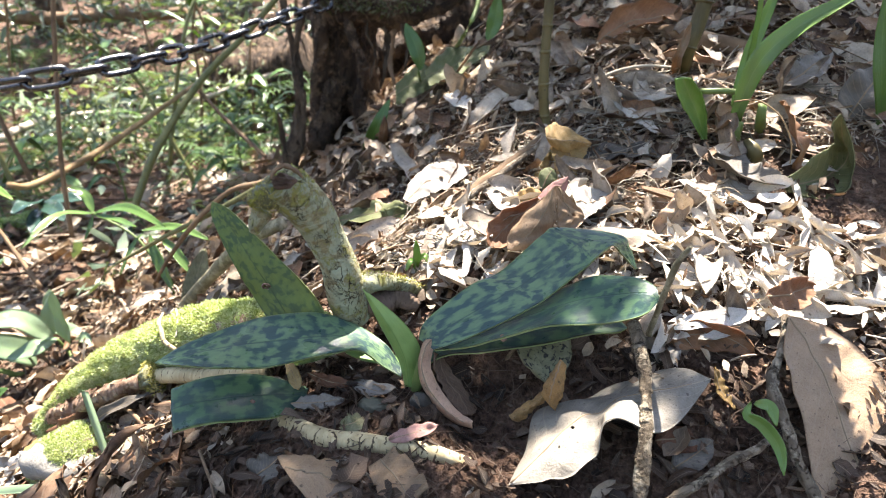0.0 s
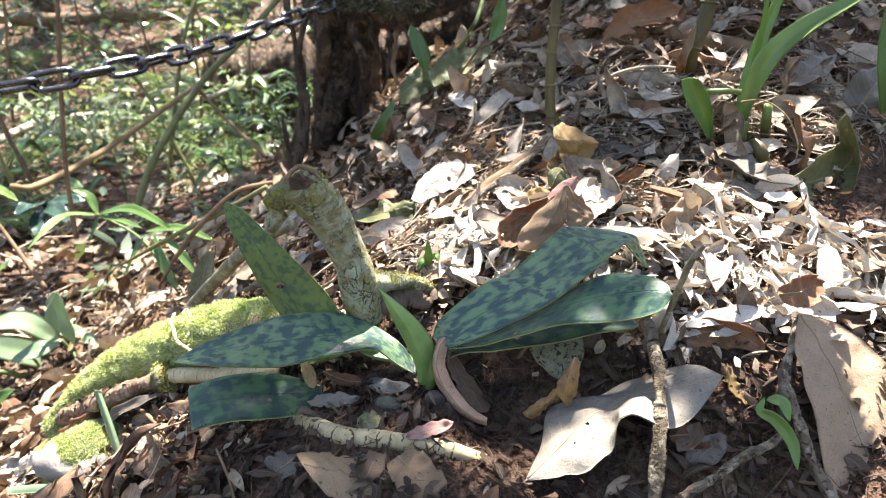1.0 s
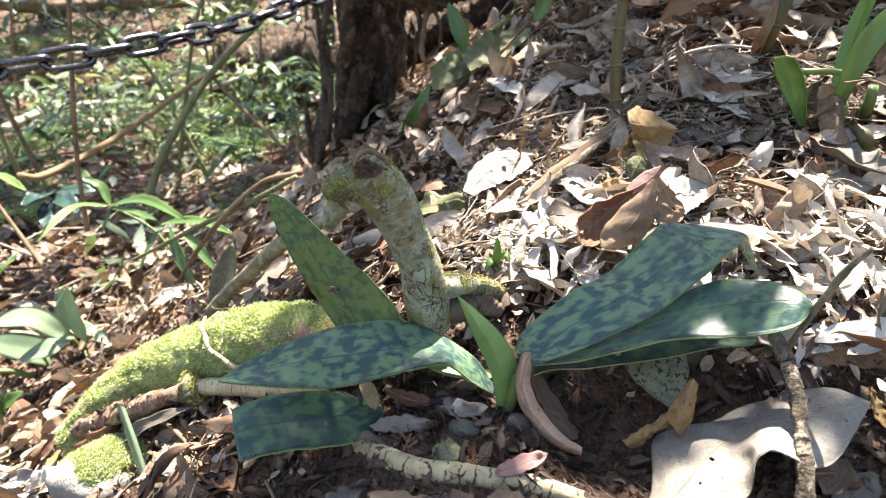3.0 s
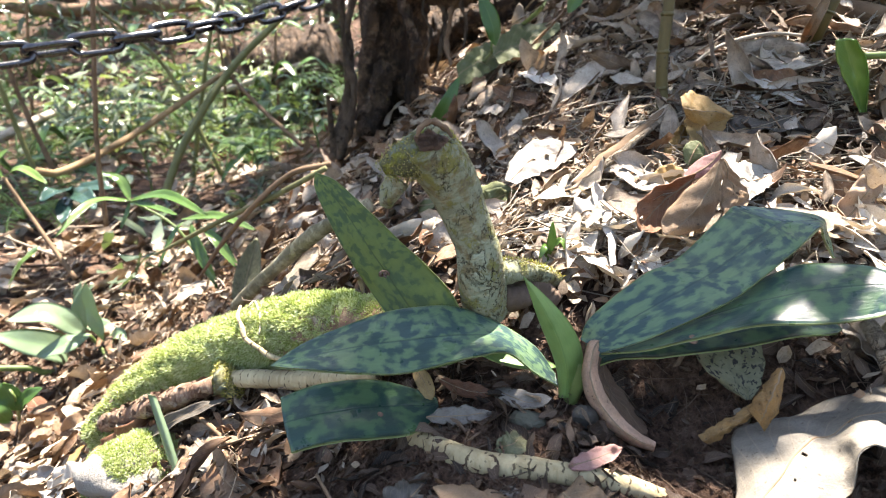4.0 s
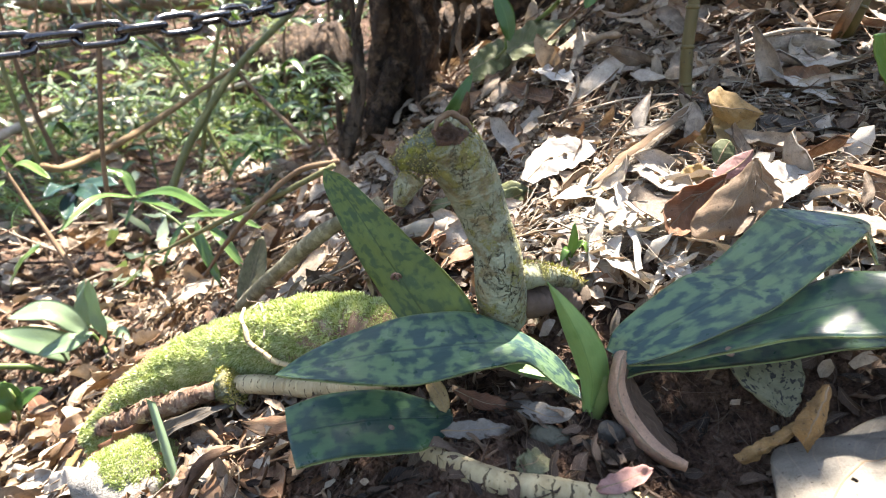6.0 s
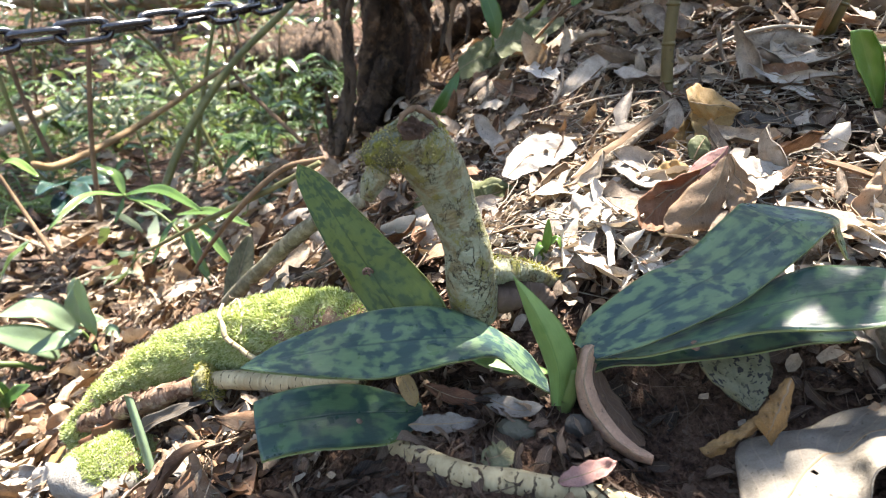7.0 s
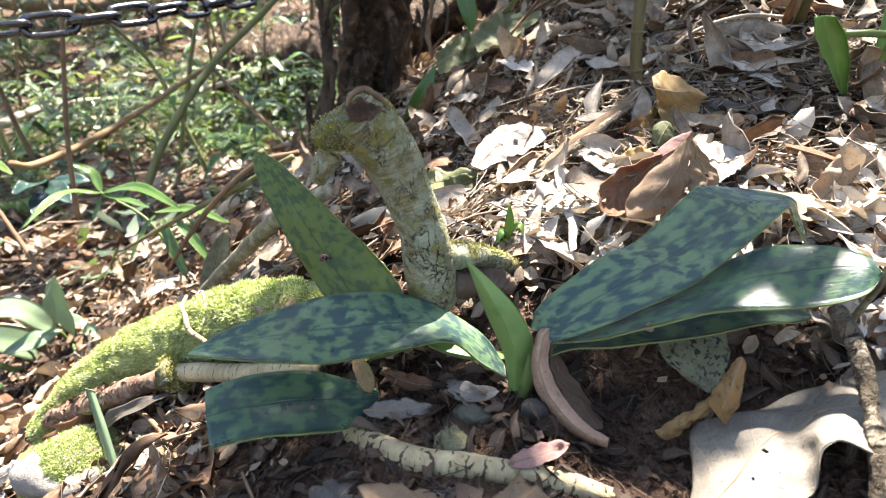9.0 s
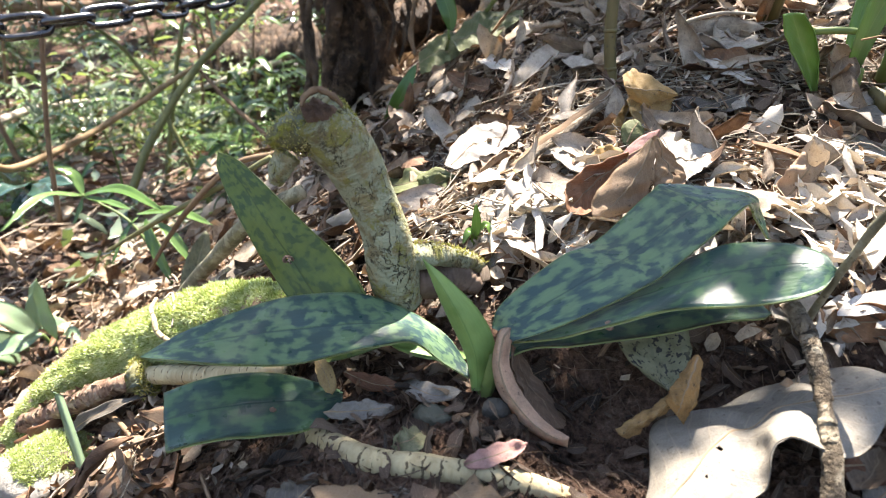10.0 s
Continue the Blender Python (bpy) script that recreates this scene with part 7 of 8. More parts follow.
stick("fallen_cane", [(-1.2586, 1.5000, -0.0441), (-1.3769, 2.1000, -0.0325), (-1.0465, 2.3000, -0.0237), (-0.6266, 2.3000, 0.0982)], [0.012, 0.012, 0.010, 0.009], BARK_PALE, "pale fallen cane behind the ferns", "cane", 57, 10, 26, 0.04)
stick("fallen_log", [(-2.9756, 3.6000, 0.3222), (-2.2487, 3.7000, 0.2884), (-1.5323, 3.8000, 0.3154)], [0.036, 0.036, 0.03], BARK_BROWN, "pale fallen log among far shrubs", "log", 58, 14, 40, 0.15)


# added dark body that stands for the black shade of a hollow
stick("rotting_log", [(-0.9988, 2.7500, -0.0259), (-0.8581, 2.7200, 0.0136), (-0.6997, 2.7000, 0.0508), (-0.5562, 2.6800, 0.0989)], [0.13, 0.16, 0.15, 0.12], BARK_DARK, "dark lump added in place of a shaded hollow behind the ferns", "log", 61, 24, 60, 0.22)


# ---- the steel chain ----
def build_chain():
    t = thing("steel_chain", None, "black painted steel chain slung as a barrier above the undergrowth", "chain")
    pts = [(-0.5025, 0.5000, 0.2277), (-0.4483, 0.5750, 0.2364), (-0.3855, 0.6300, 0.2455), (-0.3335, 0.7000, 0.2561), (-0.2914, 0.8000, 0.2696), (-0.1630, 1.0200, 0.3269)]
    c = curve(pts, 400)
    s = np.concatenate([[0], np.cumsum(np.linalg.norm(np.diff(c, axis=0), axis=1))])
    pitch, long, wide, r = 0.0360, 0.0213, 0.0086, 0.0033
    loop = []
    for k in range(28):
        a = 2 * math.pi * k / 28
        x, y = math.cos(a), math.sin(a)
        loop.append((x * wide + (long - wide) * max(-1.0, min(1.0, x * 3.0)), y * wide))
    lp = np.array(loop)
    verts, faces, seg = [], [], 8
    for k in range(28):
        d = lp[(k + 1) % 28] - lp[k - 1]
        d = d / np.linalg.norm(d)
        nx, ny = d[1], -d[0]
        for j in range(seg):
            b = 2 * math.pi * j / seg
            verts.append((lp[k][0] + nx * r * math.cos(b), lp[k][1] + ny * r * math.cos(b), r * math.sin(b)))
    for k in range(28):
        for j in range(seg):
            faces.append((k * seg + j, k * seg + (j + 1) % seg, ((k + 1) % 28) * seg + (j + 1) % seg, ((k + 1) % 28) * seg + j))
    first = mesh_object("link", verts, faces, STEEL, t)
    for i in range(int(s[-1] / pitch)):
        d = i * pitch + 0.01
        p = np.array([np.interp(d, s, c[:, a]) for a in range(3)])
        q = np.array([np.interp(min(d + 0.01, s[-1]), s, c[:, a]) for a in range(3)])
        x = Vector(q - p).normalized()
        y = Vector((0, 0, 1)).cross(x).normalized()
        m = Matrix((x, y, x.cross(y))).transposed().to_4x4()
        m.translation = p
        ob = first if i == 0 else new("link", first.data)
        ob.parent = t
        ob.matrix_local = m @ pose(0, 0, 0, 68 + 90 * (i % 2) + 7 * math.sin(i * 1.7))


build_chain()


# ---- the tree behind ----
def build_tree():
    t = thing("tree", None, "old dark rotting tree trunk with hanging roots on the bank", "tree")
    x0, y0 = -0.186, 1.13
    ring, levels = 64, 90
    rng = np.random.default_rng(3)
    ph = rng.uniform(0, 6.28, 6)
    verts, uv, me = [], [], []
    for j in range(levels):
        z = -0.05 + 0.62 * (j / (levels - 1)) ** 1.2
        flare = 1 + 0.55 * math.exp(-(z - 0.02) / 0.10) + 0.35 * math.exp(-((z - 0.34) / 0.10) ** 2)
        for i in range(ring):
            a = 2 * math.pi * i / ring
            r = 0.047 * flare * (1 + 0.10 * math.sin(3 * a + ph[0] + 2 * z) + 0.07 * math.sin(7 * a + ph[1] + 9 * z) + 0.05 * math.sin(13 * a + 23 * z + ph[2]) + 0.05 * rng.uniform(-1, 1))
            verts.append((x0 + r * math.cos(a) + 0.02 * z, y0 + r * math.sin(a), z + 0.05))
            uv.append((i / ring, j / levels))
            me.append((0.067 * 6.28 * (i / ring), z))
    faces = [(j * ring + i, j * ring + (i + 1) % ring, (j + 1) * ring + (i + 1) % ring, (j + 1) * ring + i) for j in range(levels - 1) for i in range(ring)]
    mesh_object("trunk", verts, faces, BARK_DARK, t, "", np.array(uv), np.array(me))
    roots = [
        ([(-0.2015, 1.0800, 0.3241), (-0.2104, 1.0700, 0.2708), (-0.2184, 1.0700, 0.2061), (-0.2321, 1.0700, 0.0983)], [0.014, 0.011, 0.010, 0.016], BARK_DARK),
        ([(-0.1815, 1.1000, 0.3173), (-0.1279, 1.0600, 0.3199), (-0.0747, 1.0300, 0.3108), (-0.0242, 1.0200, 0.3204), (0.0377, 1.0000, 0.3327)], [0.035, 0.030, 0.034, 0.024, 0.016], BARK_DARK),
        ([(-0.1600, 1.0500, 0.3062), (-0.1478, 1.0300, 0.2586), (-0.1388, 1.0300, 0.2184), (-0.1481, 1.0300, 0.1537), (-0.1338, 1.0200, 0.1073)], [0.010, 0.007, 0.008, 0.006, 0.008], BARK_DARK),
        ([(-0.1204, 1.0300, 0.3059), (-0.1255, 1.0200, 0.2719), (-0.1141, 1.0200, 0.2413), (-0.1244, 1.0200, 0.2012)], [0.0022, 0.002, 0.002, 0.0012], BARK_VINE),
        ([(-0.0605, 1.0200, 0.3056), (-0.0678, 1.0100, 0.2804), (-0.0596, 1.0100, 0.2504), (-0.0652, 1.0000, 0.2205)], [0.003, 0.0028, 0.0025, 0.0015], BARK_VINE),
        ([(-0.1172, 1.0400, 0.3017), (-0.0944, 1.0300, 0.2714), (-0.0983, 1.0200, 0.2191), (-0.1092, 1.0200, 0.1828)], [0.004, 0.004, 0.0035, 0.002], BARK_VINE),
        ([(-0.0797, 1.0300, 0.2972), (-0.0849, 1.0200, 0.2544), (-0.0905, 1.0200, 0.2280), (-0.0826, 1.0000, 0.1940)], [0.0035, 0.004, 0.0035, 0.003], BARK_BROWN),
        ([(-0.1457, 1.0600, 0.1639), (-0.1242, 1.0300, 0.1297), (-0.0915, 0.9800, 0.1054)], [0.03, 0.022, 0.012], BARK_DARK),
        ([(-0.1842, 1.0600, 0.1785), (-0.2068, 1.0300, 0.1300), (-0.2141, 0.9800, 0.0964)], [0.03, 0.022, 0.012], BARK_DARK)]
    for i, (p, r, m) in enumerate(roots):
        part("root", tube(p, r, 18, 90, 0.30, 300 + i), m, t)
    # added dark backing; it imitates the unlit cavity right of the trunk
    part("root_mass", tube([(-0.1773, 1.3000, 0.1623), (-0.1022, 1.2800, 0.2148), (-0.0198, 1.2400, 0.2596), (0.0662, 1.2000, 0.3006)], [0.05, 0.075, 0.075, 0.05], 24, 60, 0.30, 331), BARK_DARK, t, "dark mass added in place of the shaded void behind the roots")
    cap = [(-0.1777, 1.0800, 0.3240), (-0.1252, 1.0400, 0.3264), (-0.0730, 1.0100, 0.3172), (-0.0236, 1.0000, 0.3266)]
    moss_tufts("moss", cap, [0.037, 0.033, 0.037, 0.026], 2600, t, 15, 0.009, (-0.6, 3.8), material=MOSS_DARK)


build_tree()


def build_vine():
    t = thing("woody_vine", None, "twisted grey brown woody vine stems rising from the ground", "vine")
    for i, (p, r) in enumerate((
            ([(-0.2607, 0.9800, 0.0533), (-0.2460, 0.9900, 0.1322), (-0.2371, 1.0000, 0.2036), (-0.2450, 1.0000, 0.2646), (-0.2518, 1.0000, 0.3310), (-0.2515, 1.0000, 0.4169)], [0.011, 0.0085, 0.007, 0.0055, 0.005, 0.004]),
            ([(-0.2567, 0.9850, 0.0569), (-0.2310, 0.9850, 0.1513), (-0.2404, 0.9900, 0.2221), (-0.2302, 0.9900, 0.2733), (-0.2094, 0.9900, 0.3385), (-0.1963, 1.0000, 0.4166)], [0.008, 0.006, 0.005, 0.004, 0.004, 0.0035]),
            ([(-0.2655, 0.9750, 0.0594), (-0.2659, 0.9700, 0.1173), (-0.2668, 0.9600, 0.1553)], [0.006, 0.004, 0.002]))):
        part("stem", tube(p, r, 16, 110, 0.30, 320 + i), BARK_VINE, t)


build_vine()


# ---- far undergrowth ----
def fern(at, spread_, fronds, seed, lean=(0, 0)):
    """Arching fronds with paired leaflets."""
    rng = np.random.default_rng(seed)
    t = thing("fern", None, "green fern with arching fronds in dappled sun", "fern", "ferns in the undergrowth")
    for k in range(fronds):
        a = 6.283 * k / fronds + rng.uniform(-0.3, 0.3)
        l = spread_ * rng.uniform(0.75, 1.15)
        d = np.array((math.cos(a) + lean[0], math.sin(a) + lean[1], 0.0))
        p = [np.array(at), np.array(at) + d * l * 0.35 + (0, 0, l * 0.42), np.array(at) + d * l * 0.75 + (0, 0, l * 0.42), np.array(at) + d * l + (0, 0, l * 0.2)]
        c = curve(p, 22)
        tan = unit(np.gradient(c, axis=0))
        side = unit(np.cross(tan, (0, 0, 1)))
        pieces = [tube(p, [0.003, 0.002, 0.001], 5, 12)]
        for i in range(3, 22):
            w = l * 0.22 * math.sin(math.pi * min(1.0, (i / 21) ** 0.7)) + 0.004
            for s in (-1, 1):
                q = c[i] + side[i] * s * w + tan[i] * w * 0.35 - np.array((0, 0, w * 0.2))
                pieces.append(blade([c[i], (c[i] + q) / 2 + np.array((0, 0, w * 0.06)), q], l * 0.014, "lance", (0, 0, 1), thick=0.0004, nu=2, nv=5, seed=i))
        part("frond", joined(pieces), GREEN if k % 2 else GREEN_BRIGHT, t)
    return t


for k, (px_, py_, sp) in enumerate(((-1.35, 1.75, 0.34), (-0.95, 2.15, 0.36), (-1.9, 2.3, 0.42), (-0.45, 2.3, 0.34), (-1.3, 2.9, 0.45), (-0.65, 1.75, 0.22), (-1.05, 1.35, 0.20), (-2.2, 3.2, 0.5), (-0.2, 2.8, 0.4))):
    fern((px_, py_, gz(px_, py_)), sp, 9, 400 + k)


def herb(x, y, height, count, size, seed, material):
    """A low plant: one stem with leaves set round it."""
    r = np.random.default_rng(seed)
    t = thing("wild_herb", None, "leafy green forest herb among dead leaves", "herb", "herbs in the undergrowth")
    z = gz(x, y)
    top = np.array((x + r.normal(0, 0.25) * height, y + r.normal(0, 0.2) * height, z + height))
    stem = [(x, y, z - 0.01), tuple((np.array((x, y, z)) + top) / 2 + r.normal(0, 0.05, 3) * height), tuple(top)]
    part("stem", tube(stem, [0.003, 0.0025, 0.0015], 6, 12), STEM_GREEN, t)
    c = curve(stem, 30)
    for i in range(count):
        p = c[29 - int(22 * i / count)]
        a = 2.4 * i + r.uniform(-0.4, 0.4)
        l = size * r.uniform(0.7, 1.2)
        d = np.array((math.cos(a), math.sin(a), r.uniform(0.0, 0.7)))
        q = p + d * l * 0.55
        e = p + d * l * np.array((1, 1, 0.4)) - np.array((0, 0, l * r.uniform(0.05, 0.4)))
        part("leaf", blade([p, q, e], l * r.uniform(0.13, 0.22), "lance", (0, -0.2, 1), fold=0.2, wave=l * 0.01, thick=0.0005, nu=4, nv=10, seed=i), material, t)
    return t


def build_frond():
    t = thing("overhanging_fern", None, "fern frond with toothed leaflets hanging over the big dead leaf", "fern")
    far = np.array(SUN_DIR) * 0.25
    line_ = curve([np.array(p) + far for p in ((0.1952, 0.2790, 0.1420), (0.1967, 0.2690, 0.1319), (0.1963, 0.2570, 0.1220), (0.1964, 0.2430, 0.1092), (0.1977, 0.2290, 0.0924), (0.1980, 0.2160, 0.0778))], 80)
    across = unit(np.cross(line_[79] - line_[0], np.array(SUN_DIR)))
    across = across if across[0] > 0 else -across
    part("rachis", tube([line_[0], line_[26], line_[52], line_[79]], [0.0022, 0.002, 0.002, 0.0018], 6, 20), STEM_GREEN, t)
    for k in range(8):
        a, b = line_[k * 10], line_[min(79, k * 10 + 10)]
        mid, along = (a + b) / 2, b - a
        out = across * (0.0180 + 0.002 * math.sin(k * 2.1)) - along * 0.25
        part("leaflet", blade([mid, mid + out * 0.5, mid + out], np.linalg.norm(along) * 0.52, "tooth", tuple(np.array(SUN_DIR)), fold=0.0, thick=0.0004, nu=6, nv=12, seed=k), GREEN, t)
        part("leaflet", blade([mid + across * 0.004, mid - across * 0.03, mid - across * 0.075], np.linalg.norm(along) * 0.80, "strap", tuple(np.array(SUN_DIR)), fold=0.0, thick=0.0004, nu=6, nv=12, seed=k), GREEN, t)


build_frond()

rng = np.random.default_rng(11)
for k in range(24):
    y = rng.uniform(1.25, 3.2)
    x = rng.uniform(-0.92 * y, -0.16 * y - 0.05)
    herb(x, y, rng.uniform(0.06, 0.30), int(rng.integers(5, 10)), rng.uniform(0.07, 0.14), 900 + k, (GREEN, GREEN_FRESH, GREEN)[k % 3])


def leaf_cloud(name, clumps, per, size, label, seed, material=None):
    """Leaves of many low plants, in clumps, as one mass."""
    r = np.random.default_rng(seed)
    kinds = [sheet(500 + i, r.uniform(0.3, 0.55), 2, 5, "lance" if i % 2 else "ovate") for i in range(8)]
    places, sizes = [], []
    for cx, cy, cr, ch in clumps:
        z = gz(cx, cy)
        p = r.normal(0, 1, (per, 3)) * (cr * 0.5, cr * 0.5, ch * 0.33) + (cx, cy, z + ch * 0.5)
        p[:, 2] = np.maximum(p[:, 2], ground_smooth(p[:, 0], p[:, 1]) + 0.01)
        places.append(p)
        sizes.append(r.uniform(0.5, 1.3, per) * size)
    places, sizes = np.vstack(places), np.concatenate(sizes)
    fr = frames_on(np.tile((0.0, -0.25, 1.0), (len(places), 1)), r, 0.5)
    ob = scatter(name, kinds, places, fr, sizes, material or GREEN_STUFF, r.integers(0, 8, len(places)))
    return tagged(ob, label, "undergrowth", kind="stuff")


clumps = []
for _ in range(34):
    y = rng.uniform(1.6, 4.6)
    x = rng.uniform(-0.95 * y - 0.2, -0.10 * y - 0.05)
    clumps.append((x, y, rng.uniform(0.10, 0.30), rng.uniform(0.06, 0.30) * (0.6 + 0.2 * y)))
for _ in range(40):
    y = rng.uniform(1.5, 4.5)
    clumps.append((rng.uniform(-0.1 * y, 0.5 * y), y, rng.uniform(0.10, 0.30), rng.uniform(0.1, 0.5)))
for _ in range(60):
    y = rng.uniform(3.0, 6.0)
    clumps.append((rng.uniform(-1.0 * y, 0.1 * y), y, rng.uniform(0.2, 0.5), rng.uniform(0.3, 1.1)))
leaf_cloud("undergrowth", [c for c in clumps if c[1] > 1.9 or c[0] > 0], 56, 0.10, "dense sunlit green undergrowth down the bank", 12)
small = [(rng.uniform(-1.3, -0.35), rng.uniform(0.95, 1.7), rng.uniform(0.05, 0.12), rng.uniform(0.03, 0.10)) for _ in range(34)][::2]
leaf_cloud("ground_herbs", small, 22, 0.055, "scattered low green herbs among dead leaves", 13)
# whitish leaves massed in the sun gap; their paleness imitates glare
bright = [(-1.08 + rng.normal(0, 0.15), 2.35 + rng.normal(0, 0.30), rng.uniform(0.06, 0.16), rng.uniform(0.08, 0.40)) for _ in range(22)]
leaf_cloud("glare_foliage", bright, 40, 0.06, "glossy leaves down the bank with sun glare put into their pale colour", 16, GREEN_GLARE)
far = [(rng.uniform(-9, 6), rng.uniform(4.5, 10), rng.uniform(0.3, 0.9), rng.uniform(0.3, 2.0)) for _ in range(130)]
leaf_cloud("far_shrubs", far, 90, 0.14, "distant green shrubs on the slope", 14)


ring = []
for k in range(110):
    a, d = rng.uniform(2.6, 6.9), rng.uniform(2.6, 6.5)
    ring.append((0.2 + d * math.cos(a), 0.3 + d * math.sin(a), rng.uniform(0.3, 0.8), rng.uniform(0.6, 2.6)))
leaf_cloud("forest_shrubs", ring, 70, 0.20, "dense green shrubs of the forest all round", 15)


def far_tree(x, y, r, h, seed):
    t = thing("tree", None, "straight forest tree trunk among the shrubs", "tree", "forest trees")
    z = gz(x, y) - 0.1
    part("trunk", tube([(x, y, z), (x + 0.05, y, z + h * 0.3), (x - 0.05, y, z + h * 0.6), (x, y, z + h)], [r * 1.3, r, r * 0.9, r * 0.7], 14, 30, 0.07, seed), BARK_GREY if seed % 2 else BARK_DARK, t)
    return t


for k, (x, y, r) in enumerate(((-2.6, 4.2, 0.07), (-1.55, 5.0, 0.10), (-0.75, 3.6, 0.05), (-3.6, 5.5, 0.12), (0.9, 4.6, 0.09), (-5.0, 7.0, 0.15), (3.4, 1.4, 0.10), (2.6, -2.2, 0.12), (-0.6, -3.8, 0.09), (-3.4, -2.0, 0.11), (-4.4, 1.4, 0.08), (4.8, -0.8, 0.14), (1.2, -5.2, 0.13))):
    far_tree(x, y, r, 5.5, 600 + k)


def thin_sapling(x, y, height, lean, seed):
    r = np.random.default_rng(seed)
    t = thing("thin_sapling", None, "thin bare brown sapling with a few leaves in the undergrowth", "sapling", "saplings in the undergrowth")
    z = gz(x, y)
    line_ = [(x, y, z - 0.02), (x + lean * 0.3, y, z + height * 0.35), (x + lean * 0.5 + r.normal(0, 0.02), y, z + height * 0.7), (x + lean, y + r.normal(0, 0.1), z + height)]
    part("stem", tube(line_, [0.007, 0.0055, 0.0045, 0.003], 8, 30, 0.08, seed), BARK_BROWN if seed % 3 else STEM_OLIVE, t)
    c = curve(line_, 40)
    for i in range(int(r.integers(4, 8))):
        p = c[int(r.integers(10, 39))]
        a, l = r.uniform(0, 6.283), r.uniform(0.06, 0.12)
        d = np.array((math.cos(a), math.sin(a), r.uniform(-0.2, 0.4)))
        part("leaf", blade([p, p + d * l * 0.5 + (0, 0, 0.008), p + d * l - (0, 0, 0.015)], l * 0.2, "lance", (0, -0.2, 1), fold=0.2, thick=0.0005, nu=4, nv=10, seed=i), (GREEN, GREEN_FRESH, GREEN_BRIGHT)[i % 3], t)
    return t


for k in range(16):
    y = rng.uniform(1.35, 3.4)
    thin_sapling(rng.uniform(-0.85 * y, -0.22 * y), y, rng.uniform(0.35, 1.1), rng.uniform(-0.25, 0.25), 640 + k)


# ---- the leaf litter ----
def litter(name, count, box, lo, hi, lift, tilt, label, seed, material=None, keep=None, ratio=(0.3, 0.62), nu=4, nv=7, shapes=("ovate", "lance", "oval"), singles=0):
    r = np.random.default_rng(seed)
    kinds = [sheet(seed * 100 + i, r.uniform(*ratio), nu, nv, shapes[i % len(shapes)]) for i in range(24)]
    x = r.uniform(box[0], box[1], count)
    y = box[2] + (box[3] - box[2]) * r.uniform(0, 1, count) ** 1.25
    if keep is not None:
        ok = r.uniform(0, 1, count) < keep(x, y)
        x, y = x[ok], y[ok]
    n = len(x)
    size = lo + (hi - lo) * r.uniform(0, 1, n) ** 1.5
    z = ground_z(x, y) + r.uniform(0.1, 1.0, n) * lift
    fr = frames_on(ground_normal(x, y), r, tilt)
    picks, at = r.integers(0, 24, n), np.stack([x, y, z], 1)
    alone = np.zeros(n, bool)
    if singles:
        near = np.argsort(np.where((x > -0.42) & (x < 0.34) & (y > 0.27) & (y < 0.75), -size, 1.0))[:singles]
        alone[near] = True
    rest = ~alone
    ob = scatter(name, kinds, at[rest], fr[rest], size[rest], material or DRY_STUFF, picks[rest])
    tagged(ob, label, "leaf litter", kind="stuff")
    if singles:
        home = thing("loose_leaves", None, "loose brown and grey dead leaves on top of the litter", "dead leaves")
        fine = []
        for i in range(24):
            v, f, u = sheet(seed * 100 + i, r.uniform(*ratio), 6, 11, shapes[i % len(shapes)])
            low = v - np.array((0, 0, 0.010))
            m = len(v)
            k = 7
            rim = [list(range(0, k)), list(range(k - 1, m, k)), list(range(m - 1, m - k - 1, -1)), list(range(m - k, -1, -k))]
            ff = f.tolist() + [[q + m for q in w[::-1]] for w in f.tolist()] + [[a, b, b + m, a + m] for line_ in rim for a, b in zip(line_, line_[1:])]
            fine.append(mesh_object("leaf", np.vstack([v, low]), ff, DRY_LOOSE, home, "", np.vstack([u, u]), np.vstack([u, u])))
        for i in near:
            first = fine[picks[i]]
            o = first if first.get("laid") is None else new("leaf", first.data)
            first["laid"] = 1
            o.parent = home
            m = Matrix(fr[i].tolist()).to_4x4() @ Matrix.Scale(float(size[i]), 4)
            m.translation = at[i]
            o.matrix_local = m
        for o in fine:
            if "laid" in o:
                del o["laid"]
    return ob


def bare(x, y):
    """How much litter lies: little on the dark soil below the orchid."""
    open_soil = ((x - 0.30) / 0.085) ** 2 + ((y - 0.41) / 0.065) ** 2 > 1
    d = ((x - 0.0) / 0.115) ** 2 + ((y - 0.285) / 0.055) ** 2
    return np.clip(0.12 + 0.88 * np.clip((d - 0.6) / 0.8, 0, 1), 0, 1) * np.where((x > -0.12) & (y < 0.27), 0.35, 1.0) * np.where(open_soil, 1.0, 0.15)


def bare_large(x, y):
    d = ((x - 0.0) / 0.17) ** 2 + ((y - 0.29) / 0.085) ** 2
    return np.where(((x + 0.295) / 0.05) ** 2 + ((y - 0.38) / 0.045) ** 2 > 1, 1.0, 0.0) * np.clip((d - 0.8) / 0.5, 0, 1) * np.where((x > -0.06) & (x < 0.26) & (y < 0.275), 0.0, 1.0) * np.where(((x - 0.30) / 0.085) ** 2 + ((y - 0.41) / 0.065) ** 2 > 1, 1.0, 0.0) * np.where(((x - 0.20) / 0.070) ** 2 + ((y - 0.345) / 0.050) ** 2 > 1, 1.0, 0.25) * np.where(((x - 0.17) / 0.055) ** 2 + ((y - 0.485) / 0.035) ** 2 > 1, 1.0, 0.08) * np.where(np.abs(y - 0.462 - 0.82 * (x - 0.0094)) + 10 * np.maximum(0, np.abs(x - 0.05) - 0.045) > 0.014, 1.0, 0.15)


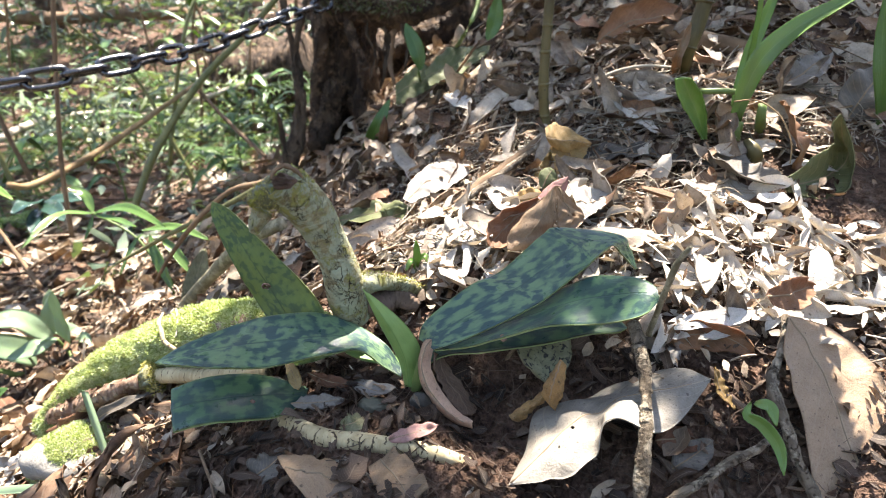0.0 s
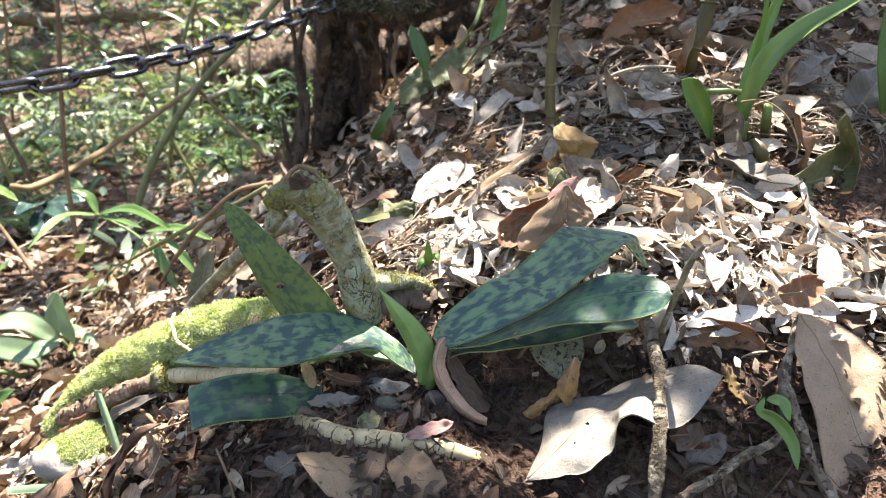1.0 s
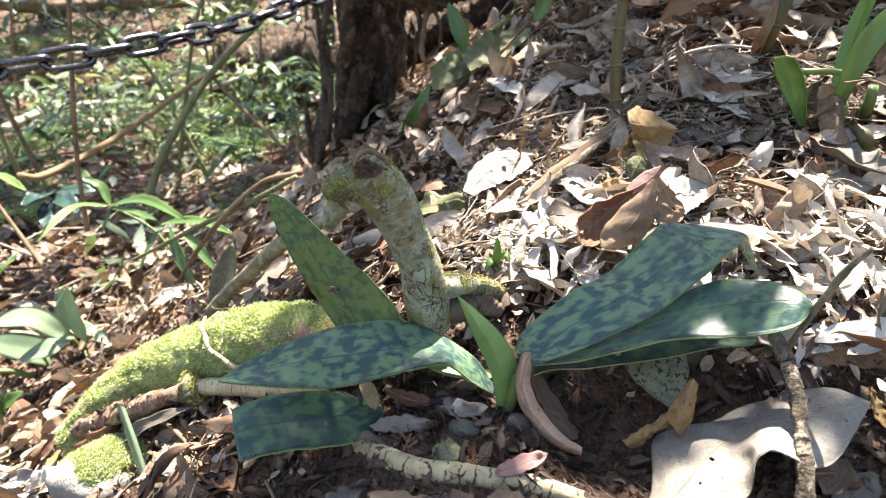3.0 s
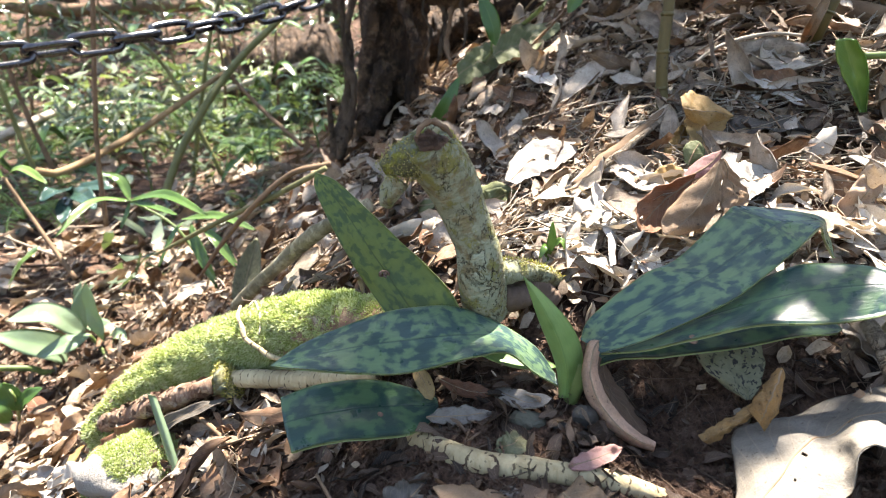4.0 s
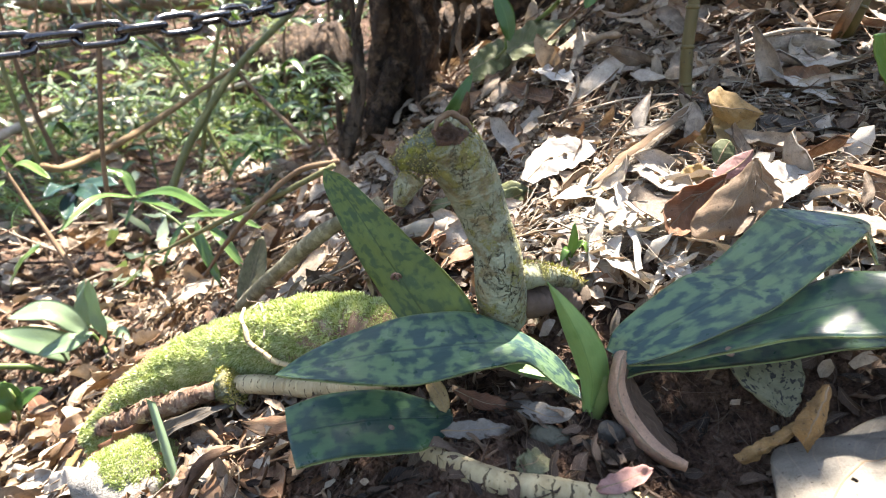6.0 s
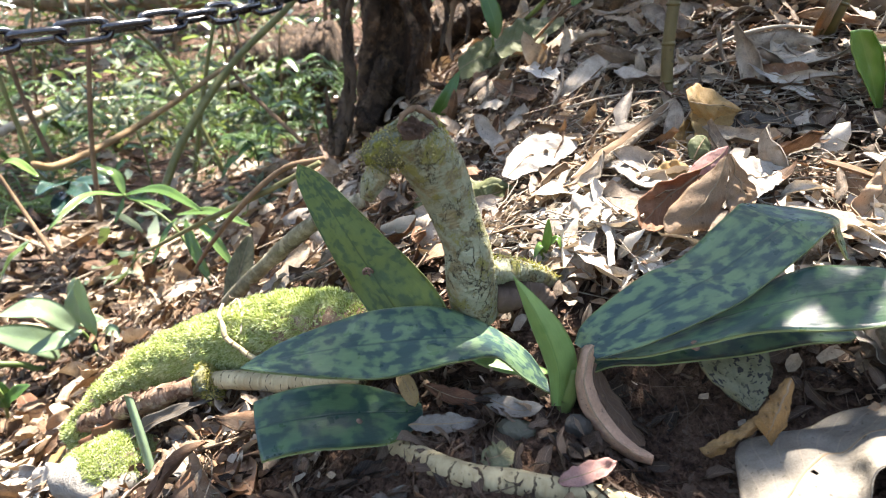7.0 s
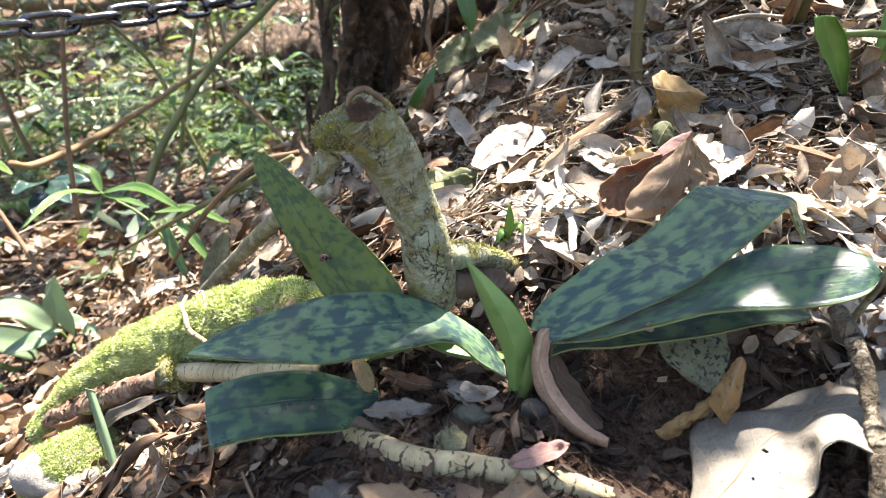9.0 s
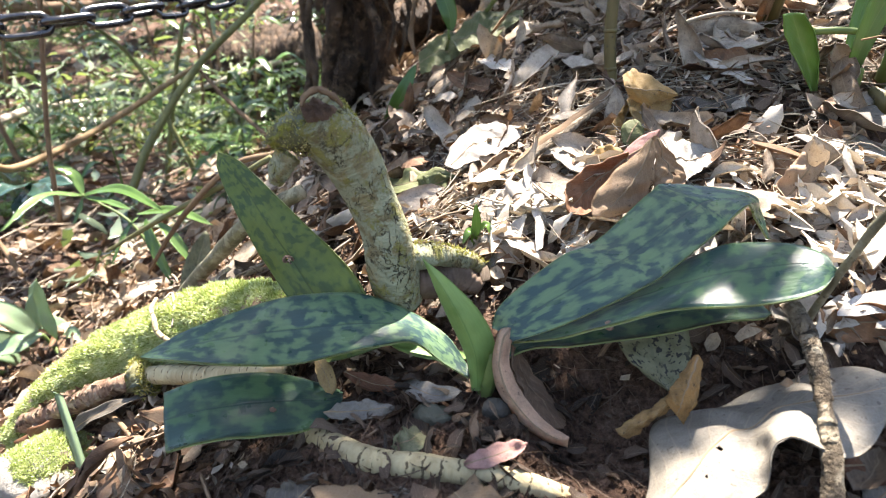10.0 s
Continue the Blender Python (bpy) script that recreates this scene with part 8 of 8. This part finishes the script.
# dark layer underneath, so that gaps in the litter read as deep shade
litter("dark_gap_litter", 3600, (-0.95, 0.6, 0.14, 1.4), 0.022, 0.060, 0.004, 0.22, "dark rotting leaves that paint shade into the gaps of the dry litter", 27, material=HUMUS_STUFF, keep=bare_large, nu=4, nv=8)
litter("leaf_litter", 3300, (-0.95, 0.6, 0.14, 1.4), 0.020, 0.078, 0.024, 0.50, "dry brown and grey leaf litter covering the bank", 21, keep=bare_large, singles=290, nu=6, nv=12)
litter("leaf_crumbs", 16000, (-0.55, 0.45, 0.24, 0.95), 0.003, 0.011, 0.016, 0.9, "small crumbs of broken dead leaves in the litter", 28, nu=2, nv=4, keep=lambda x, y: bare(x, y) * np.where((y < 0.30) & (x > -0.22), 0.3, 1.0), shapes=("oval", "ovate"), ratio=(0.35, 0.9))
# paler scraps only inside two sun patches, to paint them brighter
litter("sunpatch_litter", 1050, (0.03, 0.32, 0.28, 0.47), 0.006, 0.046, 0.016, 0.5, "scraps of dead leaves paled to brighten a sun patch", 25, material=SUNPATCH_STUFF, nu=5, nv=8, keep=lambda x, y: np.where(((x - 0.185) / 0.105) ** 2 + ((y - 0.350) / 0.062) ** 2 < 1, 1.0, 0.05) * np.where(y > np.where(x < 0.125, 0.335, 0.295), 1.0, 0.0))
litter("sunpatch_litter", 380, (-0.06, 0.20, 0.36, 0.60), 0.022, 0.060, 0.014, 0.4, "rusty and paled scraps of crumpled leaves that brighten a sun patch", 26, material=SUNPATCH_STUFF, nu=5, nv=9, keep=lambda x, y: np.where(((x - 0.025) / 0.08) ** 2 + ((y - 0.425) / 0.06) ** 2 < 1, 1.0, 0.05))
litter("leaf_fragments", 11000, (-0.8, 0.5, 0.14, 1.0), 0.006, 0.024, 0.013, 0.6, "crumbled leaf fragments between the dead leaves", 22, keep=lambda x, y: bare(x, y) * np.where((y < 0.30) & (x > -0.22), 0.12, 1.0), nu=3, nv=5, shapes=("oval", "ovate"), ratio=(0.4, 0.9))
litter("humus_fragments", 1500, (-0.24, 0.26, 0.14, 0.33), 0.004, 0.024, 0.005, 0.35, "dark rotting leaf fragments on the humus", 24, material=HUMUS_STUFF, nu=4, nv=7, shapes=("oval", "ovate", "lance"), ratio=(0.35, 0.8))
litter("far_leaf_litter", 30000, (-8.0, 7.0, -7.0, 8.0), 0.05, 0.13, 0.03, 0.4, "dry leaf litter farther down the slope", 23, nu=2, nv=5, keep=lambda x, y: np.where((x > -0.9) & (x < 0.55) & (y > -0.1) & (y < 1.3), 0.0, np.exp(-((x + 0.6) ** 2 + (y - 1.2) ** 2) / 22.0)))


def fibres(name, count, box, lo, hi, radius, label, seed, material, keep=None, arch=0.25, lift=0.016):
    """Fine twigs, rootlets and stalks, each a thin three-sided rod."""
    r = np.random.default_rng(seed)
    x, y = r.uniform(box[0], box[1], count), r.uniform(box[2], box[3], count)
    if keep is not None:
        ok = r.uniform(0, 1, count) < keep(x, y)
        x, y = x[ok], y[ok]
    n = len(x)
    l = lo + (hi - lo) * r.uniform(0, 1, n) ** 2
    a = r.uniform(0, 6.283, n)
    nrm = ground_normal(x, y)
    d = np.stack([np.cos(a), np.sin(a), 0 * a], 1)
    d = unit(d - nrm * np.sum(d * nrm, 1, keepdims=True) + nrm * r.normal(0, 0.15, n)[:, None])
    s = np.cross(d, nrm)
    c = np.stack([x, y, ground_z(x, y) + r.uniform(0.1, 1.0, n) * lift], 1)
    rad = radius * r.uniform(0.5, 1.5, n)
    bend = r.normal(0, arch, n)
    steps = 5
    v = np.empty((n, steps, 3, 3))
    for j in range(steps):
        q = j / (steps - 1) - 0.5
        p = c + d * (l * q)[:, None] + s * (l * bend * (q * q - 0.1))[:, None] + nrm * (l * 0.15 * np.abs(bend) * (0.25 - q * q))[:, None]
        for k in range(3):
            b = 2.094 * k
            v[:, j, k] = p + (s * math.cos(b) + nrm * math.sin(b)) * (rad * (1 - 0.5 * abs(q)))[:, None]
    base = (np.arange(n) * steps * 3)[:, None, None, None]
    f = []
    for j in range(steps - 1):
        for k in range(3):
            f.append((j * 3 + k, j * 3 + (k + 1) % 3, j * 3 + 3 + (k + 1) % 3, j * 3 + 3 + k))
    faces = (np.arange(n) * steps * 3)[:, None, None] + np.array(f)[None]
    uv = np.tile(np.array([(k / 3, j / 4) for j in range(steps) for k in range(3)]), (n, 1))
    ob = mesh_object(name, v.reshape(-1, 3), faces.reshape(-1, 4), material, None, "", uv, uv)
    return tagged(ob, label, "twigs", kind="stuff")


fibres("fine_twigs", 3600, (-0.9, 0.5, 0.15, 1.3), 0.015, 0.12, 0.0009, "thin dry twigs and leaf stalks strewn in the litter", 31, DRY_STUFF, keep=bare_large, arch=0.4)
fibres("rootlets", 2600, (-0.25, 0.38, 0.16, 0.5), 0.006, 0.035, 0.00030, "hair fine rootlets in the soil", 32, SOIL_DARK, arch=0.6, lift=0.004)
fibres("pale_fibres", 1500, (-0.05, 0.36, 0.30, 0.62), 0.02, 0.09, 0.00045, "pale dry fibres and grass roots in the litter", 35, BARK_PALE, keep=bare_large, arch=0.5)


fibres("far_twigs", 900, (-2.6, 0.1, 0.85, 3.2), 0.08, 0.6, 0.0026, "bare twigs and dead stalks in the undergrowth", 34, DRY_STUFF, arch=0.12)


def crumbs(name, count, box, lo, hi, label, seed, keep=None):
    r = np.random.default_rng(seed)
    x, y = r.uniform(box[0], box[1], count), r.uniform(box[2], box[3], count)
    size = lo + (hi - lo) * r.uniform(0, 1, count) ** 3
    c = np.stack([x, y, ground_z(x, y) + size * 0.25], 1)
    base = np.array([(1, 0, 0), (-1, 0, 0), (0, 1, 0), (0, -1, 0), (0, 0, 1), (0, 0, -1)], float)
    v = c[:, None, :] + base[None] * size[:, None, None] * r.uniform(0.35, 1.0, (count, 6, 1)) + r.normal(0, 0.2, (count, 6, 3)) * size[:, None, None]
    f = np.array([(0, 2, 4), (2, 1, 4), (1, 3, 4), (3, 0, 4), (2, 0, 5), (1, 2, 5), (3, 1, 5), (0, 3, 5)])
    faces = (np.arange(count) * 6)[:, None, None] + f[None]
    ob = mesh_object(name, v.reshape(-1, 3), faces.reshape(-1, 3), SOIL, None, "", smooth=False)
    return tagged(ob, label, "soil", kind="stuff")


crumbs("soil_crumbs", 34000, (-0.24, 0.40, 0.17, 0.44), 0.0005, 0.0042, "loose dark crumbs of humus", 33)


# ---- the canopy overhead, out of view, that dapples the sun ----
def build_canopy():
    t = thing("overhanging_tree_crown", None, "leafy tree crown overhead with gaps that let sun spots through", "tree crown")
    r = np.random.default_rng(41)
    # sunlit spots on the ground: x, y, half sizes
    spots = [((-0.02, 0.45), 0.085, 0.085), ((0.0069, 0.4410, 0.1341), 0.05, 0.06), ((0.0778, 0.4330, 0.1463), 0.05, 0.05), ((0.1516, 0.4010, 0.1484), 0.05, 0.05), ((0.1950, 0.3650, 0.1410), 0.062, 0.055), ((0.2190, 0.3370, 0.1310), 0.05, 0.06),
             ((0.1700, 0.3050, 0.1144), 0.035, 0.03), ((0.2146, 0.4410, 0.1688), 0.025, 0.008), ((0.1904, 0.5850, 0.2130), 0.05, 0.045, 0.25), ((0.0720, 0.2340, 0.0950), 0.016, -0.002), ((0.19, 0.17), 0.04, 0.06),
             ((-0.0583, 0.6910, 0.1354), 0.05, 0.035), ((0.0086, 0.6510, 0.1638), 0.03, 0.03), ((0.0176, 0.8170, 0.1946), 0.03, 0.03), ((-0.0988, 0.6810, 0.1105), 0.035, 0.03), ((0.0728, 0.6770, 0.1968), 0.012, 0.012), ((-0.4488, 0.7490, -0.1351), 0.07, 0.07), ((-0.5522, 0.7790, -0.1916), 0.09, 0.08),
             ((-0.4368, 0.5010, -0.1299), 0.10, 0.09), ((-0.2690, 0.3670, -0.0178), 0.08, 0.05), ((-0.4145, 0.5630, -0.1175), 0.08, 0.06), ((-0.6848, 0.8610, -0.1989), 0.18, 0.12), ((-0.6269, 1.0170, -0.1670), 0.10, 0.07), ((-0.5835, 1.1730, -0.1466), 0.05, 0.05), ((-0.2254, 0.5770, 0.0191), 0.03, 0.05), ((-0.8723, 1.1570, -0.1909), 0.12, 0.08), ((-0.6677, 0.7900, -0.1798), 0.12, 0.06), ((-0.6412, 0.8500, -0.1552), 0.07, 0.06), ((-0.5834, 0.6200, -0.1554), 0.08, 0.06), ((-0.3855, 0.6300, 0.2455), 0.10, 0.03), ((-0.3335, 0.7000, 0.2561), 0.10, 0.03), ((-0.4600, 0.5600, 0.2350), 0.09, 0.04), ((-0.2700, 0.8300, 0.2780), 0.06, 0.05), ((-0.6227, 0.7900, -0.1233), 0.09, 0.06), ((-0.6798, 0.7700, -0.1226), 0.09, 0.06), ((-0.4798, 0.5190, -0.1572), 0.08, 0.05), ((0.0060, 0.2480, 0.0771), 0.004, -0.006), ((0.1922, 0.2150, 0.1348), 0.03, 0.025), ((0.0600, 0.2350, 0.0867), 0.014, 0.006), ((0.1020, 0.2350, 0.0980), 0.004, 0.010), ((0.2200, 0.2500, 0.1100), 0.045, 0.055), ((-0.0165, 0.4460, 0.1274), 0.05, 0.05), ((-0.0503, 0.4420, 0.1119), 0.04, 0.04), ((0.0009, 0.3940, 0.1280), 0.05, 0.04), ((-0.5362, 0.8500, 0.0214), 0.12, 0.06), ((-0.4315, 0.8400, 0.0064), 0.08, 0.05),
             ((-0.2727, 0.4400, 0.0539), 0.06, 0.05), ((-0.2049, 0.4000, 0.0859), 0.05, 0.03), ((-0.0639, 0.3320, 0.1670), 0.004, 0.008), ((0.1200, 0.3380, 0.1630), 0.004, -0.004),
             ((-0.0319, 0.4750, 0.1216), 0.04, 0.05), ((0.0437, 0.5190, 0.1547), 0.04, 0.05), ((-0.0580, 0.3300, 0.1600), 0.003, 0.003), ((-0.0420, 0.3150, 0.1180), 0.008, 0.006), ((0.2000, 0.6200, 0.2250), 0.035, 0.030), ((0.1650, 0.6000, 0.2150), 0.030, 0.020), ((0.1350, 0.6100, 0.2100), 0.02, 0.01), ((0.2150, 0.3450, 0.1400), 0.068, 0.055), ((0.2700, 0.5000, 0.2400), 0.030, 0.030), ((0.2500, 0.5600, 0.2200), 0.03, 0.03), ((0.2300, 0.4500, 0.1800), 0.02, 0.006), ((0.2450, 0.3350, 0.1500), 0.05, 0.055),
             ((-0.2500, 0.4320, 0.0650), 0.06, 0.04), ((-0.3050, 0.4520, 0.0150), 0.06, 0.04), ((-0.5020, 0.6530, -0.1680), 0.08, 0.06), ((-0.3890, 0.4520, -0.0810), 0.08, 0.06), ((-0.2860, 0.4080, -0.0030), 0.05, 0.03), ((-0.6910, 0.8750, -0.1810), 0.10, 0.07)]
    n = 30000
    x, y = r.uniform(-1.5, 0.9, n), r.uniform(-0.2, 1.9, n)
    h = r.uniform(1.3, 2.1, n)
    keep = np.ones(n, bool)
    luck = r.uniform(0, 1, n)
    lean = np.array(SUN_DIR) / SUN_DIR.z
    for (cx, cy, *cz), ax, ay, *q in spots:
        if cz:
            rise = cz[0] - float(ground_smooth(np.array(cx), np.array(cy)))
            cx, cy = cx - lean[0] * rise, cy - lean[1] * rise
        keep &= (((x - cx) / (ax + 0.022)) ** 2 + ((y - cy) / (ay + 0.022)) ** 2 > 1) | (luck < (q[0] * 0.35 if q else 0.0))
    gap = np.sin(5.1 * x + 2.0 * np.sin(3.3 * y)) * np.sin(4.3 * y + 1.7 * np.sin(4.1 * x) + 1.0)
    keep &= ~((gap > 0.28) & ((y > 0.95) | (x < -0.6)))
    x, y, h = x[keep], y[keep], h[keep]
    z0 = ground_smooth(x, y)
    d = np.array(SUN_DIR) / SUN_DIR.z
    p = np.stack([x, y, z0], 1) + d[None] * (h - z0)[:, None]
    kinds = [sheet(700 + i, 0.45, 2, 5, "lance") for i in range(6)]
    fr = frames_on(np.tile(np.array(SUN_DIR)[None], (len(p), 1)), r, 0.35)
    ob = scatter("foliage", kinds, p, fr, r.uniform(0.035, 0.07, len(p)), CANOPY, r.integers(0, 6, len(p)), t)
    tagged(ob, kind="stuff")
    m = 5200
    x, y = r.uniform(-4.5, 2.5, m), r.uniform(1.85, 6.5, m)
    gap = np.sin(2.9 * x + 1.7 * np.sin(2.1 * y)) * np.sin(2.6 * y + 1.5 * np.sin(2.3 * x) + 0.5)
    shut = (gap < np.where(x < -0.4, -0.12, 0.12)) & (((x + 1.08) / 0.34) ** 2 + ((y - 2.35) / 0.75) ** 2 > 1) & (((x + 2.9) / 0.5) ** 2 + ((y - 3.2) / 0.6) ** 2 > 1) | (((x + 1.95) / 0.45) ** 2 + ((y - 3.0) / 0.7) ** 2 < 1) | (((x + 0.60) / 0.26) ** 2 + ((y - 2.5) / 1.2) ** 2 < 1) | (((x + 1.05) / 0.35) ** 2 + ((y - 3.75) / 0.55) ** 2 < 1)
    x, y = x[shut], y[shut]
    p = np.stack([x, y, ground_smooth(x, y)], 1) + d[None] * r.uniform(2.2, 3.4, len(x))[:, None]
    fr = frames_on(np.tile(np.array(SUN_DIR)[None], (len(p), 1)), r, 0.4)
    tagged(scatter("foliage", kinds, p, fr, r.uniform(0.12, 0.22, len(p)), CANOPY, r.integers(0, 6, len(p)), t), kind="stuff")
    m = 9000
    x, y = r.normal(-0.4, 1.5, m), r.normal(0.9, 1.3, m)
    out = ((x > 0.9) | (y < -0.2) | ((x < -1.5) & (y < 0.9))) & (r.uniform(0, 1, m) < 0.85) & (np.sin(3.7 * x + 1.3 * np.sin(2.9 * y)) * np.sin(3.1 * y + x) < 0.25)
    x, y = x[out], y[out]
    p = np.stack([x, y, ground_smooth(x, y)], 1) + d[None] * r.uniform(1.4, 2.6, len(x))[:, None]
    fr = frames_on(np.tile(np.array(SUN_DIR)[None], (len(p), 1)), r, 0.4)
    tagged(scatter("foliage", kinds, p, fr, r.uniform(0.06, 0.13, len(p)), CANOPY, r.integers(0, 6, len(p)), t), kind="stuff")
    shade = np.random.default_rng(43)
    for cx, cy, sx, sy, m in ((0.15, 0.515, 0.035, 0.025, 170), (0.045, 0.295, 0.028, 0.014, 60), (-0.07, 0.235, 0.05, 0.030, 30), (0.02, 0.72, 0.09, 0.06, 130), (0.10, 0.66, 0.05, 0.04, 60)):
        x, y = shade.normal(cx, sx, m), shade.normal(cy, sy, m)
        p = np.stack([x, y, ground_smooth(x, y)], 1) + d[None] * shade.uniform(1.3, 2.1, m)[:, None]
        fr = frames_on(np.tile(np.array(SUN_DIR)[None], (m, 1)), shade, 0.35)
        tagged(scatter("foliage", kinds, p, fr, shade.uniform(0.035, 0.07, m), CANOPY, shade.integers(0, 6, m), t), kind="stuff")
    part("limb", tube([(2.2, 3.2, 0.6), (2.1, 3.1, 1.6), (1.4, 2.7, 2.3), (0.4, 2.5, 2.4), (-0.9, 2.4, 2.4)], [0.09, 0.07, 0.035, 0.02, 0.008], 10, 40, 0.05, 42), BARK_GREY, t)


build_canopy()
